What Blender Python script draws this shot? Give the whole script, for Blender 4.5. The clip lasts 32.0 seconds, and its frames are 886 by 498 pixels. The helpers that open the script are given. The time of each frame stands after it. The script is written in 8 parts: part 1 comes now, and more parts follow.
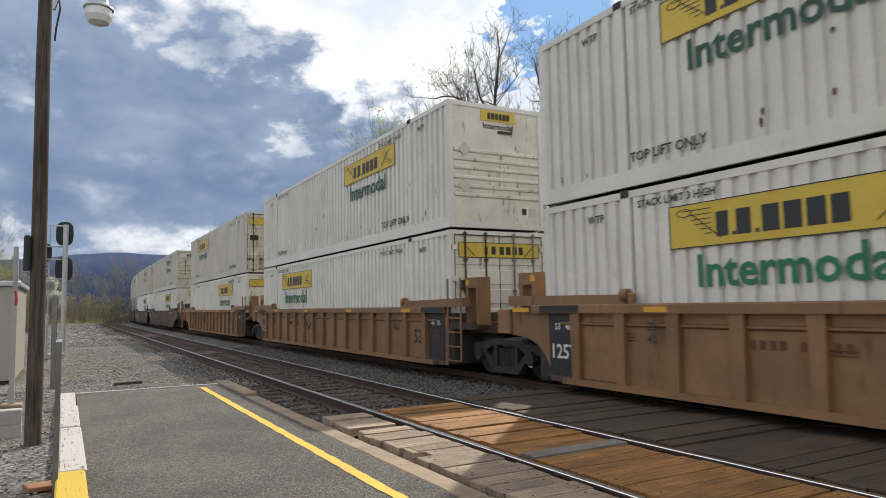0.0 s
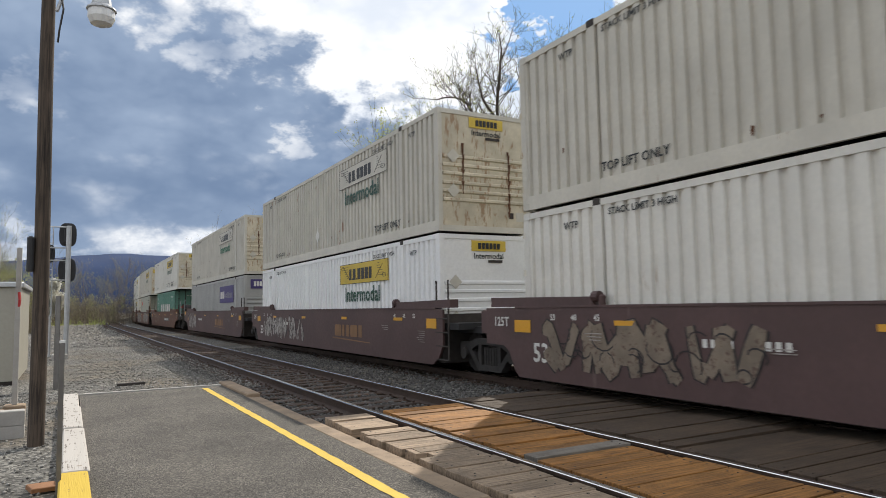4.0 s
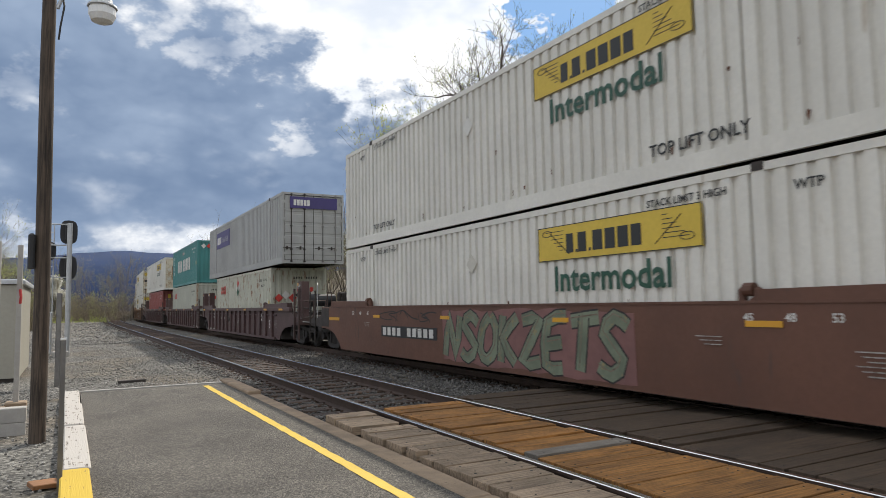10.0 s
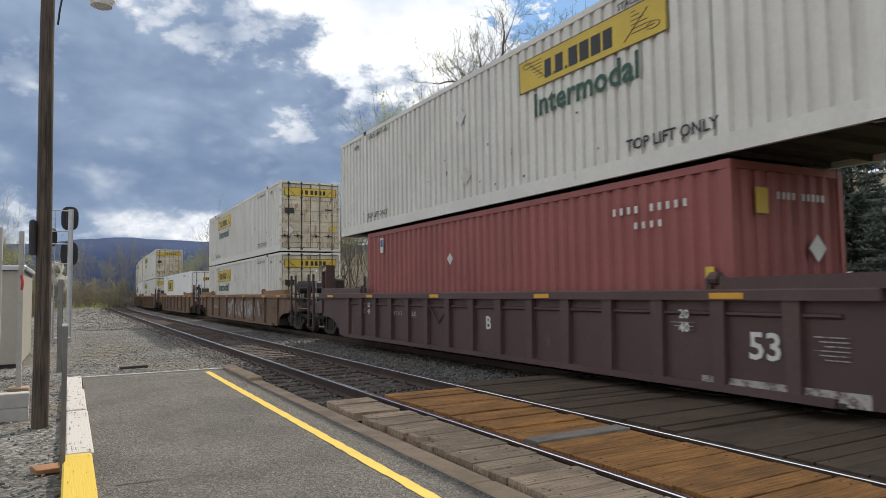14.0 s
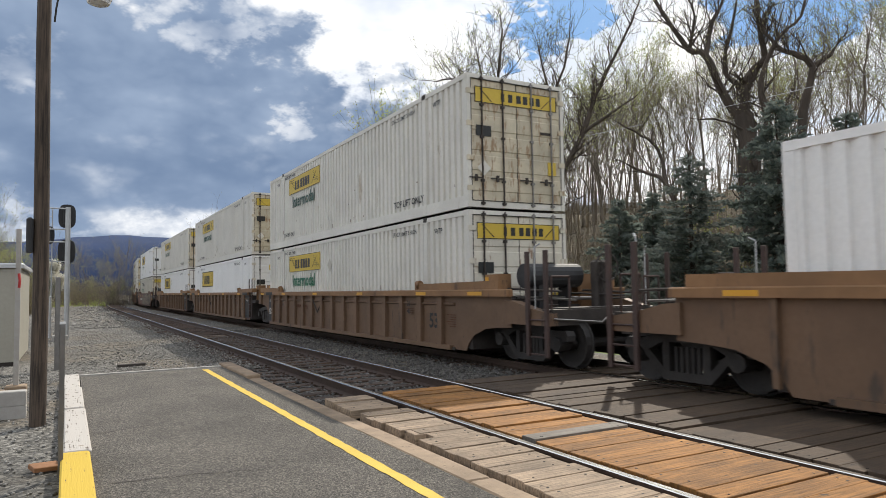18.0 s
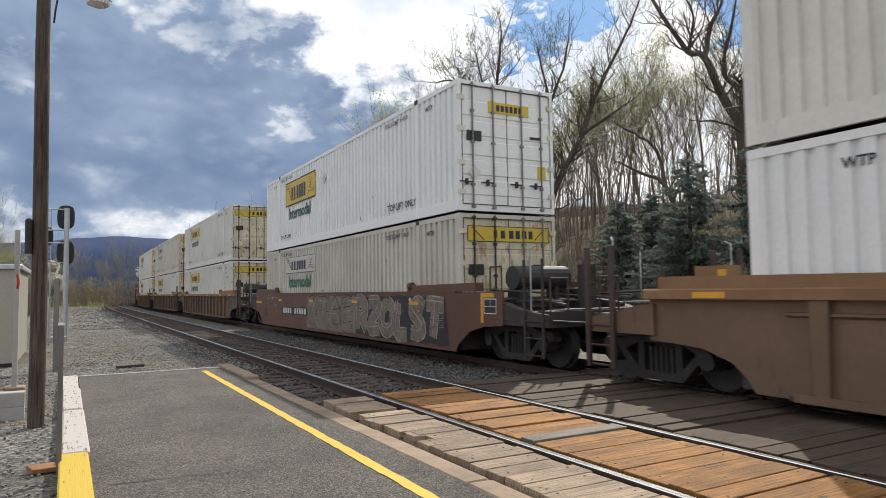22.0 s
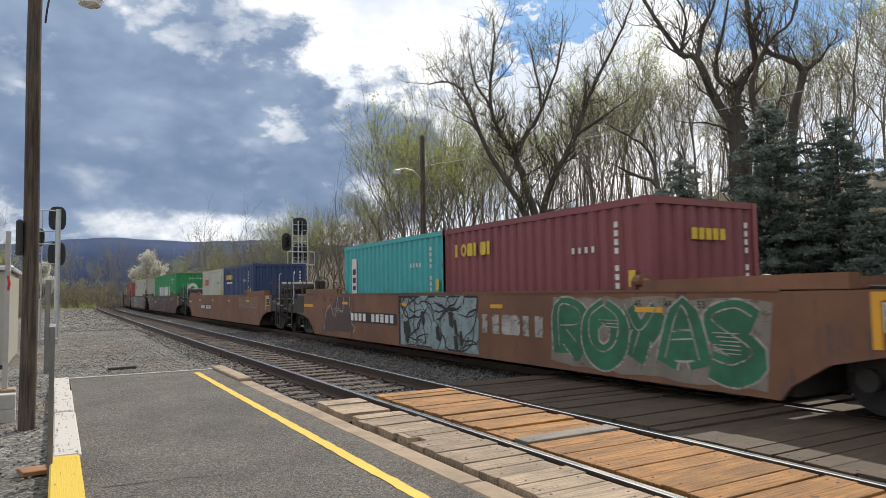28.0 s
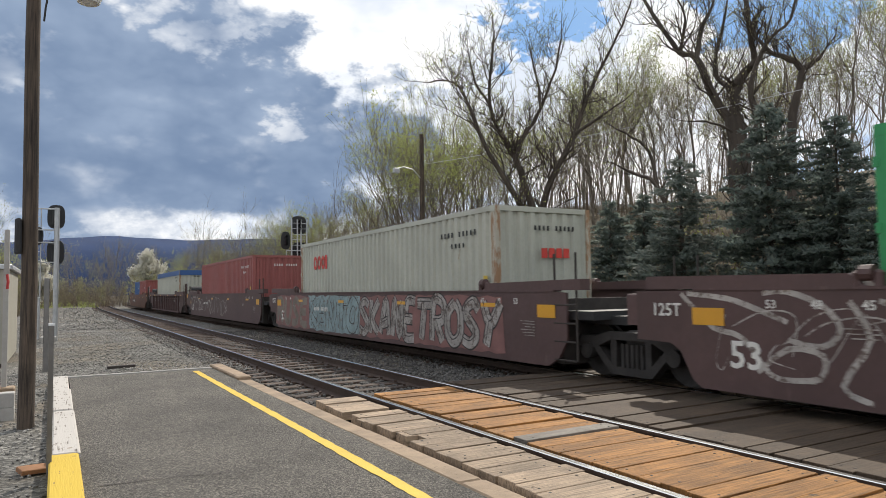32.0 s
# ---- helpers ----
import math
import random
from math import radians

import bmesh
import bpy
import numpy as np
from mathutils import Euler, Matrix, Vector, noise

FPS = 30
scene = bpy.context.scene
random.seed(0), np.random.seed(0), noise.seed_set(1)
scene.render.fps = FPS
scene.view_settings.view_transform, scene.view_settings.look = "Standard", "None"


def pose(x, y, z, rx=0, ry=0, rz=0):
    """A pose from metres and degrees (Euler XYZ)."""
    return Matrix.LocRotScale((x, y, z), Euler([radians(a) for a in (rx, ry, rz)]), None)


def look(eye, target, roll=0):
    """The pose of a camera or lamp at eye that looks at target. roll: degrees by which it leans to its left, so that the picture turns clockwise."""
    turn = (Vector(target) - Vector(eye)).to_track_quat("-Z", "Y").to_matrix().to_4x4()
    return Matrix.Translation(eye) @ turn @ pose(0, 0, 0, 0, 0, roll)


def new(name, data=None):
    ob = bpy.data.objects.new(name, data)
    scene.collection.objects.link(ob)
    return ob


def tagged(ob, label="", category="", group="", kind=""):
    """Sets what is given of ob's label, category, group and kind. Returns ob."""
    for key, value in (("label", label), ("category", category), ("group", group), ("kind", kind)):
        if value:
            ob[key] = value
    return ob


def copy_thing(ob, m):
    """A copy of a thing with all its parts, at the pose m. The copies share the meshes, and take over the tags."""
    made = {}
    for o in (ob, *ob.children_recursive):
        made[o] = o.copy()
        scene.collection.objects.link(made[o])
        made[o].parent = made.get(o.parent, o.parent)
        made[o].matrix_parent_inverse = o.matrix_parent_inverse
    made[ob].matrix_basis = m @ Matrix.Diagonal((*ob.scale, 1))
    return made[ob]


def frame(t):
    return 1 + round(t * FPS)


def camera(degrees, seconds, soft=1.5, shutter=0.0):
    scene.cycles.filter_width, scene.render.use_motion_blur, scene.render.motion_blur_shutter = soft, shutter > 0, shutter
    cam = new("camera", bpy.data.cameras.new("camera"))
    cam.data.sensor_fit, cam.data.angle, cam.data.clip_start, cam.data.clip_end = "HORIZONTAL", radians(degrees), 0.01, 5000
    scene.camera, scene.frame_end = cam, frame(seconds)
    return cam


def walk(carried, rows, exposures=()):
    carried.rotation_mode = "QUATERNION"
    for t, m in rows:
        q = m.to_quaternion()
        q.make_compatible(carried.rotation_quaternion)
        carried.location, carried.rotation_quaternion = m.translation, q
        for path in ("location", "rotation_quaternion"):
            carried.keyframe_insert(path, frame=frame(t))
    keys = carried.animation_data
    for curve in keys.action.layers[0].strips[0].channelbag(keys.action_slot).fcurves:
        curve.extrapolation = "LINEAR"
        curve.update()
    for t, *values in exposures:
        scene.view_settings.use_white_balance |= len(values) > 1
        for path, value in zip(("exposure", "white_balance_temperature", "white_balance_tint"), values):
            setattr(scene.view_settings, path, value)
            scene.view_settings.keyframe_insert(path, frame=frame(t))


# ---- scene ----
# World: x to the right of the tracks' line, y along the tracks away from the platform, z up from the top of the rails.
cam = camera(66.54, 32.0, soft=0.65, shutter=0.09)
EYE = (0.0, 0.0, 1.48)
AXIS = 28.95            # the picture's middle line lies this far to the right of the tracks


def aim(turn, tilt, lean):
    a, e = radians(AXIS + turn), radians(tilt)
    way = Vector((math.sin(a) * math.cos(e), math.cos(a) * math.cos(e), math.sin(e)))
    return look(EYE, Vector(EYE) + way * 10, lean)


walk(cam, [(t, aim(a, b, c)) for t, a, b, c in (
    (0, 0.18, 4.75, -1.05),
    (0.5, 0.16, 4.78, -1.05),
    (1, 0.15, 4.82, -1.05),
    (1.5, 0.12, 4.86, -1.06),
    (2, 0.07, 4.86, -1.05),
    (2.5, 0.02, 4.83, -1.05),
    (3, -0.01, 4.81, -1.06),
    (3.5, -0.02, 4.83, -1.06),
    (5.5, -0.01, 4.77, -1.05),
    (6, 0.00, 4.72, -1.03),
    (6.5, 0.02, 4.69, -1.02),
    (7, 0.03, 4.72, -1.01),
    (7.5, 0.05, 4.80, -1.00),
    (8, 0.07, 4.87, -0.99),
    (8.5, 0.06, 4.87, -0.99),
    (9, 0.03, 4.84, -0.99),
    (9.5, -0.03, 4.78, -1.00),
    (10, -0.09, 4.64, -0.99),
    (10.5, -0.10, 4.43, -0.99),
    (11, -0.08, 4.23, -0.97),
    (11.5, -0.06, 4.07, -0.94),
    (12, -0.06, 3.96, -0.91),
    (12.5, -0.08, 3.86, -0.89),
    (13, -0.14, 3.74, -0.87),
    (13.5, -0.16, 3.63, -0.86),
    (14, -0.18, 3.55, -0.85),
    (14.5, -0.21, 3.47, -0.85),
    (16.5, -0.16, 3.40, -0.88),
    (17, -0.10, 3.36, -0.90),
    (17.5, -0.06, 3.34, -0.89),
    (18, -0.01, 3.35, -0.89),
    (18.5, 0.00, 3.36, -0.88),
    (19, -0.03, 3.37, -0.87),
    (19.5, -0.05, 3.40, -0.87),
    (20, -0.05, 3.43, -0.85),
    (20.5, -0.06, 3.47, -0.84),
    (21, -0.02, 3.48, -0.85),
    (21.5, 0.04, 3.47, -0.86),
    (22, 0.07, 3.47, -0.83),
    (22.5, 0.08, 3.48, -0.84),
    (23, 0.07, 3.50, -0.85),
    (23.5, 0.05, 3.54, -0.85),
    (24, 0.07, 3.51, -0.86),
    (24.5, 0.10, 3.52, -0.85),
    (25, 0.17, 3.53, -0.84),
    (25.5, 0.34, 3.54, -0.88),
    (27.5, 0.57, 3.55, -0.87),
    (28, 0.63, 3.57, -0.87),
    (28.5, 0.60, 3.57, -0.86),
    (29, 0.57, 3.54, -0.85),
    (29.5, 0.56, 3.52, -0.86),
    (30, 0.56, 3.49, -0.86),
    (30.5, 0.59, 3.46, -0.86),
    (31, 0.61, 3.44, -0.86),
    (31.5, 0.64, 3.44, -0.86),
    (32, 0.70, 3.45, -0.86),
)])

# ---- light ----
SUN_AZ, SUN_EL = 45.0, 42.5     # degrees to the right of +y, and up


def direction(az, el):
    a, e = radians(az), radians(el)
    return Vector((math.sin(a) * math.cos(e), math.cos(a) * math.cos(e), math.sin(e)))


sun = new("sun", bpy.data.lights.new("sun", "SUN"))
sun.data.energy, sun.data.angle, sun.data.color = 4.2, radians(0.6), (1.0, 0.93, 0.82)
sun.matrix_world = look(direction(SUN_AZ, SUN_EL) * 100, (0, 0, 0))


class Nodes:
    """Short hand for a node tree."""

    def __init__(self, tree):
        self.t = tree
        tree.nodes.clear()

    def add(self, kind, **kw):
        n = self.t.nodes.new(kind)
        for k, v in kw.items():
            if k == "ins":
                for i, val in v.items():
                    self.put(n.inputs[i], val)
            elif k == "op":
                n.operation = v
            elif k == "blend":
                n.blend_type = v
        return n

    def put(self, sock, val):
        if isinstance(val, bpy.types.NodeSocket):
            self.t.links.new(val, sock)
        else:
            sock.default_value = val

    def math(self, op, a, b=0.0, c=0.0):
        return self.add("ShaderNodeMath", op=op, ins={0: a, 1: b, 2: c}).outputs[0]

    def vec(self, op, a, b=(0, 0, 0)):
        n = self.add("ShaderNodeVectorMath", op=op, ins={0: a, 1: b})
        return n.outputs[1] if op == "DOT_PRODUCT" else n.outputs[0]

    def step(self, v, lo, hi, a=0.0, b=1.0):
        n = self.add("ShaderNodeMapRange", ins={0: v, 1: lo, 2: hi, 3: a, 4: b})
        n.interpolation_type = "SMOOTHSTEP"
        return n.outputs[0]

    def mix(self, f, a, b, blend="MIX"):
        n = self.add("ShaderNodeMixRGB", blend=blend, ins={0: f, 1: a, 2: b})
        return n.outputs[0]

    def noise(self, vec, scale, detail=4.0, rough=0.55, warp=0.0):
        n = self.add("ShaderNodeTexNoise", ins={"Vector": vec, "Scale": scale, "Detail": detail, "Roughness": rough, "Distortion": warp})
        return n.outputs[0]


def build_world():
    """Blue sky with broken cloud: a heavy grey bank ahead, bright tops round the sun."""
    world = bpy.data.worlds.new("sky")
    scene.world = world
    world.use_nodes = True
    n = Nodes(world.node_tree)
    d = n.vec("NORMALIZE", n.add("ShaderNodeTexCoord").outputs["Generated"])
    sky = n.add("ShaderNodeTexSky")
    sky.sky_type, sky.sun_disc = "NISHITA", False
    sky.sun_elevation, sky.sun_rotation = radians(SUN_EL), radians(SUN_AZ)
    sky.altitude, sky.dust_density = 300, 1.5
    z = n.add("ShaderNodeSeparateXYZ", ins={0: d}).outputs[2]
    flat = n.vec("MULTIPLY", d, (1.0, 1.0, 1.7))
    big = n.noise(flat, 3.1, 5.0, 0.5)
    fine = n.noise(flat, 7.0, 6.0, 0.5)

    def heap(scale):
        return n.math("MULTIPLY", n.math("ABSOLUTE", n.math("SUBTRACT", n.noise(flat, scale, 3.0, 0.5), 0.5)), 2.0)
    lump = n.math("ADD", n.math("MULTIPLY", heap(6.0), 0.6), n.math("ADD", n.math("MULTIPLY", heap(13.0), 0.4), n.math("MULTIPLY", heap(28.0), 0.14)))
    puff = n.math("ADD", n.math("MULTIPLY", big, 0.55), n.math("ADD", n.math("MULTIPLY", fine, 0.25), n.math("MULTIPLY", lump, 0.40)))

    swirl = n.add("ShaderNodeTexNoise", ins={"Vector": flat, "Scale": 9.0, "Detail": 5.0, "Roughness": 0.6}).outputs["Color"]
    bent = n.vec("NORMALIZE", n.vec("ADD", d, n.vec("MULTIPLY", n.vec("SUBTRACT", swirl, (0.5, 0.5, 0.5)), (0.34, 0.34, 0.34))))

    def blob(az, el, inner, outer):
        return n.step(n.vec("DOT_PRODUCT", bent, tuple(direction(az, el))), math.cos(radians(outer)), math.cos(radians(inner)))

    bank = n.math("MAXIMUM", n.math("MAXIMUM", blob(3, 15, 8, 16), blob(1, 9.5, 4, 8)), n.math("MAXIMUM", n.math("MAXIMUM", blob(16, 12.5, 6, 11), blob(23, 13, 2, 9)), blob(-14, 22, 10, 22)))
    bright = n.math("MAXIMUM", n.math("MAXIMUM", blob(27, 26, 3, 12), blob(44, 22, 2, 6)), n.math("MAXIMUM", blob(32, 19, 2, 8), blob(50, 15, 4, 12)))
    torn = n.math("MAXIMUM", n.math("MAXIMUM", blob(11, 19, 0.3, 3.2), blob(6, 24.5, 0.3, 3.5)), n.math("MAXIMUM", blob(15, 13, 0.2, 2.6), blob(-4, 17, 0.3, 4)))
    low = n.math("MULTIPLY", n.step(z, 0.068, 0.085), n.step(z, 0.125, 0.098))
    low = n.math("MULTIPLY", low, blob(8, 6.5, 3, 9))
    gap = n.math("MAXIMUM", n.math("MAXIMUM", blob(38.2, 24, 2.5, 6), blob(50, 26, 0.8, 3.5)), blob(56, 22, 1.5, 7))
    cover = n.math("SUBTRACT", n.math("ADD", n.math("ADD", puff, 0.12), n.math("MULTIPLY", n.math("MAXIMUM", bank, bright), 0.22)), n.math("MULTIPLY", gap, 0.50))
    cover = n.step(cover, 0.40, 0.56)
    dark = n.math("ADD", n.math("MULTIPLY", bank, 0.95), n.math("MULTIPLY", n.math("SUBTRACT", n.math("ADD", n.math("MULTIPLY", fine, 0.5), n.math("MULTIPLY", big, 0.5)), 0.5), 1.5))
    dark = n.math("SUBTRACT", dark, n.math("ADD", n.math("ADD", n.math("MULTIPLY", bright, 0.8), n.math("MULTIPLY", torn, 0.34)), n.math("MULTIPLY", low, 0.36)))
    dark = n.math("SUBTRACT", dark, n.math("MULTIPLY", n.math("SUBTRACT", lump, 0.18), 0.9))
    dark = n.step(dark, 0.05, 0.95)
    ripple = n.math("ADD", n.math("MULTIPLY", n.noise(flat, 5.0, 4.0, 0.5), 0.8), n.math("MULTIPLY", lump, 0.4))
    white = n.mix(n.step(ripple, 0.35, 0.65), (CLOUD_LIT * 0.66, CLOUD_LIT * 0.71, CLOUD_LIT * 0.79, 1), (CLOUD_LIT * 1.0, CLOUD_LIT * 0.99, CLOUD_LIT * 0.97, 1))
    grey = n.mix(n.step(ripple, 0.30, 0.72), (1.75, 2.5, 3.9, 1), (3.3, 4.2, 5.7, 1))
    cloud = n.mix(dark, white, grey)
    out = n.mix(cover, n.mix(0.85, sky.outputs[0], (1.9, 4.2, 7.8, 1)), cloud)
    bg = n.add("ShaderNodeBackground", ins={0: out, 1: 0.107})
    n.t.links.new(bg.outputs[0], n.add("ShaderNodeOutputWorld").inputs[0])


CLOUD_LIT = 11.6
build_world()

# ---- materials ----
def surface(name, col, rough=0.6, metal=0.0, dark=0.75, scale=2.0, grain=40.0, bump=0.15, spots=None, spot_at=0.62, streak=0.0, stretch=(1, 1, 1), island=0.0, depth=0.01, shine=0.5):
    """A painted or worn surface: broad stains, fine grain, relief, and spots or running streaks of a second colour."""
    m = bpy.data.materials.new(name)
    m.use_nodes = True
    n = Nodes(m.node_tree)
    info = n.add("ShaderNodeObjectInfo").outputs["Random"]
    shift = n.add("ShaderNodeCombineXYZ", ins={0: n.math("MULTIPLY", info, 37.0), 1: n.math("MULTIPLY", info, 71.0), 2: 0.0}).outputs[0]
    p = n.vec("ADD", n.add("ShaderNodeTexCoord").outputs["Object"], shift)
    p = n.vec("MULTIPLY", p, stretch)
    broad = n.noise(p, scale, 5.0, 0.6)
    small = n.noise(p, grain, 4.0, 0.65)
    c = tuple(col) + (1,)
    low = tuple(v * dark for v in col) + (1,)
    base = n.mix(n.step(broad, 0.3, 0.7), low, c)
    base = n.mix(n.step(small, 0.25, 0.75, 0.0, 0.35), base, tuple(v * 0.72 for v in col) + (1,))
    base = n.mix(1.0, base, n.add("ShaderNodeCombineXYZ", ins={0: n.math("MULTIPLY_ADD", info, 0.10, 0.95), 1: n.math("MULTIPLY_ADD", info, 0.10, 0.95), 2: n.math("MULTIPLY_ADD", info, 0.10, 0.95)}).outputs[0], "MULTIPLY")
    if island:
        r = n.add("ShaderNodeNewGeometry").outputs["Random Per Island"]
        v = n.math("MULTIPLY_ADD", r, island, 1.0 - island / 2)
        base = n.mix(1.0, base, n.add("ShaderNodeCombineXYZ", ins={0: v, 1: v, 2: v}).outputs[0], "MULTIPLY")
    ro = n.math("MULTIPLY_ADD", small, 0.25, rough - 0.12)
    if spots:
        q = n.vec("MULTIPLY", p, (1.0, 1.0, 0.22 if streak else 1.0))
        s = n.math("ADD", n.math("MULTIPLY", n.noise(q, scale * 2.3, 6.0, 0.7), 0.6), n.math("MULTIPLY", n.noise(q, scale * 9, 4.0, 0.6), 0.4))
        f = n.step(s, spot_at, spot_at + 0.07, 0.0, 0.85)
        base = n.mix(f, base, tuple(spots) + (1,))
        ro = n.math("ADD", ro, n.math("MULTIPLY", f, 0.15))
    b = n.add("ShaderNodeBsdfPrincipled", ins={"Base Color": base, "Roughness": ro, "Metallic": metal, "Specular IOR Level": shine})
    if bump:
        k = n.add("ShaderNodeBump", ins={"Strength": bump, "Distance": depth, "Height": n.math("ADD", small, n.math("MULTIPLY", broad, 0.5))})
        n.t.links.new(k.outputs[0], b.inputs["Normal"])
    n.t.links.new(b.outputs[0], n.add("ShaderNodeOutputMaterial").inputs[0])
    return m


def timber(name, col, contrast=0.55, tint=0.25, knots=(0.05, 0.035, 0.025), across=True, rough=0.85, flake=None, flake_at=0.5):
    """Weathered timber: grain along the piece, checks, knots, and a tone of its own for each piece; flake: old paint left on it."""
    m = bpy.data.materials.new(name)
    m.use_nodes = True
    n = Nodes(m.node_tree)
    info = n.add("ShaderNodeObjectInfo").outputs["Random"]
    shift = n.add("ShaderNodeCombineXYZ", ins={0: n.math("MULTIPLY", info, 37.0), 1: n.math("MULTIPLY", info, 71.0), 2: 0.0}).outputs[0]
    p = n.vec("ADD", n.add("ShaderNodeTexCoord").outputs["Object"], shift)
    g = n.vec("MULTIPLY", p, (12.0, 12.0, 0.5) if across == "up" else (0.7, 14.0, 6.0) if across else (14.0, 0.7, 6.0))
    grain = n.noise(g, 3.2, 6.0, 0.65, 0.6)
    fine = n.noise(g, 11.0, 4.0, 0.7)
    stain = n.noise(p, 1.7, 5.0, 0.6)
    v = n.math("ADD", n.step(grain, 0.28, 0.68, 1.0 - contrast, 1.08), n.math("MULTIPLY", n.math("SUBTRACT", fine, 0.5), contrast * 0.9))
    v = n.math("MULTIPLY", v, n.step(stain, 0.25, 0.75, 0.62, 1.12))
    v = n.math("MULTIPLY", v, n.math("MULTIPLY_ADD", info, tint * 2, 1.0 - tint))
    base = n.mix(1.0, tuple(col) + (1,), n.add("ShaderNodeCombineXYZ", ins={0: v, 1: v, 2: v}).outputs[0], "MULTIPLY")
    if flake:
        f = n.step(n.math("ADD", n.math("MULTIPLY", grain, 0.5), n.math("MULTIPLY", n.noise(p, 6.0, 5.0, 0.65), 0.5)), flake_at, flake_at + 0.05)
        base = n.mix(f, base, tuple(flake) + (1,))
    spot = n.noise(p, 9.0, 3.0, 0.5)
    base = n.mix(n.step(spot, 0.69, 0.74, 0.0, 0.85), base, tuple(knots) + (1,))
    b = n.add("ShaderNodeBsdfPrincipled", ins={"Base Color": base, "Roughness": rough})
    k = n.add("ShaderNodeBump", ins={"Strength": 0.7, "Distance": 0.006, "Height": n.math("ADD", grain, n.math("MULTIPLY", fine, 0.6))})
    n.t.links.new(k.outputs[0], b.inputs["Normal"])
    n.t.links.new(b.outputs[0], n.add("ShaderNodeOutputMaterial").inputs[0])
    return m


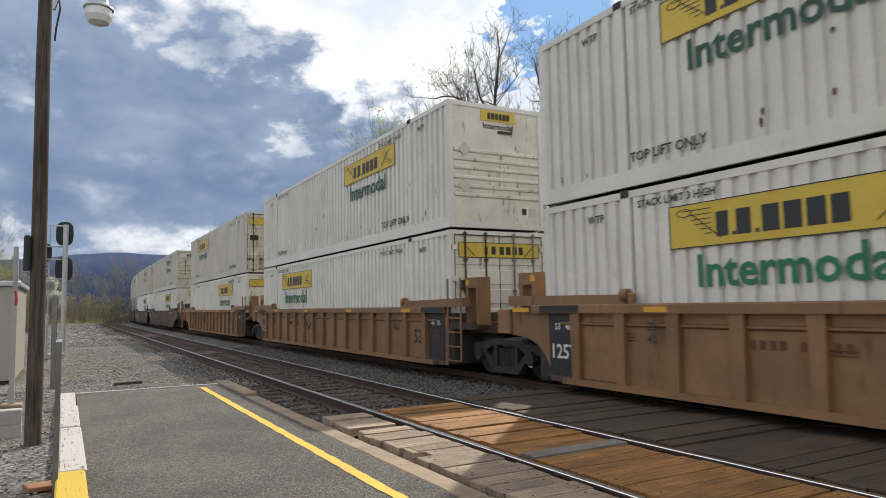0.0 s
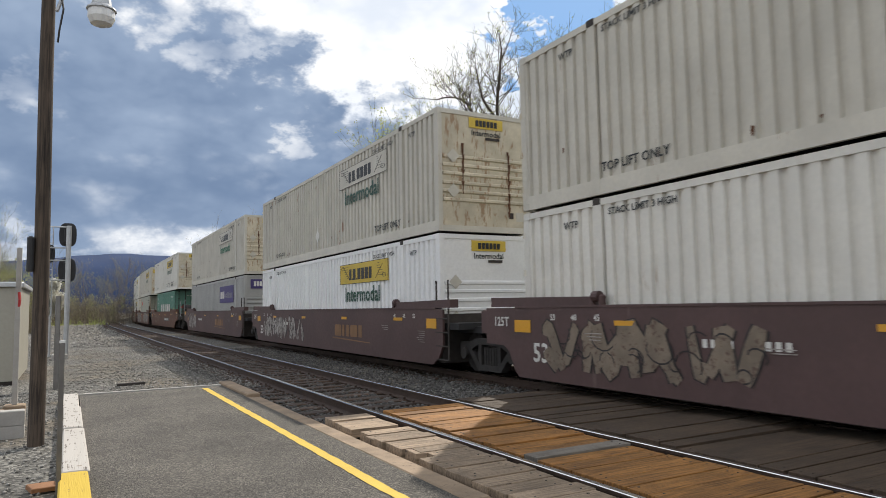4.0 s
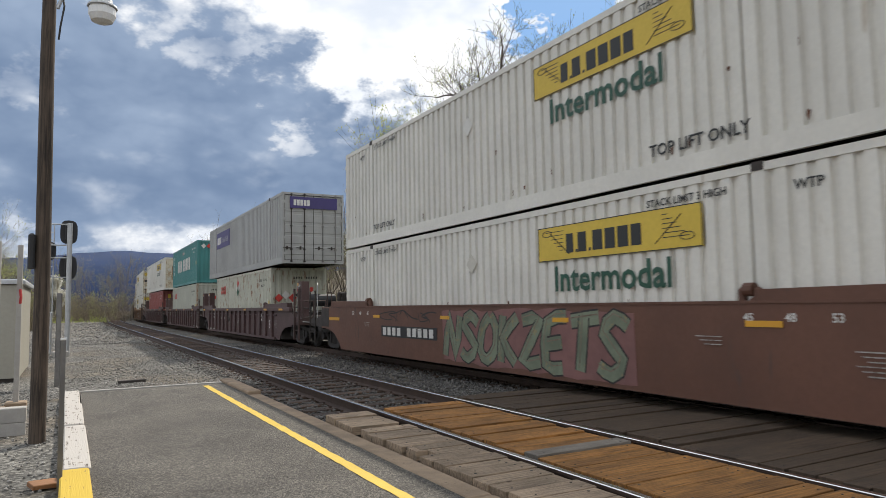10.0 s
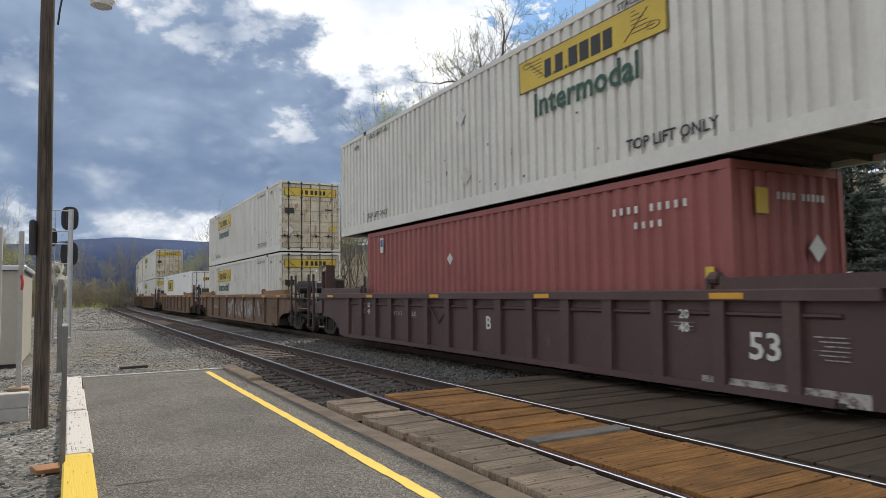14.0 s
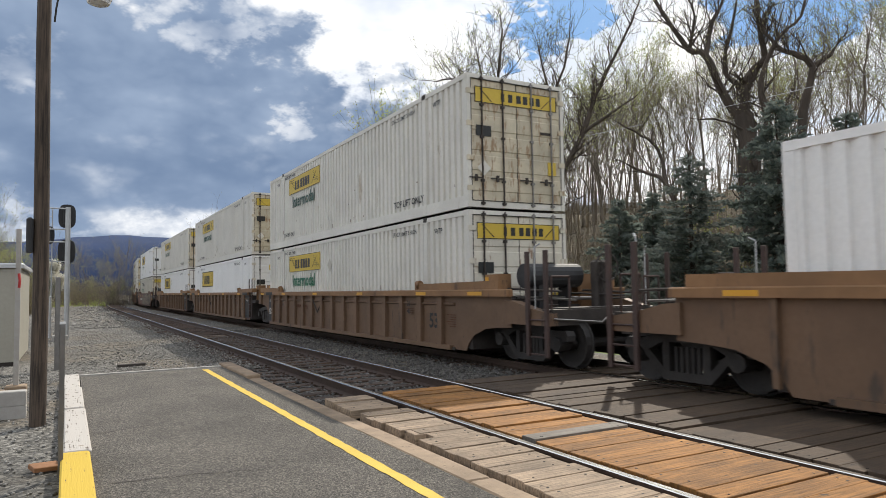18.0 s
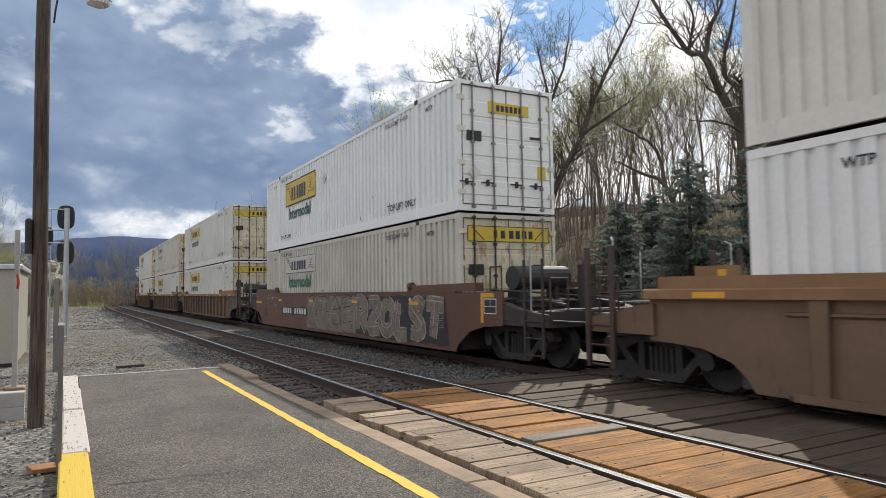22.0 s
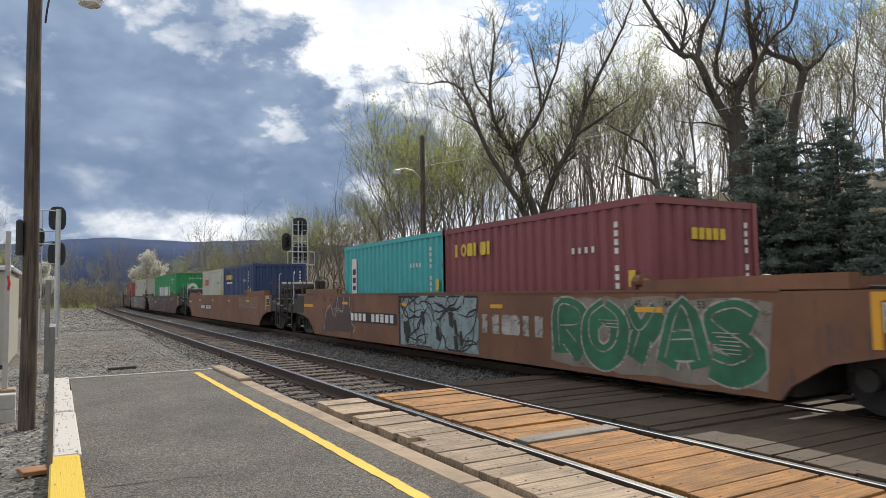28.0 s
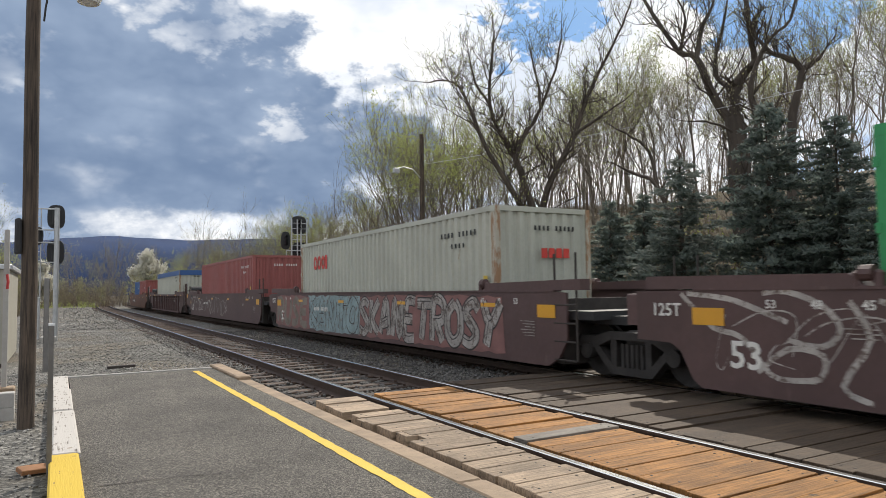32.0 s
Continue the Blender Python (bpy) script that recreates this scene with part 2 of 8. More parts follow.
RUST = (0.16, 0.065, 0.03)
M = {
    "white": surface("white_paint", (0.69, 0.67, 0.61), 0.5, dark=0.86, scale=0.8, grain=14, bump=0.05, spots=(0.40, 0.34, 0.26), spot_at=0.605, streak=1),
    "new_white": surface("new_white_paint", (0.80, 0.80, 0.79), 0.45, dark=0.94, scale=0.8, grain=14, bump=0.04, spots=(0.45, 0.42, 0.37), spot_at=0.70, streak=1),
    "worn_white": surface("worn_white_paint", (0.585, 0.555, 0.48), 0.55, dark=0.80, scale=0.9, grain=14, bump=0.05, spots=(0.26, 0.14, 0.08), spot_at=0.595, streak=1),
    "end_white": surface("cream_end_paint", (0.70, 0.66, 0.56), 0.55, dark=0.78, scale=1.4, grain=14, bump=0.05, spots=(0.23, 0.125, 0.07), spot_at=0.56, streak=1),
    "grey_box": surface("grey_container_paint", (0.37, 0.37, 0.355), 0.5, dark=0.82, scale=0.8, grain=14, bump=0.05, spots=(0.20, 0.18, 0.15), spot_at=0.62, streak=1),
    "pale_box": surface("pale_grey_green_paint", (0.45, 0.455, 0.385), 0.55, dark=0.84, scale=0.9, grain=14, bump=0.05, spots=(0.27, 0.20, 0.13), spot_at=0.63, streak=1),
    "rusty_box": surface("rust_stained_pale_paint", (0.52, 0.52, 0.43), 0.6, dark=0.85, scale=1.7, grain=14, bump=0.06, spots=(0.21, 0.095, 0.045), spot_at=0.535, streak=1),
    "rusty_post": surface("rust_run_corner_paint", (0.45, 0.42, 0.34), 0.65, dark=0.8, scale=2.2, grain=14, bump=0.06, spots=(0.26, 0.13, 0.055), spot_at=0.47, streak=1),
    "teal_box": surface("teal_green_paint", (0.062, 0.245, 0.238), 0.5, dark=0.8, scale=0.9, grain=14, bump=0.05, spots=(0.14, 0.17, 0.14), spot_at=0.65, streak=1),
    "green_faded": surface("faded_sea_green_paint", (0.12, 0.27, 0.21), 0.55, dark=0.8, scale=0.9, grain=14, bump=0.05, spots=(0.22, 0.26, 0.2), spot_at=0.63, streak=1),
    "bright_green": surface("bright_green_paint", (0.02, 0.25, 0.08), 0.45, dark=0.85, scale=0.9, grain=14, bump=0.05, spots=(0.10, 0.15, 0.08), spot_at=0.68, streak=1),
    "red_box": surface("oxide_red_paint", (0.30, 0.088, 0.078), 0.55, dark=0.82, scale=0.9, grain=14, bump=0.05, spots=(0.15, 0.06, 0.05), spot_at=0.65, streak=1),
    "maroon_box": surface("maroon_paint", (0.205, 0.050, 0.055), 0.5, dark=0.82, scale=0.9, grain=14, bump=0.05, spots=(0.12, 0.05, 0.04), spot_at=0.66, streak=1),
    "turquoise_box": surface("turquoise_paint", (0.05, 0.36, 0.36), 0.5, dark=0.85, scale=0.9, grain=14, bump=0.05, spots=(0.12, 0.2, 0.18), spot_at=0.67, streak=1),
    "blue_box": surface("dark_blue_paint", (0.02, 0.045, 0.13), 0.5, dark=0.82, scale=0.9, grain=14, bump=0.05, spots=(0.06, 0.07, 0.10), spot_at=0.66, streak=1),
    "mid_blue": surface("mid_blue_paint", (0.03, 0.10, 0.28), 0.5, dark=0.85, scale=0.9, grain=14, bump=0.05),
    "tan": surface("tan_well_paint", (0.252, 0.132, 0.056), 0.6, dark=0.64, scale=0.8, grain=12, bump=0.08, spots=(0.10, 0.06, 0.038), spot_at=0.565, streak=1),
    "dull_tan": surface("dirty_tan_well_paint", (0.166, 0.098, 0.057), 0.65, dark=0.66, scale=0.8, grain=12, bump=0.08, spots=(0.06, 0.045, 0.036), spot_at=0.56, streak=1),
    "grey_tan": surface("grimy_grey_tan_well_paint", (0.15, 0.090, 0.052), 0.65, dark=0.62, scale=0.8, grain=12, bump=0.08, spots=(0.058, 0.05, 0.046), spot_at=0.53, streak=1),
    "maroon": surface("dark_maroon_well_paint", (0.092, 0.051, 0.048), 0.6, dark=0.7, scale=0.7, grain=12, bump=0.08, spots=(0.125, 0.085, 0.075), spot_at=0.585, streak=1),
    "brown": surface("brown_red_well_paint", (0.130, 0.056, 0.034), 0.6, dark=0.7, scale=0.7, grain=12, bump=0.08, spots=(0.075, 0.05, 0.042), spot_at=0.58, streak=1),
    "orange_brown": surface("faded_orange_brown_well_paint", (0.20, 0.090, 0.047), 0.62, dark=0.6, scale=0.6, grain=12, bump=0.08, spots=(0.09, 0.055, 0.048), spot_at=0.55, streak=1),
    # the next two blacks are lifted: lens haze is put into their colour
    "black": surface("black_paint", (0.030, 0.030, 0.032), 0.6, dark=0.7, scale=2, grain=20, bump=0.05, shine=0.4),
    "grime": surface("hazed_dusty_black_steel", (0.054, 0.045, 0.040), 0.75, dark=0.55, scale=4, grain=30, bump=0.2, spots=(0.055, 0.042, 0.034), spot_at=0.60, shine=0.4),
    "truck_steel": surface("greasy_truck_steel", (0.036, 0.032, 0.030), 0.7, dark=0.5, scale=5, grain=30, bump=0.25, spots=(0.075, 0.06, 0.05), spot_at=0.60, shine=0.4),
    "deck": surface("dusty_red_brown_steel", (0.066, 0.038, 0.032), 0.6, dark=0.55, scale=3, grain=30, bump=0.2, spots=(0.10, 0.08, 0.065), spot_at=0.58),
    "dirty_end": surface("brown_stained_end_paint", (0.64, 0.57, 0.43), 0.6, dark=0.68, scale=2.0, grain=14, bump=0.06, spots=(0.29, 0.18, 0.10), spot_at=0.525, streak=1),
    "steel": surface("dull_steel", (0.24, 0.23, 0.22), 0.45, 0.7, dark=0.7, scale=4, grain=30, bump=0.1, spots=RUST, spot_at=0.66),
    "pipe": surface("bright_worn_steel", (0.45, 0.43, 0.40), 0.3, 0.9, dark=0.6, scale=4, grain=30, bump=0.05),
    "galv": surface("galvanised_steel", (0.50, 0.51, 0.52), 0.45, 0.5, dark=0.82, scale=5, grain=30, bump=0.06),
    "yellow": surface("yellow_panel_paint", (0.62, 0.44, 0.05), 0.5, dark=0.88, scale=1.5, grain=14, bump=0.04, spots=(0.35, 0.26, 0.08), spot_at=0.66),
    "ink": surface("black_lettering", (0.015, 0.017, 0.017), 0.5, bump=0),
    "green_ink": surface("green_lettering", (0.012, 0.075, 0.045), 0.5, bump=0),
    "bright_ink": surface("bright_green_lettering", (0.01, 0.16, 0.08), 0.5, bump=0),
    "white_ink": surface("white_lettering", (0.68, 0.67, 0.63), 0.55, dark=0.8, bump=0),
    "red_ink": surface("red_lettering", (0.60, 0.045, 0.03), 0.5, bump=0),
    "gold_ink": surface("yellow_lettering", (0.66, 0.44, 0.03), 0.5, bump=0),
    "purple": surface("purple_panel", (0.052, 0.037, 0.16), 0.5, dark=0.85, bump=0),
    "rust": surface("brown_rust", (0.15, 0.062, 0.03), 0.85, dark=0.5, scale=6, bump=0.1),
    "reflector": surface("orange_yellow_reflector", (0.66, 0.33, 0.02), 0.35, dark=0.9, bump=0),
    "graf_white": surface("chalky_spray_paint", (0.42, 0.39, 0.36), 0.7, dark=0.55, scale=2.5, grain=20, bump=0.02, spots=(0.09, 0.06, 0.05), spot_at=0.50),
    "graf_pale": surface("weathered_pale_spray_paint", (0.22, 0.19, 0.155), 0.7, dark=0.6, scale=2.0, grain=20, bump=0.02, spots=(0.10, 0.07, 0.055), spot_at=0.54),
    "graf_mint": surface("pale_green_spray_paint", (0.19, 0.225, 0.155), 0.7, dark=0.55, scale=2.0, grain=20, bump=0, spots=(0.30, 0.22, 0.10), spot_at=0.55),
    "graf_black": surface("black_spray_paint", (0.03, 0.026, 0.026), 0.7, scale=2.5, bump=0, spots=(0.10, 0.055, 0.045), spot_at=0.55),
    "graf_green": surface("green_spray_paint", (0.03, 0.15, 0.08), 0.7, dark=0.6, bump=0),
    "graf_teal": surface("pale_blue_spray_paint", (0.27, 0.36, 0.37), 0.7, dark=0.6, scale=2.5, bump=0, spots=(0.14, 0.08, 0.06), spot_at=0.53),
    "graf_pink": surface("dull_pink_spray_paint", (0.24, 0.115, 0.105), 0.7, dark=0.7, bump=0),
    "graf_tan": surface("tan_spray_paint", (0.22, 0.175, 0.13), 0.7, dark=0.6, scale=2.5, bump=0, spots=(0.10, 0.06, 0.045), spot_at=0.52),
    "rail": surface("rusty_rail_side", (0.075, 0.048, 0.036), 0.7, 0.3, dark=0.7, scale=4, grain=40, bump=0.2),
    "rail_top": surface("polished_rail_head", (0.85, 0.85, 0.84), 0.2, 1.0, dark=0.9, scale=3, grain=60, bump=0.0, stretch=(1, 0.05, 1)),
    "tie": timber("weathered_tie", (0.082, 0.051, 0.035), 0.6, 0.3),
    "plank_orange": timber("rust_stained_crossing_plank", (0.35, 0.160, 0.040), 0.66, 0.2),
    "plank_grey": timber("weathered_grey_plank", (0.36, 0.265, 0.18), 0.6, 0.2),
    # planks by the train: its shade is darkened into this oily brown
    "plank_shaded": timber("shade_darkened_oiled_plank", (0.082, 0.053, 0.032), 0.45, 0.16),
    "plank_blue": timber("new_grey_plank", (0.21, 0.185, 0.155), 0.35, 0.05),
    "kerb": surface("sandy_kerb_stone", (0.33, 0.24, 0.16), 0.85, dark=0.58, scale=2.5, grain=45, bump=0.5, spots=(0.12, 0.09, 0.065), spot_at=0.585),
    "line": surface("worn_yellow_line", (0.62, 0.42, 0.035), 0.7, dark=0.85, scale=3, grain=70, bump=0.35, spots=(0.22, 0.19, 0.10), spot_at=0.64),
    "old_white": timber("flaking_white_timber_paint", (0.20, 0.155, 0.12), 0.5, 0.1, (0.26, 0.21, 0.17), False, flake=(0.45, 0.42, 0.385), flake_at=0.40),
    "old_yellow": timber("flaking_yellow_timber_paint", (0.24, 0.18, 0.09), 0.5, 0.1, (0.36, 0.25, 0.05), False, flake=(0.54, 0.37, 0.04), flake_at=0.37),
    "pole": timber("weathered_pole_wood", (0.105, 0.076, 0.055), 0.85, 0.0, across="up"),
    "board": surface("raw_orange_board", (0.27, 0.125, 0.052), 0.8, dark=0.7, scale=4, grain=30, bump=0.3),
    "stone": surface("grey_ballast", (0.275, 0.262, 0.24), 0.9, dark=0.5, scale=0.45, grain=60, bump=0.3, island=1.2),
    "dark_stone": surface("dark_ballast", (0.12, 0.112, 0.105), 0.9, dark=0.6, scale=6, grain=60, bump=0.3, island=0.9),
    "grass": surface("spring_grass", (0.15, 0.21, 0.045), 0.9, dark=0.55, scale=0.6, grain=22, bump=0.8, spots=(0.16, 0.12, 0.06), spot_at=0.54, depth=0.04),
    "hill": surface("leaf_litter_slope", (0.135, 0.108, 0.068), 0.95, dark=0.6, scale=0.35, grain=9, bump=0.8, spots=(0.09, 0.12, 0.04), spot_at=0.56, depth=0.05),
    "bark": surface("grey_brown_bark", (0.095, 0.075, 0.060), 0.9, dark=0.55, scale=1.5, grain=16, bump=0.5, stretch=(2, 2, 0.5)),
    "bark_pale": surface("pale_grey_bark", (0.20, 0.168, 0.13), 0.9, dark=0.65, scale=1.5, grain=16, bump=0.4, stretch=(2, 2, 0.5)),
    "bark_grey": surface("mid_grey_bark", (0.20, 0.165, 0.13), 0.9, dark=0.6, scale=1.5, grain=16, bump=0.4, stretch=(2, 2, 0.5)),

    "concrete": surface("grey_concrete", (0.42, 0.40, 0.37), 0.85, dark=0.8, scale=3, grain=40, bump=0.3),
    "beige": surface("beige_cabinet_paint", (0.38, 0.36, 0.30), 0.55, dark=0.9, scale=1, grain=15, bump=0.03),
    # the blue of distance haze is put into the ridge's base colour
    "ridge": surface("haze_blue_wooded_ridge", (0.020, 0.046, 0.125), 1.0, dark=0.7, scale=0.012, grain=0.09, bump=0),
    "facade": surface("grey_metal_facade", (0.5, 0.52, 0.54), 0.6, dark=0.9, scale=0.3, grain=8, bump=0.02),
    "dark_glass": surface("dark_window", (0.03, 0.035, 0.04), 0.15, dark=0.9, bump=0),
    "flag_red": surface("red_cloth", (0.45, 0.04, 0.04), 0.8, bump=0),
}


def aggregate(name, low, high, scale, patch, tone=(0.84, 1.12), earth=0.0):
    """Asphalt: pale and dark grit in a worn binder, with broad patches."""
    m = bpy.data.materials.new(name)
    m.use_nodes = True
    n = Nodes(m.node_tree)
    p = n.add("ShaderNodeTexCoord").outputs["Object"]
    grit = n.add("ShaderNodeTexVoronoi", ins={"Vector": p, "Scale": scale})
    g = n.add("ShaderNodeSeparateColor", ins={0: grit.outputs["Color"]}).outputs[0]
    small = n.noise(p, scale * 0.8, 4.0, 0.7)
    broad = n.noise(p, patch, 5.0, 0.6)
    f = n.math("ADD", n.math("MULTIPLY", n.math("POWER", g, 2.2), 0.72), n.math("MULTIPLY", n.step(small, 0.3, 0.7), 0.28))
    base = n.mix(f, tuple(low) + (1,), tuple(high) + (1,))
    v = n.step(broad, 0.3, 0.7, *tone)
    base = n.mix(1.0, base, n.add("ShaderNodeCombineXYZ", ins={0: v, 1: v, 2: v}).outputs[0], "MULTIPLY")
    if earth:
        base = n.mix(n.step(n.noise(p, 0.33, 5.0, 0.6), 0.46, 0.60, 0.0, earth), base, n.mix(g, (0.055, 0.042, 0.026, 1), (0.20, 0.155, 0.10, 1)))
    b = n.add("ShaderNodeBsdfPrincipled", ins={"Base Color": base, "Roughness": 0.9})
    k = n.add("ShaderNodeBump", ins={"Strength": 0.8, "Distance": 0.008, "Height": n.math("ADD", f, small)})
    n.t.links.new(k.outputs[0], b.inputs["Normal"])
    n.t.links.new(b.outputs[0], n.add("ShaderNodeOutputMaterial").inputs[0])
    return m


M["asphalt"] = aggregate("worn_asphalt", (0.013, 0.0115, 0.010), (0.275, 0.247, 0.21), 95.0, 0.8, (0.66, 1.05))
M["ground"] = aggregate("grey_gravel_ground", (0.016, 0.0145, 0.012), (0.31, 0.295, 0.262), 26.0, 0.4, (0.55, 1.12), 0.55)


def leaf_material(name, col, col2):
    m = bpy.data.materials.new(name)
    m.use_nodes = True
    n = Nodes(m.node_tree)
    r = n.add("ShaderNodeNewGeometry").outputs["Random Per Island"]
    base = n.mix(r, tuple(col) + (1,), tuple(col2) + (1,))
    a = n.add("ShaderNodeBsdfPrincipled", ins={"Base Color": base, "Roughness": 0.6})
    b = n.add("ShaderNodeBsdfTranslucent", ins={0: base})
    s = n.add("ShaderNodeMixShader", ins={0: 0.6, 1: a.outputs[0], 2: b.outputs[0]})
    n.t.links.new(s.outputs[0], n.add("ShaderNodeOutputMaterial").inputs[0])
    return m


M["leaf"] = leaf_material("spring_leaves", (0.43, 0.46, 0.15), (0.29, 0.33, 0.10))
# needle tones are lifted to carry the haze of looking sunwards
M["needles"] = leaf_material("hazed_blue_green_needles", (0.115, 0.148, 0.132), (0.22, 0.25, 0.215))
M["thicket"] = leaf_material("grey_brown_twigs", (0.20, 0.165, 0.125), (0.37, 0.315, 0.235))
M["leaf_brown"] = leaf_material("budding_twigs", (0.28, 0.25, 0.14), (0.33, 0.34, 0.16))
M["blossom"] = leaf_material("white_blossom", (0.78, 0.76, 0.70), (0.64, 0.62, 0.53))

# ---- geometry helpers ----
class Geo:
    """Vertices and faces of one mesh."""

    def __init__(self):
        self.v, self.f = [], []

    def add(self, vs, fs):
        k = len(self.v)
        self.v += [tuple(p) for p in vs]
        self.f += [tuple(i + k for i in f) for f in fs]
        return self

    def box(self, x0, x1, y0, y1, z0, z1, c=0.0):
        """A box; c: chamfer of its long upright edges and top, by which its outline is softened."""
        if c <= 0:
            return self.add([(x, y, z) for z in (z0, z1) for y in (y0, y1) for x in (x0, x1)],
                            [(0, 2, 3, 1), (4, 5, 7, 6), (0, 1, 5, 4), (2, 6, 7, 3), (0, 4, 6, 2), (1, 3, 7, 5)])
        ring = [(x0 + c, y0), (x1 - c, y0), (x1, y0 + c), (x1, y1 - c), (x1 - c, y1), (x0 + c, y1), (x0, y1 - c), (x0, y0 + c)]
        mx, my = (x0 + x1) / 2, (y0 + y1) / 2
        sx, sy = 1 - 2 * c / max(x1 - x0, 3 * c), 1 - 2 * c / max(y1 - y0, 3 * c)
        top = [(mx + (x - mx) * sx, my + (y - my) * sy) for x, y in ring]
        vs = [(x, y, z0) for x, y in ring] + [(x, y, z1 - c) for x, y in ring] + [(x, y, z1) for x, y in top]
        fs = [tuple(range(7, -1, -1)), tuple(range(16, 24))]
        for a in (0, 8):
            fs += [(a + i, a + (i + 1) % 8, a + 8 + (i + 1) % 8, a + 8 + i) for i in range(8)]
        return self.add(vs, fs)

    def tube(self, p, q, r, r2=None, n=8, caps=True):
        p, q = Vector(p), Vector(q)
        r2 = r if r2 is None else r2
        w = (q - p).normalized()
        a = w.orthogonal().normalized()
        b = w.cross(a)
        ring = [(math.cos(2 * math.pi * i / n), math.sin(2 * math.pi * i / n)) for i in range(n)]
        vs = [p + (a * c + b * s) * r for c, s in ring] + [q + (a * c + b * s) * r2 for c, s in ring]
        fs = [(i, (i + 1) % n, n + (i + 1) % n, n + i) for i in range(n)]
        if caps:
            fs += [tuple(range(n - 1, -1, -1)), tuple(range(n, 2 * n))]
        return self.add(vs, fs)

    def limb(self, pts, radii, n=5):
        """A bent tapering tube whose rings are shared between its pieces."""
        k = len(self.v)
        side = None
        for i, p in enumerate(pts):
            w = (pts[min(i + 1, len(pts) - 1)] - pts[max(i - 1, 0)]).normalized()
            side = w.orthogonal().normalized() if side is None else (side - w * side.dot(w)).normalized()
            other = w.cross(side)
            for j in range(n):
                a = 2 * math.pi * j / n
                self.v.append(tuple(p + (side * math.cos(a) + other * math.sin(a)) * radii[i]))
        for i in range(len(pts) - 1):
            for j in range(n):
                self.f.append((k + i * n + j, k + i * n + (j + 1) % n, k + (i + 1) * n + (j + 1) % n, k + (i + 1) * n + j))
        return self

    def line(self, pts, r, n=6):
        for p, q in zip(pts, pts[1:]):
            self.tube(p, q, r, n=n)
        return self

    def slab(self, pts, axis, a, b):
        """A flat outline pushed from a to b along an axis; pts are the other two coordinates in the order of x, y, z."""
        n = len(pts)

        def place(u, w, t):
            return (t, u, w) if axis == "x" else (u, t, w) if axis == "y" else (u, w, t)
        vs = [place(u, w, a) for u, w in pts] + [place(u, w, b) for u, w in pts]
        return self.add(vs, [tuple(range(n - 1, -1, -1)), tuple(range(n, 2 * n))] + [(i, (i + 1) % n, n + (i + 1) % n, n + i) for i in range(n)])

    def mesh(self, name, material=None, smooth=False):
        me = bpy.data.meshes.new(name)
        me.from_pydata(self.v, [], self.f)
        me.update()
        b = bmesh.new()
        b.from_mesh(me)
        if len(b.faces) < 20000:
            bmesh.ops.recalc_face_normals(b, faces=b.faces)
        b.to_mesh(me)
        b.free()
        if material:
            me.materials.append(material)
        if smooth:
            me.shade_smooth()
        return me


def part(name, geo, material, parent, label="", at=None, smooth=False, kind=""):
    """One mesh object under a thing or under a part."""
    me = geo if isinstance(geo, bpy.types.Mesh) else geo.mesh(name, material, smooth)
    ob = new(name, me)
    ob.parent = parent
    if at is not None:
        ob.matrix_basis = at
    return tagged(ob, label, kind=kind)


def thing(name, label, category, group="", at=None, kind=""):
    ob = new(name)
    ob.empty_display_size = 0.3
    if at is not None:
        ob.matrix_basis = at
    return tagged(ob, label, category, group, kind)


def solid(name, geo, material, label, category, group="", kind="", at=None, smooth=False):
    ob = new(name, geo if isinstance(geo, bpy.types.Mesh) else geo.mesh(name, material, smooth))
    if at is not None:
        ob.matrix_basis = at
    return tagged(ob, label, category, group, kind)


FONT_MESH = {}


def words(text, material, size, side="w"):
    """Lettering as a thin mesh, its middle at the origin, read from the side that is open to the platform ("w") or from the near end ("s")."""
    key = (text, material.name, round(size, 3), side)
    if key in FONT_MESH:
        return FONT_MESH[key]
    cu = bpy.data.curves.new("lettering", "FONT")
    cu.body, cu.size, cu.align_x, cu.align_y = text, size, "CENTER", "CENTER"
    cu.resolution_u, cu.extrude, cu.offset = 2, 0.0, size * 0.02
    ob = new("lettering", cu)
    bpy.context.view_layer.update()
    src = ob.evaluated_get(bpy.context.evaluated_depsgraph_get()).to_mesh()
    g = Geo()
    g.add([(0, -v.co.x, v.co.y) if side == "w" else (v.co.x, 0, v.co.y) for v in src.vertices], [tuple(p.vertices) for p in src.polygons])
    me = g.mesh("lettering", material)
    scene.collection.objects.unlink(ob)
    bpy.data.objects.remove(ob)
    FONT_MESH[key] = me
    return me


# ---- the tracks' line ----
SPEED = 15.448
TRACK_NEAR, TRACK_FAR = 4.60, 8.67      # middle lines of the two tracks
BEND, RADIUS = 72.0, 700.0              # where the bend to the right begins, and its radius on the far track


def on_line(s, off=TRACK_FAR):
    """A place on the line that runs at the offset off along the tracks, s metres away, and its heading to the right."""
    if s <= BEND:
        return off, s, 0.0
    a = (s - BEND) / RADIUS
    r = RADIUS + TRACK_FAR - off
    return RADIUS + TRACK_FAR - r * math.cos(a), BEND + r * math.sin(a), a


def place(s, z=0.0):
    x, y, a = on_line(s)
    return pose(x, y, z, 0, 0, -math.degrees(a))


MOVERS = []

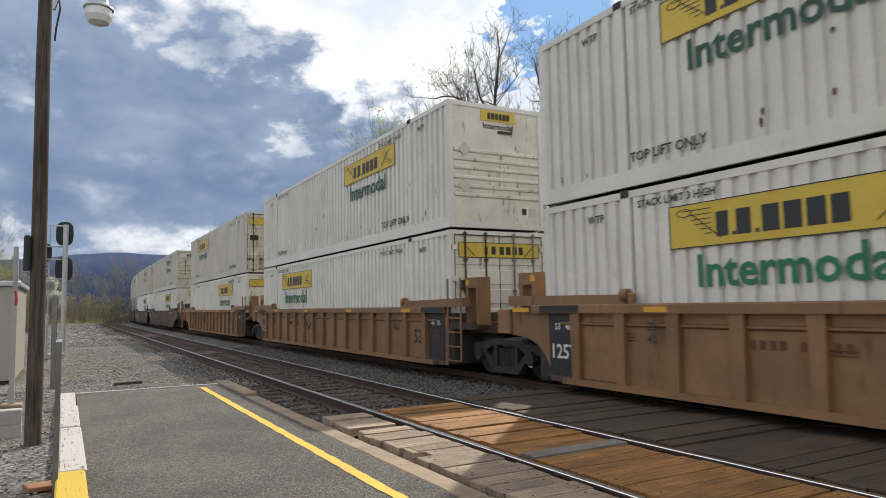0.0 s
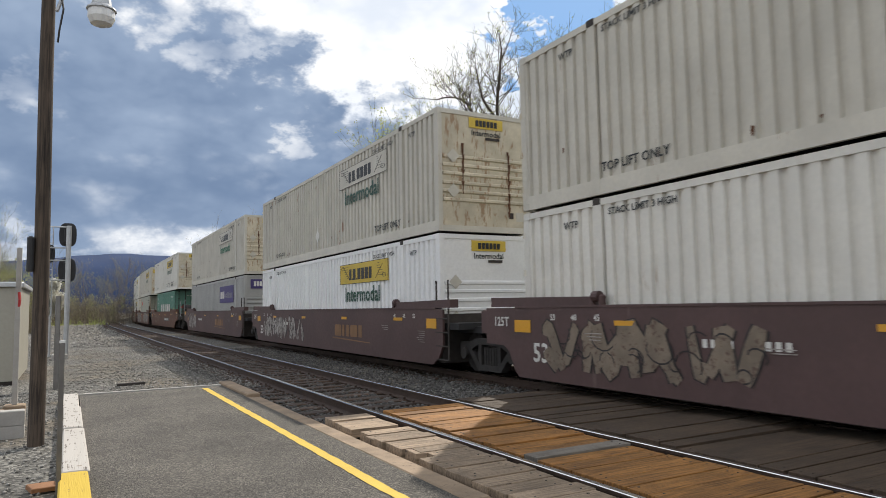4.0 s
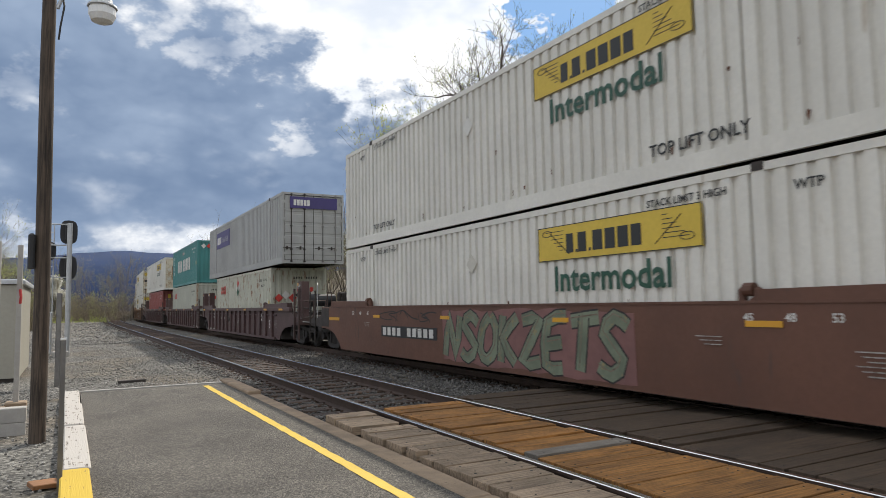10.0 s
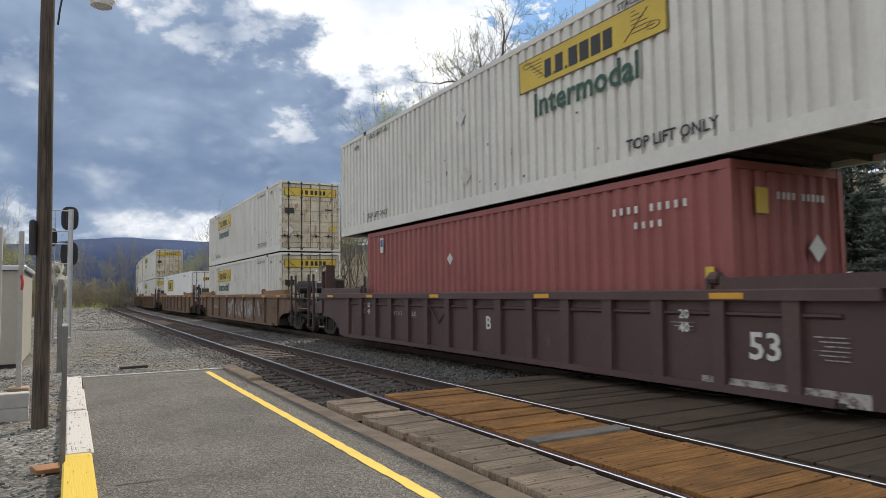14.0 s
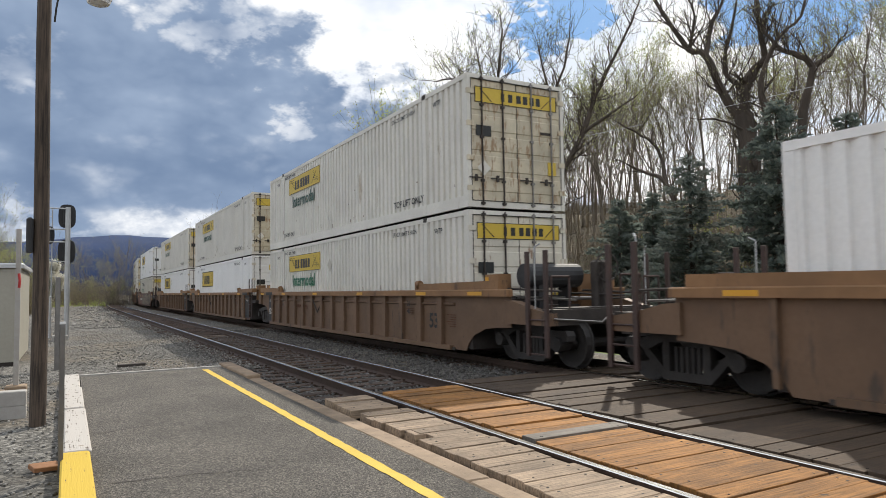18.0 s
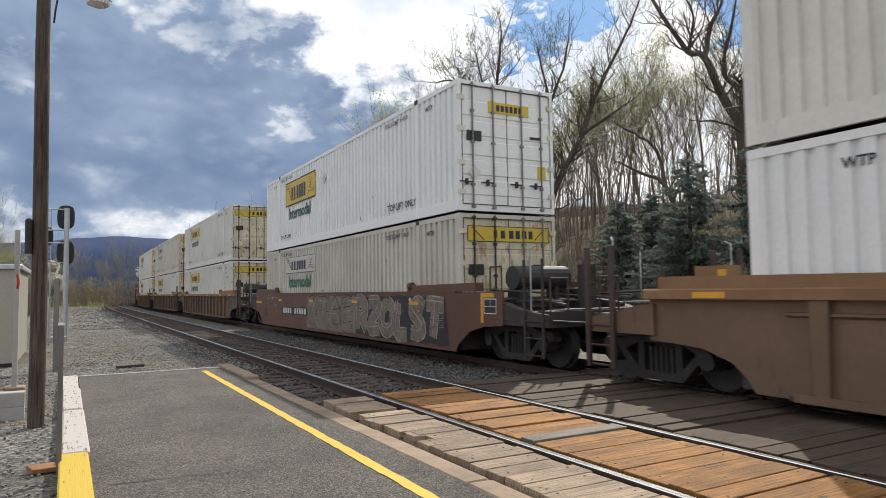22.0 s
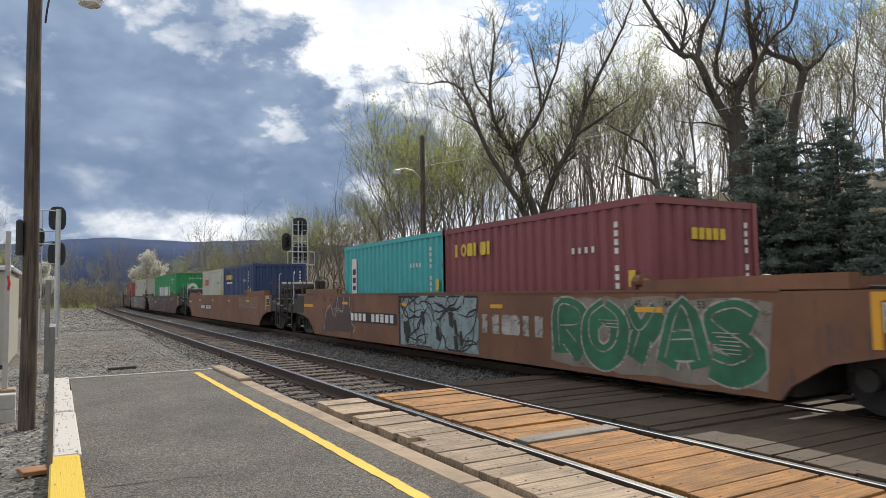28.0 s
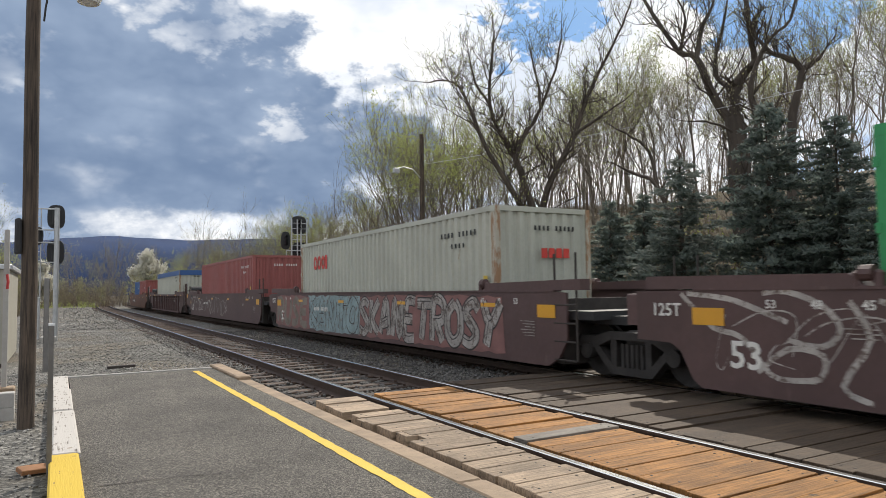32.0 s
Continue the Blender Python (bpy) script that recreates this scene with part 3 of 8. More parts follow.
# ---- ground ----
def ground_height(s, d):
    """Height of the ground s metres along and d metres to the right of the far track's middle."""
    if d > 8:
        k = min(max((d - 9) / 26, 0), 1)
        h = -0.35 + 8.5 * k * k * (3 - 2 * k) + max(0, d - 35) * 0.03
        return h
    if d > 2.6:
        return -0.22 - 0.13 * min((d - 2.6) / 2, 1)
    if d > -6.2:
        return -0.20
    if s > 60 and d < -12:
        return -0.25
    return -0.13 if d < -8.5 else -0.13 - 0.07 * (d + 8.5) / 2.3


def build_ground():
    ss = [-2500, -400, -100, -40] + [-20 + 2.0 * i for i in range(66)] + [118, 125, 135, 150, 170, 200, 250, 330, 450, 700]
    dd = [-2500, -600, -150, -60, -30, -18, -14, -11, -9.5, -8.5, -8.0, -7.2, -6.2, -4, -2.6, 0, 2.6, 3.6, 4.6, 6, 8] + [10 + 2.5 * i for i in range(12)] + [44, 60, 90, 150, 300, 600]
    rnd = random.Random(4)
    vs, fs = [], []
    for s in ss:
        for d in dd:
            x, y, a = on_line(s, TRACK_FAR + d)
            z = ground_height(s, d)
            if d > 10:
                z += rnd.uniform(-0.35, 0.35)
            elif d < -9 and s > 16:
                z += rnd.uniform(-0.05, 0.03)
            vs.append((x, y, z))
    w = len(dd)
    mats = []
    for i in range(len(ss) - 1):
        for j in range(w - 1):
            fs.append((i * w + j, i * w + j + 1, (i + 1) * w + j + 1, (i + 1) * w + j))
            d = (dd[j] + dd[j + 1]) / 2
            mats.append(1 if 3.6 < d < 8 else 2 if d >= 8 or d < -30 or (ss[i] > 96 and d < -9) else 0)
    me = bpy.data.meshes.new("ground")
    me.from_pydata(vs, [], fs)
    for m in ("ground", "grass", "hill"):
        me.materials.append(M[m])
    me.polygons.foreach_set("material_index", mats)
    me.shade_smooth()
    tagged(new("ground", me), "grey gravel ground rising to a wooded slope", "ground", kind="structure")


build_ground()


# ---- tracks ----
def build_rail(off):
    """Two rails on their line, with polished heads."""
    for e in (-0.7525, 0.7525):
        prof = [(-0.075, -0.17), (0.075, -0.17), (0.075, -0.155), (0.012, -0.13), (0.010, -0.045), (0.036, -0.035), (0.036, -0.006), (0.028, 0.0), (-0.028, 0.0), (-0.036, -0.006), (-0.036, -0.035), (-0.010, -0.045), (-0.012, -0.13), (-0.075, -0.155)]
        ss = [-60, -20, 0, 20, 40, 60] + [72 + 6 * i for i in range(40)]
        g = Geo()
        n = len(prof)
        for s in ss:
            for u, z in prof:
                x, y, a = on_line(s, off + e + u)
                g.v.append((x, y, z))
        for i in range(len(ss) - 1):
            for k in range(n):
                g.f.append((i * n + k, i * n + (k + 1) % n, (i + 1) * n + (k + 1) % n, (i + 1) * n + k))
        ob = solid("rail", g, M["rail"], "steel rail with a polished head", "rail", "rails of the two tracks", "structure")
        ob.data.materials.append(M["rail_top"])
        for p in ob.data.polygons:
            if p.index % n in (6, 7, 8):
                p.material_index = 1


def tie_mesh():
    g = Geo().box(-1.3, 1.3, -0.11, 0.11, -0.30, -0.155, 0.012)
    return g.mesh("tie", M["tie"])


def build_tracks():
    build_rail(TRACK_NEAR)
    build_rail(TRACK_FAR)
    tie = tie_mesh()
    plate = Geo()
    for e in (-0.7525, 0.7525):
        plate.box(e - 0.19, e + 0.19, -0.09, 0.09, -0.157, -0.148)
        for q in (-0.11, 0.11):
            plate.box(e + q - 0.02, e + q + 0.02, -0.05, -0.02, -0.15, -0.115)
    plate = plate.mesh("tie_plate", M["rail"])
    for off in (TRACK_NEAR, TRACK_FAR):
        bed = thing("track_bed", "weathered wooden ties under steel rails", "railway track", "the two tracks", kind="structure")
        rnd = random.Random(int(off * 10))
        s = -12.0
        while s < 150:
            x, y, a = on_line(s, off)
            m = pose(x + rnd.uniform(-0.06, 0.06), y, rnd.uniform(-0.012, 0.0), 0, 0, -math.degrees(a) + rnd.uniform(-1.2, 1.2))
            if not (s < 9.3):
                t = part("tie", tie, None, bed, "", m)
                if s < 30:
                    part("tie_plate", plate, None, t)
            s += 0.55


build_tracks()


# ---- crossing planks ----
def plank_row(x0, x1, y0, y1, mat, rnd, parent, wide=0.235, gap=0.008, top=-0.004, ragged=0.03):
    y = y1
    while y > y0:
        w = wide * rnd.uniform(0.9, 1.1)
        a, b = x0 + rnd.uniform(0, ragged), x1 - rnd.uniform(0, 0.03)
        g = Geo().box(a, b, -w / 2, w / 2, -0.10, 0.0, 0.004)
        body = len(g.f)
        for xx in (a + 0.11, b - 0.11):
            for dy in (-0.055, 0.055):
                if rnd.random() < 0.6:
                    cx, cy = xx + rnd.uniform(-0.03, 0.03), dy + rnd.uniform(-0.02, 0.02)
                    r = rnd.uniform(0.008, 0.014)
                    g.tube((cx, cy, -0.004), (cx, cy, 0.0025), r, n=6)
        me = g.mesh("plank", M["plank_blue" if mat == "plank_orange" and 5.58 < y < 5.82 else mat])
        me.materials.append(M["grime"])
        me.polygons.foreach_set("material_index", [0 if i < body else 1 for i in range(len(g.f))])
        part("plank", me, None, parent, "", pose(0, y - w / 2, top + rnd.uniform(-0.005, 0.003), rnd.uniform(-0.3, 0.3), rnd.uniform(-0.15, 0.15), rnd.uniform(-0.3, 0.3)))
        y -= w + gap


def build_crossing():
    rnd = random.Random(12)
    deck = thing("crossing", "wooden plank crossing, rust-orange between the near rails", "level crossing", kind="structure")
    plank_row(3.07, 3.72, 8.3, 9.02, "plank_grey", rnd, deck, wide=0.36, top=-0.012)
    plank_row(3.05, 3.74, 6.5, 7.74, "plank_grey", rnd, deck, ragged=0.06)
    plank_row(3.12, 3.74, 6.15, 6.5, "plank_grey", rnd, deck, ragged=0.14)
    plank_row(3.02, 3.74, -3.0, 6.05, "plank_grey", rnd, deck)
    plank_row(3.96, 5.22, -3.0, 9.08, "plank_orange", rnd, deck)
    plank_row(5.46, 7.84, -3.0, 9.6, "plank_shaded", rnd, deck, gap=0.007)
    plank_row(8.1, 9.27, -3.0, 9.6, "plank_shaded", rnd, deck)
    plank_row(9.53, 11.2, -3.0, 9.6, "plank_shaded", rnd, deck)


build_crossing()


# ---- platform ----
def build_platform():
    g = Geo()
    nx, ny = 9, 60
    rnd = random.Random(3)
    for j in range(ny + 1):
        y = -8 + 22.3 * j / ny
        for i in range(nx + 1):
            x = 0.19 + (2.74 - 0.19) * i / nx
            edge = 0.03 * rnd.uniform(-1, 1) if j == ny else 0
            g.v.append((x, y + edge + 0.05 * (x - 0.2) * (j == ny), -0.035 + 0.004 * rnd.uniform(-1, 1)))
    for j in range(ny):
        for i in range(nx):
            k = j * (nx + 1) + i
            g.f.append((k, k + 1, k + nx + 2, k + nx + 1))
    g.box(0.19, 2.74, -8, 14.28, -0.4, -0.05)
    pf = solid("platform", g, M["asphalt"], "worn grey asphalt platform with hairline cracks", "platform", kind="structure")
    line = Geo()
    prev = None
    for j in range(181):
        y = -8 + 21.95 * j / 180
        a, b = 2.29 + rnd.uniform(-0.007, 0.007), 2.40 + rnd.uniform(-0.007, 0.007)
        if prev:
            line.add([(prev[0], prev[2], -0.0295), (prev[1], prev[2], -0.0295), (b, y, -0.0295), (a, y, -0.0295)], [(0, 1, 2, 3)])
        prev = (a, b, y)
    part("yellow_line", line, M["line"], pf, "worn yellow safety line")
    for k, (x0, y0, x1, y1) in enumerate(((0.25, 9.0, 1.3, 9.35), (1.3, 9.35, 2.25, 9.2), (0.22, 8.3, 0.9, 8.55), (0.8, 11.8, 2.2, 11.5), (0.3, 6.1, 1.6, 5.9))):
        crack = Geo()
        px, py = x0, y0
        for i in range(1, 13):
            qx, qy = x0 + (x1 - x0) * i / 12, y0 + (y1 - y0) * i / 12 + rnd.uniform(-0.04, 0.04)
            w = rnd.uniform(0.004, 0.009)
            crack.add([(px, py - w, -0.0290), (qx, qy - w, -0.0290), (qx, qy + w, -0.0290), (px, py + w, -0.0290)], [(0, 1, 2, 3)])
            px, py = qx, qy
        part("crack", crack, M["grime"], pf, "dark hairline crack")
    part("end_strip", Geo().box(0.16, 2.72, 14.28, 14.36, -0.2, -0.012, 0.008), M["concrete"], pf, "pale concrete end strip")
    kerb = thing("kerb", "sandy stone kerb along the platform edge", "kerb", kind="structure")
    y = 14.66
    while y > -6:
        ln = rnd.uniform(2.3, 3.1)
        g = Geo().box(2.745, 2.985, -ln / 2 + 0.006, ln / 2 - 0.006, -0.30, 0.012, 0.018)
        part("kerb_stone", g, M["kerb"], kerb, "", pose(rnd.uniform(-0.006, 0.006), y - ln / 2, rnd.uniform(-0.010, 0.002), 0, rnd.uniform(-1, 1), rnd.uniform(-0.2, 0.2)))
        y -= ln
    edge = thing("edging", "flaking white and yellow timber edging boards beside the platform", "timber edging", kind="structure")
    for y0, y1, m, dx in ((12.2, 14.2, "old_white", -0.02), (10.0, 12.15, "old_white", 0.0), (7.28, 9.95, "old_white", 0.012), (4.6, 7.22, "old_yellow", 0.0), (1.5, 4.55, "old_yellow", 0.01)):
        g = Geo().box(-0.05 + dx, 0.19 + dx, -(y1 - y0) / 2, (y1 - y0) / 2, -0.25, 0.02, 0.015)
        part("edging_board", g, M[m], edge, "flaking white board" if m == "old_white" else "flaking yellow board", pose(0, (y0 + y1) / 2, rnd.uniform(-0.02, 0.01), 0, rnd.uniform(-1, 1), rnd.uniform(-0.3, 0.3)))


build_platform()


# ---- loose stones ----
def stones(name, spots, count, size, mat, seed, label):
    """Loose broken stone over some patches (x0, x1, y0, y1, z)."""
    rnd = random.Random(seed)
    g = Geo()
    area = [(b - a) * (d - c) for a, b, c, d, z in spots]
    base = [(0, 0, 1), (0.9, 0, 0.4), (0.25, 0.85, 0.45), (-0.72, 0.5, 0.4), (-0.7, -0.5, 0.35), (0.3, -0.85, 0.4), (0.6, 0.45, -0.4), (-0.3, 0.7, -0.4), (-0.8, 0, -0.4), (-0.2, -0.7, -0.4), (0.7, -0.4, -0.4)]
    faces = [(0, 1, 2), (0, 2, 3), (0, 3, 4), (0, 4, 5), (0, 5, 1), (1, 6, 2), (2, 7, 3), (3, 8, 4), (4, 9, 5), (5, 10, 1), (6, 7, 2), (7, 8, 3), (8, 9, 4), (9, 10, 5), (10, 6, 1)]
    for (a, b, c, d, z), ar in zip(spots, area):
        for i in range(int(count * ar / sum(area))):
            x, y = rnd.uniform(a, b), c + (d - c) * rnd.random() ** 1.6
            s = size * rnd.uniform(0.5, 1.4)
            t = rnd.uniform(0, 6.3)
            ct, st = math.cos(t), math.sin(t)
            sx, sy, sz = s * rnd.uniform(0.7, 1.2), s * rnd.uniform(0.6, 1.0), s * rnd.uniform(0.5, 0.9)
            zz = z + s * rnd.uniform(-0.2, 0.35)
            g.add([(x + (u * sx * ct - v * sy * st) * rnd.uniform(0.85, 1.15), y + (u * sx * st + v * sy * ct) * rnd.uniform(0.85, 1.15), zz + w * sz) for u, v, w in base], faces)
    solid(name, g, M[mat], label, "gravel", kind="stuff")


stones("gravel", [(-2.6, -0.06, 3.0, 16, -0.12), (-3.5, 3.6, 14.4, 42, -0.13)], 18000, 0.020, "stone", 5, "loose grey crushed stone")
stones("gravel", [(-4.5, 3.5, 36, 98, -0.14)], 4000, 0.055, "stone", 8, "coarse grey crushed stone towards the bend")
stones("ballast", [(3.0, 3.76, 8.9, 30, -0.18), (3.95, 5.25, 9.5, 26, -0.185), (5.5, 7.8, 9.6, 30, -0.17)], 9000, 0.032, "dark_stone", 6, "dark broken ballast stone between the rails")


# ---- things beside the platform ----
def build_lamp_pole():
    p = thing("lamp_pole", "weathered round wooden pole with a small street lamp", "utility pole", at=pose(-0.327, 9.79, -0.29))
    p.scale = (1.09, 1.09, 1.09)
    g = Geo()
    n = 14
    hs = [0, 0.15, 1.5, 3, 4.5, 6, 7.5, 9]
    for h in hs:
        r = 0.086 - 0.0025 * h
        for i in range(n):
            a = 2 * math.pi * i / n
            k = 1 + 0.025 * math.sin(3 * a + h) + 0.02 * math.sin(7 * a)
            g.v.append((r * k * math.cos(a) + 0.008 * math.sin(h), r * k * math.sin(a), h))
    for j in range(len(hs) - 1):
        for i in range(n):
            g.f.append((j * n + i, j * n + (i + 1) % n, (j + 1) * n + (i + 1) % n, (j + 1) * n + i))
    part("pole", g, M["pole"], p, "", smooth=True)
    part("lamp_arm", Geo().line([(0.08, -0.05, 5.18), (0.18, -0.06, 5.50), (0.36, -0.07, 5.54), (0.55, -0.08, 5.44)], 0.022), M["galv"], p, "thin galvanised arm")
    lamp = Geo()
    prof = [(0.05, 0.16), (0.10, 0.14), (0.115, 0.04), (0.165, 0.0), (0.17, -0.02), (0.155, -0.03)]
    glass = [(0.150, -0.03), (0.152, -0.12), (0.12, -0.19), (0.05, -0.22), (0.002, -0.225)]
    for pr, gg in ((prof, lamp), (glass, Geo())):
        for i in range(16):
            a, b = math.pi * i / 8, math.pi * (i + 1) / 8
            for (r0, z0), (r1, z1) in zip(pr, pr[1:]):
                gg.add([(r0 * math.cos(a), r0 * math.sin(a), z0), (r0 * math.cos(b), r0 * math.sin(b), z0), (r1 * math.cos(b), r1 * math.sin(b), z1), (r1 * math.cos(a), r1 * math.sin(a), z1)], [(0, 1, 2, 3)])
        part("lamp_head" if gg is lamp else "lamp_lens", gg, M["galv"] if gg is lamp else M["new_white"], p, "grey lamp hood" if gg is lamp else "milky ribbed lamp lens", pose(0.55, -0.08, 5.29), True)
    part("cable", Geo().line([(0.10, -0.07, 5.5), (0.15, -0.10, 5.2), (0.115, -0.10, 4.95), (0.10, -0.06, 4.8)], 0.011), M["black"], p)
    part("meter_box", Geo().box(-0.14, -0.07, -0.10, 0.06, 2.10, 2.50, 0.02), M["black"], p, "narrow black box on the pole")


build_lamp_pole()

post = thing("steel_post", "short rusty steel post beside the edging", "post", at=pose(-0.05, 6.95, -0.15))
part("post_cap", Geo().box(-0.024, 0.024, -0.036, 0.034, 1.365, 1.385), M["new_white"], post, "pale cap")
part("channel", Geo().slab([(-0.021, -0.03), (0.021, -0.03), (0.021, 0.03), (0.012, 0.03), (0.012, -0.018), (-0.012, -0.018), (-0.012, 0.03), (-0.021, 0.03)], "z", 0.0, 1.37), M["steel"], post)
part("front_plate", Geo().box(-0.016, 0.016, -0.035, -0.03, 0.0, 1.36), M["steel"], post)
solid("board", Geo().box(-0.12, 0.12, -0.09, 0.09, -0.02, 0.02, 0.006), M["board"], "raw orange board lying on gravel", "board", at=pose(-0.17, 7.25, -0.085, 4, 3, 18))
solid("tie_scrap", Geo().box(-0.28, 0.28, -0.06, 0.06, -0.03, 0.03, 0.008), M["grime"], "short dark timber scrap lying on gravel", "timber scrap", at=pose(1.22, 16.5, -0.10, 0, 0, 8))


def signal_back(parent, x, y, z, w, h):
    """The back of a black target, its lamp case behind it."""
    pts = []
    for k in range(20):
        a = 2 * math.pi * k / 20
        pts.append((x + w / 2 * math.copysign(abs(math.cos(a)) ** 0.7, math.cos(a)), z + h / 2 * math.copysign(abs(math.sin(a)) ** 0.6, math.sin(a))))
    head = part("signal_target", Geo().slab(pts, "y", y, y + 0.03), M["black"], parent, "black oval signal target")
    part("lamp_case", Geo().box(x - 0.13, x + 0.13, y - 0.14, y, z - 0.28, z + 0.28, 0.03), M["black"], head)
    for dz in (-0.18, 0.18):
        part("lens_hood", Geo().tube((x, y + 0.24, z + dz), (x, y + 0.03, z + dz), 0.085, n=10, caps=False), M["black"], head)


def signal_head(parent, x, y, z, w, h):
    """A black target of rounded outline with a hooded lens."""
    pts = []
    for k in range(20):
        a = 2 * math.pi * k / 20
        pts.append((x + w / 2 * math.copysign(abs(math.cos(a)) ** 0.7, math.cos(a)), z + h / 2 * math.copysign(abs(math.sin(a)) ** 0.6, math.sin(a))))
    head = part("signal_target", Geo().slab(pts, "y", y, y + 0.03).box(x - 0.16, x + 0.16, y + 0.03, y + 0.35, z - 0.3, z + 0.3, 0.03), M["black"], parent, "black oval signal target")
    for dz in (-0.2, 0.0, 0.2):
        g = Geo().tube((x, y - 0.24, z + dz), (x, y, z + dz), 0.085, n=10, caps=False)
        part("lens_hood", g, M["black"], head)


def build_signal():
    s = thing("railway_signal", "galvanised signal mast with two black oval heads and a ladder", "railway signal", at=pose(-0.28, 27.6, -0.15))
    part("mast", Geo().tube((0.19, 0, 0), (0.19, 0, 4.75), 0.085, n=10), M["galv"], s)
    for z in (4.45, 3.17):
        signal_back(s, 0.16, 0.24, z, 0.56, 0.86)
    signal_back(s, -0.46, 0.2, 3.75, 0.48, 0.66)
    rail = part("ladder", Geo().tube((-0.62, 0.25, 0.2), (-0.62, 0.25, 4.7), 0.02, n=5), M["galv"], s, "galvanised ladder")
    part("stile", Geo().tube((-0.30, 0.25, 0.2), (-0.30, 0.25, 4.7), 0.02, n=5), M["galv"], rail)
    for k in range(14):
        part("rung", Geo().tube((-0.62, 0.25, 0.4 + k * 0.31), (-0.30, 0.25, 0.4 + k * 0.31), 0.014, n=4), M["galv"], rail)
    g = Geo()
    for z in (2.8, 3.5, 3.95, 4.7):
        g.line([(0.19, 0, z), (-0.75, 0.0, z), (-0.75, 0.45, z)], 0.024, 5)
    for dx in (-0.75, -0.5):
        g.tube((dx, 0.02, 2.8), (dx, 0.02, 4.7), 0.018, n=5)
    part("platform_rail", g, M["galv"], s, "galvanised cage rails")
    part("base", Geo().box(-0.25, 0.25, -0.25, 0.25, 0, 0.2, 0.03), M["concrete"], s)


build_signal()
cab = thing("relay_post", "grey steel post with a small equipment box", "equipment box", at=pose(-0.22, 16.7, -0.15))
part("post", Geo().box(-0.05, 0.05, -0.05, 0.05, 0, 2.0, 0.01), M["steel"], cab)
part("box", Geo().box(-0.42, -0.12, -0.12, 0.12, 0.72, 1.6, 0.02), M["galv"], cab, "grey steel box")
part("conduit", Geo().line([(-0.27, 0, 0.72), (-0.27, 0, 0.0)], 0.03), M["galv"], cab)


def build_hut():
    h = thing("signal_hut", "beige metal signal hut with ribbed walls", "equipment hut", at=pose(-2.6, 19.2, -0.15))
    part("wall", Geo().box(-1.6, 1.6, -1.0, 3.2, 0.12, 2.25, 0.02), M["beige"], h)
    for k in range(8):
        part("wall_seam", Geo().box(-1.6 + k * 0.44, -1.57 + k * 0.44, -1.02, -1.0, 0.15, 2.2), M["beige"], h)
    part("roof", Geo().box(-1.68, 1.68, -1.08, 3.28, 2.25, 2.36, 0.03), M["galv"], h, "grey metal roof")
    part("base", Geo().box(-1.5, 1.5, -0.95, 3.1, 0, 0.12), M["grime"], h)


build_hut()


def build_sign():
    s = thing("sign_frame", "grey steel two-post sign frame on timber blocks with a red ribbon", "sign", at=pose(-0.74, 11.6, -0.15))
    for dx, dy in ((-0.17, -0.25), (0.06, 0.35)):
        part("post", Geo().slab([(dx - 0.034, dy - 0.04), (dx + 0.034, dy - 0.04), (dx + 0.034, dy + 0.04), (dx + 0.022, dy + 0.04), (dx + 0.022, dy - 0.028), (dx - 0.022, dy - 0.028), (dx - 0.022, dy + 0.04), (dx - 0.034, dy + 0.04)], "z", 0.3, 2.62), M["concrete"], s, "pale grey channel post")
        for k in range(2):
            part("footing", Geo().box(dx - 0.14, dx + 0.14, dy - 0.13 - k * 0.02, dy + 0.13 + k * 0.02, 0.15 * k, 0.15 * k + 0.145, 0.015), M["board"] if k == 5 else M["kerb"], s, "timber footing block")
    part("sign_plate", Geo().slab([(0.03, 1.92), (0.03, 2.5), (0.075, 2.42), (0.085, 1.98)], "y", 0.28, 0.295), M["concrete"], s, "white plate seen from its back")
    part("ribbon", Geo().line([(0.075, 0.22, 1.95), (0.09, 0.20, 1.84), (0.08, 0.22, 1.74)], 0.02, 5), M["flag_red"], s, "red ribbon")


build_sign()
block = thing("block_stack", "stacked grey concrete blocks", "concrete blocks", at=pose(-0.68, 10.6, -0.15))
for k in range(2):
    part("block", Geo().box(-0.2, 0.2, -0.1, 0.1, k * 0.19, k * 0.19 + 0.185, 0.01), M["concrete"], block)


# ---- beyond the train ----
def build_far_signal():
    s = thing("railway_signal", "tall galvanised lattice signal with black heads behind the tracks", "railway signal", at=pose(11.3, 35.6, -0.3))
    for dx in (-0.42, -0.1, 0.1, 0.42):
        part("mast", Geo().tube((dx, 0, 0), (dx, 0, 5.7), 0.04, n=6), M["galv"], s)
    for k in range(18):
        part("rung", Geo().tube((-0.42, 0, 0.4 + k * 0.3), (0.42, 0, 0.4 + k * 0.3), 0.018, n=4), M["galv"], s)
    signal_head(s, 0.0, 0.1, 5.4, 0.86, 1.0)
    signal_head(s, 0.05, 0.1, 4.0, 0.8, 0.95)
    signal_head(s, -0.72, 0.1, 4.55, 0.5, 0.95)
    g = Geo().line([(-0.8, -0.3, 4.0), (0.7, -0.3, 4.0)], 0.03, 5).line([(-0.8, -0.3, 3.3), (0.7, -0.3, 3.3)], 0.03, 5)
    for k in range(6):
        g.tube((-0.8 + k * 0.3, -0.3, 3.3), (-0.8 + k * 0.3, -0.3, 4.0), 0.015, n=4)
    part("platform_rail", g, M["galv"], s, "galvanised cage rails")


build_far_signal()


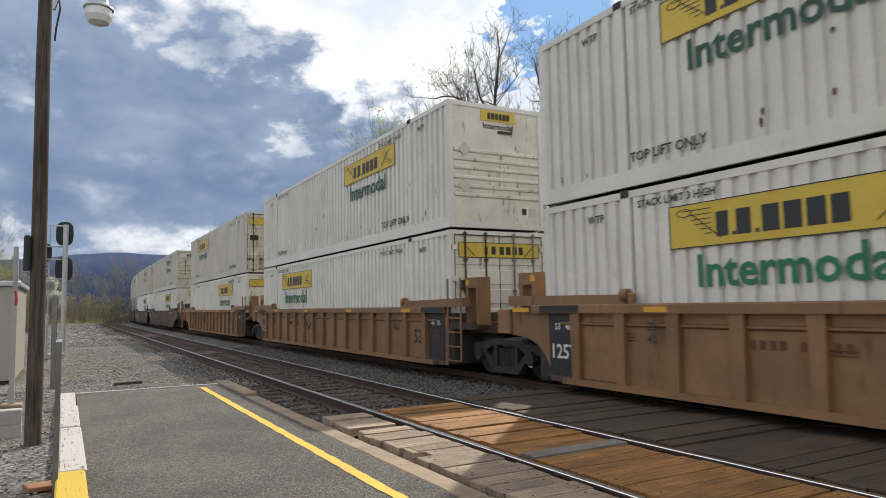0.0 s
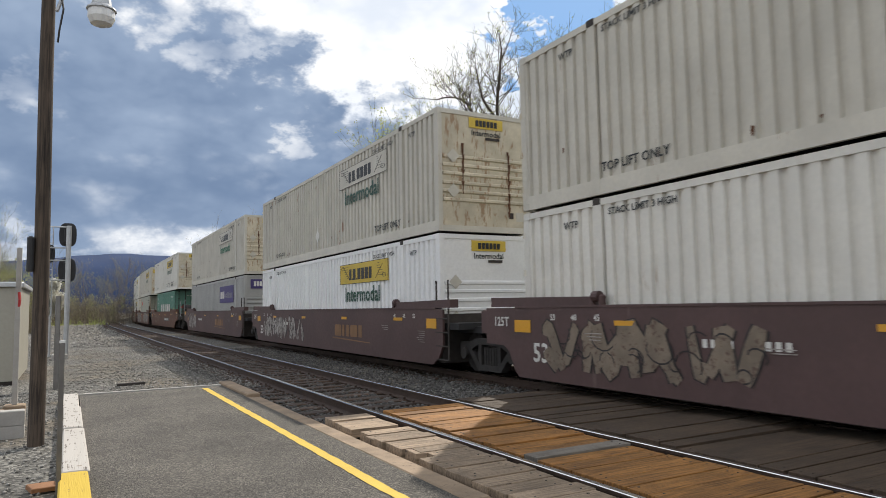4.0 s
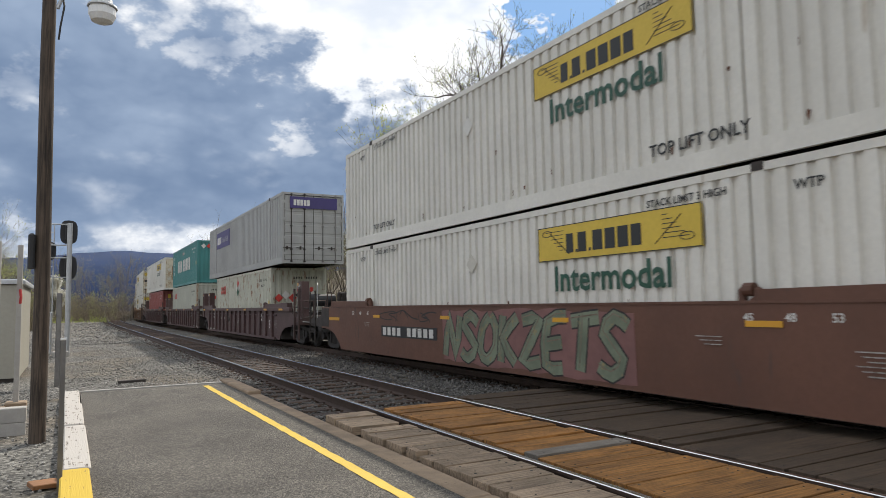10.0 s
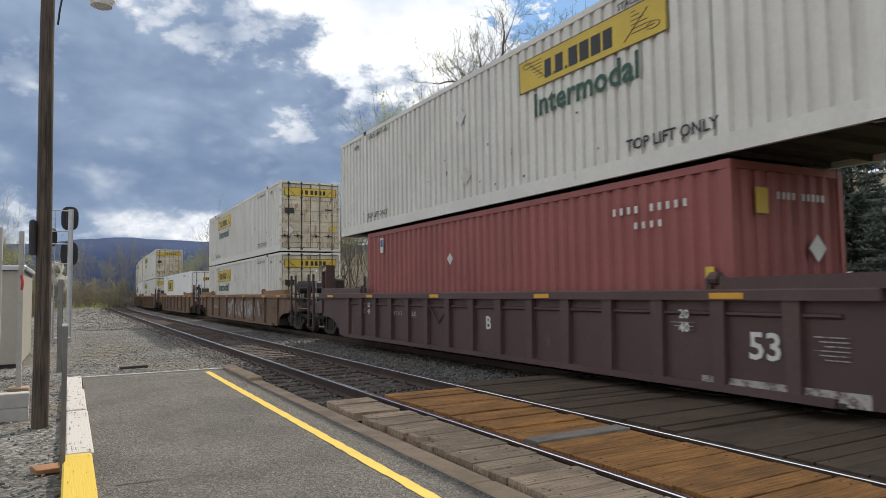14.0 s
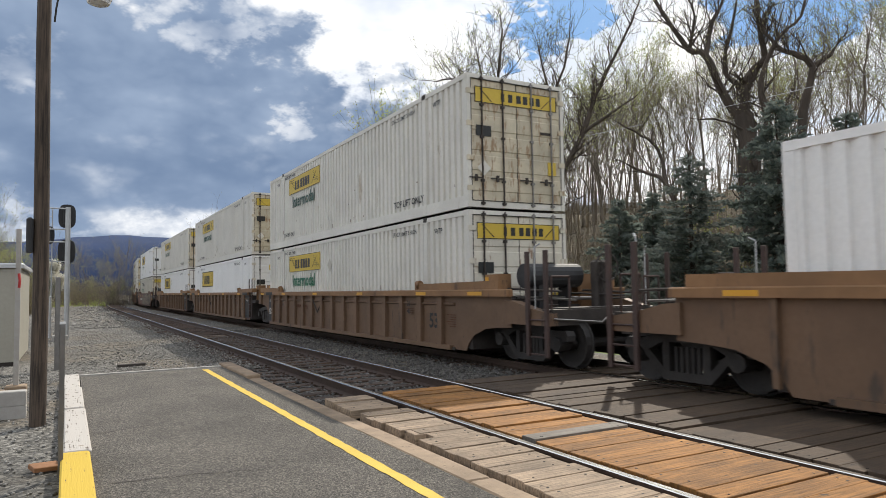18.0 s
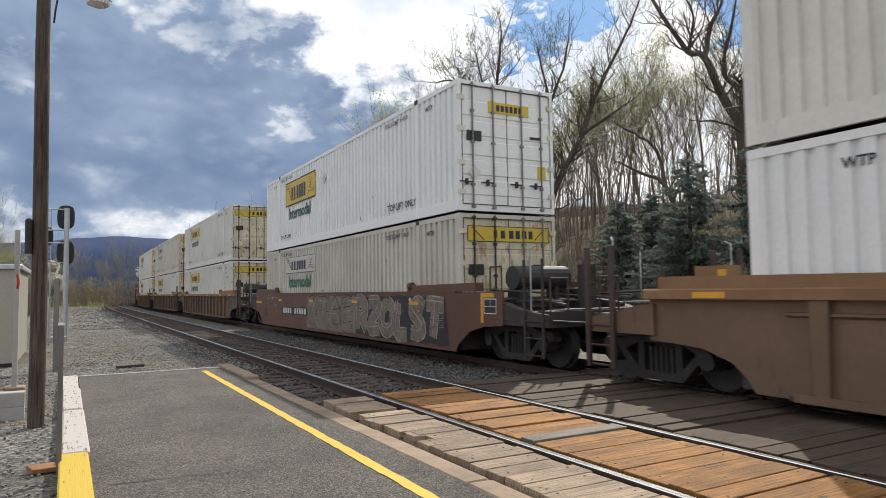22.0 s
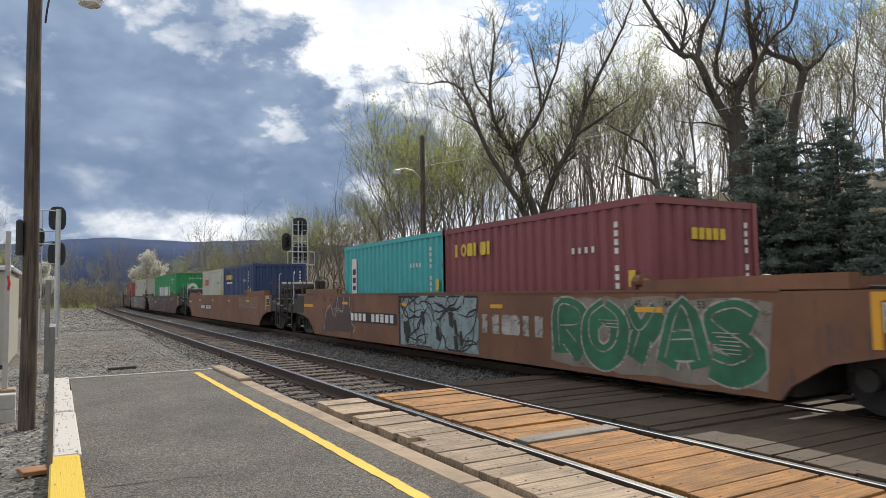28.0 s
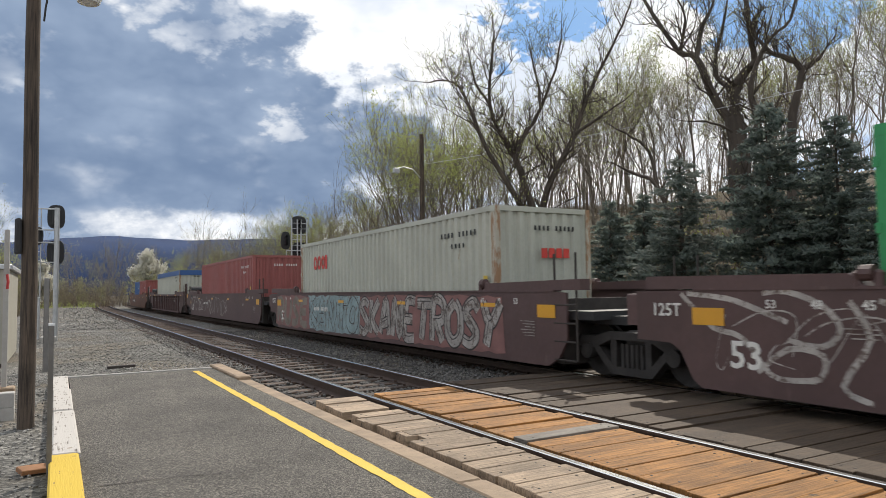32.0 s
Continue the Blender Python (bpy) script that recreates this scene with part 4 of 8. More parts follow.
def build_far_pole():
    p = thing("utility_pole", "dark wooden pole with a street lamp on a curved arm", "utility pole", at=pose(17.3, 32.7, 0.0))
    part("pole", Geo().tube((0, 0, 0), (0.05, 0, 10.1), 0.16, 0.12, n=10), M["pole"], p)
    part("lamp_arm", Geo().line([(0, 0, 7.6), (-0.6, -0.2, 8.05), (-1.3, -0.45, 8.1), (-1.8, -0.6, 7.95)], 0.03), M["galv"], p)
    part("lamp_head", Geo().box(-2.0, -1.65, -0.72, -0.5, 7.72, 7.98, 0.05), M["galv"], p)


build_far_pole()
def sag(u):
    return Vector((17.3, 32.7, 8.4)).lerp(Vector((34, 8, 11.5)), u) - Vector((0, 0, 2.0 * u * (1 - u)))


wire = Geo().limb([sag(k / 12) for k in range(13)], [0.014] * 13, 4)
solid("overhead_wire", wire, M["galv"], "thin overhead wire between poles", "cable")


def build_house():
    h = thing("hill_building", "low grey flat-roofed building on the slope", "building", at=pose(52, 52, 5.0, 0, 0, -45))
    part("wall", Geo().box(-8, 8, -4, 4, 0, 4.2), M["facade"], h)
    part("roof", Geo().box(-8.4, 8.4, -4.4, 4.4, 4.2, 4.7, 0.05), M["galv"], h)
    for k in range(5):
        part("window", Geo().box(-6.8 + k * 3, -5.2 + k * 3, -4.03, -3.97, 1.6, 3.0), M["dark_glass"], h)


build_house()


def build_ridge():
    g = Geo()
    rnd = random.Random(9)
    n = 90
    for i in range(n + 1):
        a = radians(-40 + 110 * i / n)
        u = math.degrees(a)
        el = 4.02 + 0.35 * math.sin(u * 0.11 + 0.6) + 0.12 * math.sin(u * 0.5) + 0.05 * rnd.uniform(-1, 1) + min(0, (u - 1) * 0.03)
        for r, e in ((2400, -0.6), (2500, el * 0.55), (2650, el), (3300, el * 0.5)):
            g.v.append((r * math.sin(a), r * math.cos(a), 1.5 + r * math.tan(radians(e))))
    for i in range(n):
        for k in range(3):
            g.f.append((i * 4 + k, i * 4 + k + 1, (i + 1) * 4 + k + 1, (i + 1) * 4 + k))
    solid("backdrop", g, M["ridge"], "long wooded mountain ridge on the horizon, coloured haze-blue", "mountain", kind="structure", smooth=True)


build_ridge()

# ---- containers ----
def corrugated(length, z0, z1, pitch, groove, slope, depth):
    """A ribbed sheet in the plane x = 0 that faces -x, its grooves sunk by depth."""
    g = Geo()
    n = max(1, round(length / pitch))
    p = length / n
    ys = [-length / 2]
    xs = [0.0]
    for i in range(n):
        c = -length / 2 + (i + 0.5) * p
        for dy, dx in ((-groove / 2 - slope, 0), (-groove / 2, depth), (groove / 2, depth), (groove / 2 + slope, 0)):
            ys.append(c + dy)
            xs.append(dx)
    ys.append(length / 2)
    xs.append(0.0)
    k = len(ys)
    vs = [(x, y, z0) for x, y in zip(xs, ys)] + [(x, y, z1) for x, y in zip(xs, ys)]
    return g.add(vs, [(i, i + 1, k + i + 1, k + i) for i in range(k - 1)])


def logo_panel(parent, y_far, z_top, style, x, w=3.6, h=0.6):
    """A wide yellow company panel on a side: ground, border, letter bars and a scroll at either end."""
    y0, y1 = y_far - w, y_far
    z1 = z_top
    z0 = z_top - h
    g = Geo()
    if style != "outline":
        g.box(x - 0.004, x + 0.012, y0, y1, z0, z1)
        panel = part("logo_panel", g, M["yellow"], parent, "yellow company panel with dark bars")
    else:
        panel = part("logo_panel", Geo().box(x - 0.004, x + 0.012, y0, y1, z0, z1), parent["coat"] and M[parent["coat"]], parent, "outlined company panel with dark bars")
    b = 0.05 if style == "bordered" else 0.014
    e = Geo()
    for a in ((y0, y1, z1 - b, z1), (y0, y1, z0, z0 + b), (y0, y0 + b, z0, z1), (y1 - b, y1, z0, z1)):
        e.box(x - 0.007, x - 0.004, *a)
    part("border", e, M["ink"], panel)
    # six letters become plain upright bars with a foot or a head
    bars = Geo()
    zc, hh = (z0 + z1) / 2 - h * 0.04, h * 0.54
    at = y1 - w * 0.215
    for i, wide in enumerate((0.20, 0.23, 0.0, 0.25, 0.25, 0.25, 0.23)):
        if wide:
            bars.box(x - 0.008, x - 0.005, at - wide * 0.92, at, zc - hh / 2, zc + hh / 2)
            if i < 2:
                bars.box(x - 0.008, x - 0.005, at - wide - 0.09, at - wide - 0.04, zc - hh / 2, zc - hh / 2 + 0.05)
        at -= wide + (0.10 if i < 2 else 0.035)
    part("letter_bar", bars, M["ink"], panel, kind="stuff")
    scroll = Geo()
    for end, sgn in ((y1 - 0.10, -1), (y0 + 0.10, 1)):
        top = z1 - h * (0.2 if sgn < 0 else 0.72)
        for k in range(6):
            zz = z1 - h * 0.16 - k * h * 0.11
            inset = (k if sgn < 0 else 5 - k) * 0.075
            scroll.box(x - 0.007, x - 0.004, *sorted((end + sgn * (0.12 + inset), end + sgn * 0.60)), zz - 0.006, zz + 0.006)
        for k in range(10):
            a, a2 = k * math.pi / 5, (k + 1) * math.pi / 5
            c = (end + sgn * 0.16, top)
            p, q = [(x - 0.0055, c[0] + 0.13 * math.cos(u), c[1] + 0.055 * math.sin(u)) for u in (a, a2)]
            scroll.tube(p, q, 0.007, n=4)
        scroll.tube((x - 0.0055, end + sgn * 0.25, z1 - h * 0.2), (x - 0.0055, end + sgn * 0.75, z0 + h * 0.16), 0.008, n=4)
    part("scroll_line", scroll, M["ink"], panel, kind="stuff")
    return panel


def letter_blocks(parent, y_far, y_near, z0, z1, count, material, x, gaps=(), name="brand_bar", shapes=""):
    """A company's name as plain shapes: o a ring, i an upright bar, b a block, d a pair of bars."""
    step = (y_far - y_near) / count
    for i in range(count):
        if i in gaps:
            continue
        g = Geo()
        a, b = y_far - i * step, y_far - (i + 1) * step + step * 0.14
        kind = shapes[i % len(shapes)] if shapes else "dbd"[i % 3]
        t = (a - b) * 0.30
        if kind == "o":
            ym, zm, ry, rz, wall = (a + b) / 2, (z0 + z1) / 2, (a - b) / 2, (z1 - z0) / 2, 0.52
            ring = [(math.cos(k * math.pi / 9), math.sin(k * math.pi / 9)) for k in range(18)]
            vs = [(x - d, ym + ry * c * q, zm + rz * e * q) for d in (0.003, 0.007) for q in (1.0, wall) for c, e in ring]
            fs = []
            for k in range(18):
                j = (k + 1) % 18
                fs += [(36 + k, 36 + j, 54 + j, 54 + k), (k, j, 36 + j, 36 + k), (18 + k, 18 + j, 54 + j, 54 + k)]
            g.add(vs, fs)
        elif kind == "i":
            g.box(x - 0.007, x - 0.003, a - t * 1.5, a, z0, z1)
        elif kind == "b":
            c = min(t, (z1 - z0) * 0.2) * 0.7
            g.slab([(a, z0 + c), (a, z1 - c), (a - c, z1), (b + c, z1), (b, z1 - c), (b, z0 + c), (b + c, z0), (a - c, z0)], "x", x - 0.007, x - 0.003)
        else:
            g.box(x - 0.007, x - 0.003, a - t, a, z0, z1).box(x - 0.007, x - 0.003, b, b + t * 1.3, z0, z1)
        part(name, g, material, parent)


def diamond(parent, at, size, material, side="w", solid_fill=True):
    h = size / 2
    x, y, z = at
    g = Geo()
    pts = [(0, -h), (h, 0), (0, h), (-h, 0)]
    if solid_fill:
        if side == "w":
            g.slab([(y + a, z + b) for a, b in pts], "x", x - 0.008, x - 0.003)
        else:
            g.slab([(x + a, z + b) for a, b in pts], "y", y - 0.008, y - 0.003)
    else:
        for (a, b), (c, d) in zip(pts, pts[1:] + pts[:1]):
            if side == "w":
                g.tube((x - 0.006, y + a, z + b), (x - 0.006, y + c, z + d), 0.009, n=4)
            else:
                g.tube((x + a, y - 0.006, z + b), (x + c, y - 0.006, z + d), 0.009, n=4)
    return part("placard", g, material, parent)


def end_wall(root, y, width, height, kind, mat, sgn, logo=None, skin=None):
    """An end of a container at y; sgn -1 faces the platform's end of the line."""
    w, h = width / 2, height
    turn = pose(0, y, 0, 0, 0, 0 if sgn < 0 else 180)

    def put(name, g, m, label="", parent=None):
        return part(name, g, m, parent or root, label, None if parent else turn)
    if kind == "doors":
        for s in (-1, 1):
            x0, x1 = sorted((s * 0.012, s * (w - 0.09)))
            ring = [(0.045, 0.15), (0.0, 0.15)]
            for k in range(5):
                zz, up = 0.35 + k * (h - 0.7) / 5, (h - 0.7) / 5 - 0.10
                ring += [(0.0, zz), (-0.016, zz + 0.02), (-0.016, zz + up - 0.02), (0.0, zz + up)]
            g = Geo().slab(ring + [(0.0, h - 0.10), (0.045, h - 0.10)], "x", x0, x1)
            leaf = put("door", g, skin if mat in (M["white"], M["worn_white"]) else mat, "ribbed door leaf with locking rods")
            for rx in (0.30, 0.72):
                r = Geo().tube((s * rx * w, -0.045, 0.05), (s * rx * w, -0.045, h - 0.03), 0.021, n=6)
                for zz in (0.06, 0.55, 1.5, 2.2, h - 0.12):
                    r.box(s * rx * w - 0.045, s * rx * w + 0.045, -0.06, 0.0, zz, zz + 0.055)
                part("locking_rod", r, M["steel"] if mat == M["new_white"] else M["grime"] if s * rx < 0 else M["steel"], leaf, "dark steel locking rod")
                part("door_handle", Geo().box(*sorted((s * rx * w, s * rx * w - 0.34)), -0.06, -0.035, 0.62, 0.645).box(s * rx * w - 0.20, s * rx * w - 0.14, -0.07, -0.03, 0.56, 0.70), M["grime"], leaf)
            for zz in (0.35, 1.0, 1.75, 2.45):
                part("hinge", Geo().box(*sorted((s * (w - 0.16), s * (w + 0.012))), -0.05, 0.01, zz, zz + 0.11), skin if mat != M["grey_box"] else mat, leaf)
        gasket = Geo()
        for a in ((-w + 0.09, w - 0.09, h - 0.115, h - 0.098), (-w + 0.09, w - 0.09, 0.135, 0.152), (-w + 0.085, -w + 0.105, 0.14, h - 0.1), (w - 0.105, w - 0.085, 0.14, h - 0.1)):
            gasket.box(a[0], a[1], -0.034, 0.02, a[2], a[3])
        put("door_gasket", gasket, M["grime"], "dark rubber door gasket")
        put("door_seal", Geo().box(-0.012, 0.012, -0.006, 0.03, 0.13, h - 0.1), M["grime"])
    elif kind == "ribs":
        put("end_panel", Geo().box(-w + 0.09, w - 0.09, 0.0, 0.04, 0.12, h - 0.06), skin if mat in (M["white"], M["worn_white"]) else mat, "cream ribbed end panel")
        for k in range(6):
            zz = 0.72 + k * 0.20 + (0.0 if k < 3 else 0.02)
            r = Geo().slab([(-0.03, zz), (-0.03, zz + 0.05), (0.0, zz + 0.075), (0.0, zz - 0.025)], "x", -w + 0.13, w - 0.13)
            put("end_rib", r, skin if mat in (M["white"], M["worn_white"]) else mat)
        if skin is M["dirty_end"]:
            r = random.Random(int(abs(y) * 100) + len(MOVERS))
            for x0, top, low in ((-0.62, 2.1, 0.95), (0.66, 2.0, 0.45)):
                run = Geo()
                z = top
                while z > low:
                    dz, a, b = r.uniform(0.08, 0.22), r.uniform(0.012, 0.05), r.uniform(0.012, 0.05)
                    run.slab([(x0 - a, z), (x0 + b, z), (x0 + b * 0.5, z - dz), (x0 - a * 0.6, z - dz)], "y", -0.035, -0.031)
                    z -= dz * r.uniform(0.7, 1.1)
                    x0 += r.uniform(-0.012, 0.012)
                put("rust_run", run, M["rust"], "dark rust running down the end")
        put("vent_plate", Geo().box(w - 0.42, w - 0.22, -0.012, 0.0, 0.30, 0.52), M["worn_white"])
        put("document_box", Geo().box(w - 0.62, w - 0.50, -0.012, 0.0, 0.36, 0.50), M["grime"])
    else:
        g = corrugated(width - 0.22, 0.13, h - 0.09, 0.28, 0.09, 0.045, 0.05)
        v = [(-yy, xx, z) for xx, yy, z in g.v]
        put("end_panel", Geo().add(v, g.f), mat, "corrugated steel end")
    for s in (-1, 1):
        put("corner_post", Geo().box(*sorted((s * w, s * (w - 0.11))), -0.03, 0.13, 0.0, h - 0.002, 0.0), M["rusty_post"] if mat == M["pale_box"] else mat)
    put("door_header", Geo().box(-w + 0.1, w - 0.1, -0.02, 0.08, h - 0.11, h - 0.004), mat)
    put("door_sill", Geo().box(-w + 0.1, w - 0.1, -0.02, 0.08, 0.0, 0.14), mat)
    if logo and sgn < 0:
        if logo == "wide":
            p = put("end_panel_logo", Geo().box(-w + 0.2, w - 0.2, -0.030, -0.02, h - 0.62, h - 0.27), M["yellow"], "yellow company panel with dark bars")
            b = Geo()
            x = -0.42
            for k, wd in enumerate((0.10, 0.13, 0.14, 0.14, 0.14, 0.13)):
                b.box(x, x + wd * 0.85, -0.036, -0.03, h - 0.54, h - 0.36)
                x += wd + (0.09 if k < 2 else 0.04)
            part("letter_bar", b, M["ink"], p)
            e = Geo()
            for a in ((h - 0.285, h - 0.27), (h - 0.62, h - 0.605)):
                e.box(-w + 0.2, w - 0.2, -0.034, -0.03, *a)
            for s in (-1, 1):
                e.box(s * (w - 0.2) - 0.008, s * (w - 0.2) + 0.008, -0.034, -0.03, h - 0.62, h - 0.27)
                e.tube((s * (w - 0.32), -0.033, h - 0.31), (s * (w - 0.62), -0.033, h - 0.58), 0.01, n=4)
            part("border", e, M["ink"], p)
        elif logo == "outlined":
            p = put("end_panel_logo", Geo().box(-w + 0.14, w - 0.14, -0.012, -0.002, h - 0.58, h - 0.17), M["worn_white"], "outlined company panel with dark bars")
            b = Geo()
            for k in range(6):
                b.box(-0.55 + k * 0.2, -0.55 + k * 0.2 + 0.13, -0.018, -0.012, h - 0.48, h - 0.28)
            part("letter_bar", b, M["grime"], p)
            e = Geo()
            for a in ((h - 0.585, h - 0.565), (h - 0.185, h - 0.165)):
                e.box(-w + 0.14, w - 0.14, -0.017, -0.012, *a)
            for q in (-1, 1):
                e.box(q * (w - 0.15) - 0.01, q * (w - 0.15) + 0.01, -0.017, -0.012, h - 0.585, h - 0.165)
            part("border", e, M["grime"], p)
        elif logo in ("small", "boxed"):
            ww = 0.48 if logo == "small" else 0.55
            z1 = h - 0.14 if logo == "small" else h - 0.42
            p = put("end_panel_logo", Geo().box(-ww + 0.05, ww + 0.05, -0.020 if logo == "small" else -0.034, -0.004, z1 - 0.25, z1), M["yellow"], "small yellow company panel")
            e = Geo()
            for k in range(6):
                e.box(-ww * 0.62 + k * ww * 0.22 + 0.05, -ww * 0.62 + k * ww * 0.22 + ww * 0.15 + 0.05, -0.04, -0.034 if logo == "boxed" else -0.02, z1 - 0.20, z1 - 0.06)
            part("letter_bar", e, M["ink"], p)
            if logo == "small":
                put("lettering", words("Intermodal", M["ink"], 0.19, "s"), None).matrix_basis = turn @ pose(0.05, -0.012, z1 - 0.37)
        if logo != "plain":
            for dz in ((0.95, 1.78) if kind == "ribs" else (0.85,)):
                put("placard", Geo().slab([(-w + 0.40 + a, dz + b) for a, b in ((0, -0.17), (0.17, 0), (0, 0.17), (-0.17, 0))], "y", -0.042, -0.034), M["worn_white"] if kind == "ribs" else M["white"])
            put("number_bar", Geo().box(*((0.02, 0.42) if kind == "ribs" else (w - 0.66, w - 0.36)), -0.032, -0.022, h - 0.66 if kind == "ribs" else 1.72, h - 0.60 if kind == "ribs" else 1.78), M["grime"])
            if kind == "doors":
                put("warning_plate", Geo().box(w - 0.46, w - 0.24, -0.034, -0.018, 0.80, 1.10), M["yellow"], "yellow warning plate")
                put("notice_plate", Geo().box(-w + 0.22, -w + 0.60, -0.034, -0.018, 1.55, 1.78), M["ink"], "black notice plate")


SHEETS = {}
STAINED_TOP = (40.64, 63.9, 83.4, 298.35, 317.8)
STAINED = (126.76, 146.3, 228.2, 251.6, 337.2, 383.9, 403.2, 422.5)      # boxes whose ends are stained brown


def container(s, z, size, coat, end="doors", logo="", end_logo="wide", label="", words_in=True, ink="green_ink", group="containers on the train"):
    """A box of 53, 40 or 20 feet whose middle is s metres along the train; the logo lies in the half next to its front."""
    length = {53: 16.154, 40: 12.192, 20: 6.058}[size]
    width = 2.59 if size == 53 else 2.438
    height = 2.90 if size == 53 else 2.896 if size == 40 else 2.591
    mat = M[coat]
    root = thing("container", label, "container", group)
    root["coat"] = coat
    skin = M["dirty_end" if s in STAINED or (z > 1 and s in STAINED_TOP) or coat == "worn_white" else "end_white"] if size == 53 else mat
    w = width / 2
    key = (size, coat)
    if key not in SHEETS:
        if size == 53:
            sheet = corrugated(length - 0.24, 0.24, height - 0.10, 0.262, 0.085, 0.018, 0.05)
        else:
            sheet = corrugated(length - 0.24, 0.16, height - 0.08, 0.278, 0.085, 0.045, 0.052)
        SHEETS[key] = sheet.mesh("side_wall", mat)
    for sgn in (-1, 1):
        part("side_wall", SHEETS[key], None, root, "corrugated steel side" if sgn < 0 else "", pose(sgn * (w - 0.012), 0, 0, 0, 0, 0 if sgn < 0 else 180))
        x0, x1 = sorted((sgn * w, sgn * (w - 0.07)))
        part("top_rail", Geo().box(x0, x1, -length / 2 + 0.1, length / 2 - 0.1, height - 0.11, height - 0.004), mat, root)
        part("bottom_rail", Geo().box(x0, x1, -length / 2 + 0.1, length / 2 - 0.1, 0.0, 0.25 if size == 53 else 0.16), mat, root)
        if size == 53:
            for yy in (-6.1, 6.1):
                part("lift_post", Geo().box(*sorted((sgn * (w + 0.004), sgn * (w - 0.05))), yy - 0.09, yy + 0.09, 0.02, height), mat, root)
                part("lift_fitting", Geo().box(*sorted((sgn * (w + 0.012), sgn * (w - 0.1))), yy - 0.085, yy + 0.085, height - 0.10, height + 0.012), M["grime"], root, "dark steel lift fitting")
        for yy in (-1, 1):
            for zz in (0, height - 0.12):
                part("corner_casting", Geo().box(*sorted((sgn * (w + 0.006), sgn * (w - 0.16))), *sorted((yy * (length / 2 + 0.006), yy * (length / 2 - 0.17))), zz, zz + 0.122), mat, root)
    part("roof", Geo().box(-w + 0.05, w - 0.05, -length / 2 + 0.05, length / 2 - 0.05, height - 0.05, height - 0.018), mat, root)
    comb = [(-length / 2 + 0.1, 0.16), (-length / 2 + 0.1, 0.10)]
    for k in range(int(length / 0.6)):
        yy = -length / 2 + 0.3 + k * 0.6
        comb += [(yy, 0.10), (yy, 0.02), (yy + 0.05, 0.02), (yy + 0.05, 0.10)]
    comb += [(length / 2 - 0.1, 0.10), (length / 2 - 0.1, 0.16)]
    under = Geo().slab(comb, "x", -w + 0.06, w - 0.06)
    part("underframe", under, M["grime"], root, "dark steel floor frame")
    end_wall(root, -length / 2, width, height, end, mat, -1, end_logo, skin)
    end_wall(root, length / 2, width, height, {"doors": "ribs" if size == 53 else "steel", "ribs": "doors", "steel": "doors"}[end], mat, 1, None, skin)
    side = -w - 0.002
    if size == 53 and words_in:
        far = 5.25 if end == "doors" else -1.62
        if logo:
            big = logo == "bordered"
            top = height - (0.42 if big else 0.36)
            logo_panel(root, far, top, logo, side, 3.62, 0.92 if big else 0.60)
            if not (big and z < 1):
                tm = words("Intermodal", M[ink], 0.60)
                part("lettering", tm, None, root, "dark green lettering", pose(side - 0.006, far - 1.75, top - (1.25 if big else 0.94)))
        for yy, t in ((-5.2, "TOP LIFT ONLY"), (5.25, "TOP LIFT ONLY")):
            part("lettering", words(t, M["ink"], 0.24 if yy < 0 else 0.20), None, root, "black stencilled lettering", pose(side - 0.004, yy, 0.42))
        part("lettering", words("STACK LIMIT 3 HIGH", M["ink"], 0.15), None, root, "", pose(side - 0.004, -4.95, height - 0.28))
        part("lettering", words("STACK LIMIT 3 HIGH", M["ink"], 0.15), None, root, "", pose(side - 0.004, 5.15, height - 0.24))
        for yy in (-6.75, 6.75):
            part("lettering", words("WTP", M["ink"], 0.17), None, root, "", pose(side - 0.004, yy, height - 0.36))
        if z < 1 and s > 380:
            part("lettering", words("OR", M["ink"], 0.15), None, root, "", pose(side - 0.004, -6.75, height - 0.60))
            part("lettering", words("PIN LIFT", M["ink"], 0.13), None, root, "", pose(side - 0.004, -7.0, height - 0.84))
        rnd = random.Random(int(s * 10) + int(z))
        for zz in (0.72, 2.05):
            if rnd.random() < 0.7:
                diamond(root, (side, 0.6 + rnd.uniform(-0.2, 0.2), zz), 0.42, M["worn_white"] if rnd.random() < 0.7 else M["white_ink"], solid_fill=rnd.random() < 0.5)
        scar = Geo()
        for k in range(rnd.randint(8, 20) if coat != "new_white" else 4):
            yy, zz = rnd.uniform(-7.6, 7.6), rnd.choice((0.27, 0.3, 0.36, 0.5, 0.85, 1.2))
            hh = rnd.uniform(0.03, 0.16)
            a, b = rnd.uniform(0.006, 0.03), rnd.uniform(0.004, 0.012)
            scar.slab([(yy - a, zz + hh * 0.8), (yy + a * 0.6, zz + hh), (yy + a, zz + hh * 0.5), (yy + b, zz), (yy - b, zz + hh * 0.1)], "x", side - 0.004, side - 0.001)
        part("scratch", scar, M["rust"], root, "rusty scratches and dents", kind="stuff")
    if size != 53:
        ink2 = M["ink"] if coat in ("pale_box", "rusty_box") else M["white_ink"]
        nb, ne = Geo(), Geo()
        for k in range(11):
            if k in (4, 10):
                continue
            if size == 20:
                nb.box(side - 0.006, side - 0.002, -length / 2 + 0.62, -length / 2 + 0.70, height - 0.42 - k * 0.135, height - 0.33 - k * 0.135)
                ne.box(0.92, 0.99, -length / 2 - 0.008, -length / 2 - 0.002, height - 0.42 - k * 0.135, height - 0.33 - k * 0.135)
            else:
                nb.box(side - 0.006, side - 0.002, -length / 2 + 2.15 - k * 0.155 - 0.06, -length / 2 + 2.15 - k * 0.155, height - 0.54, height - 0.43)
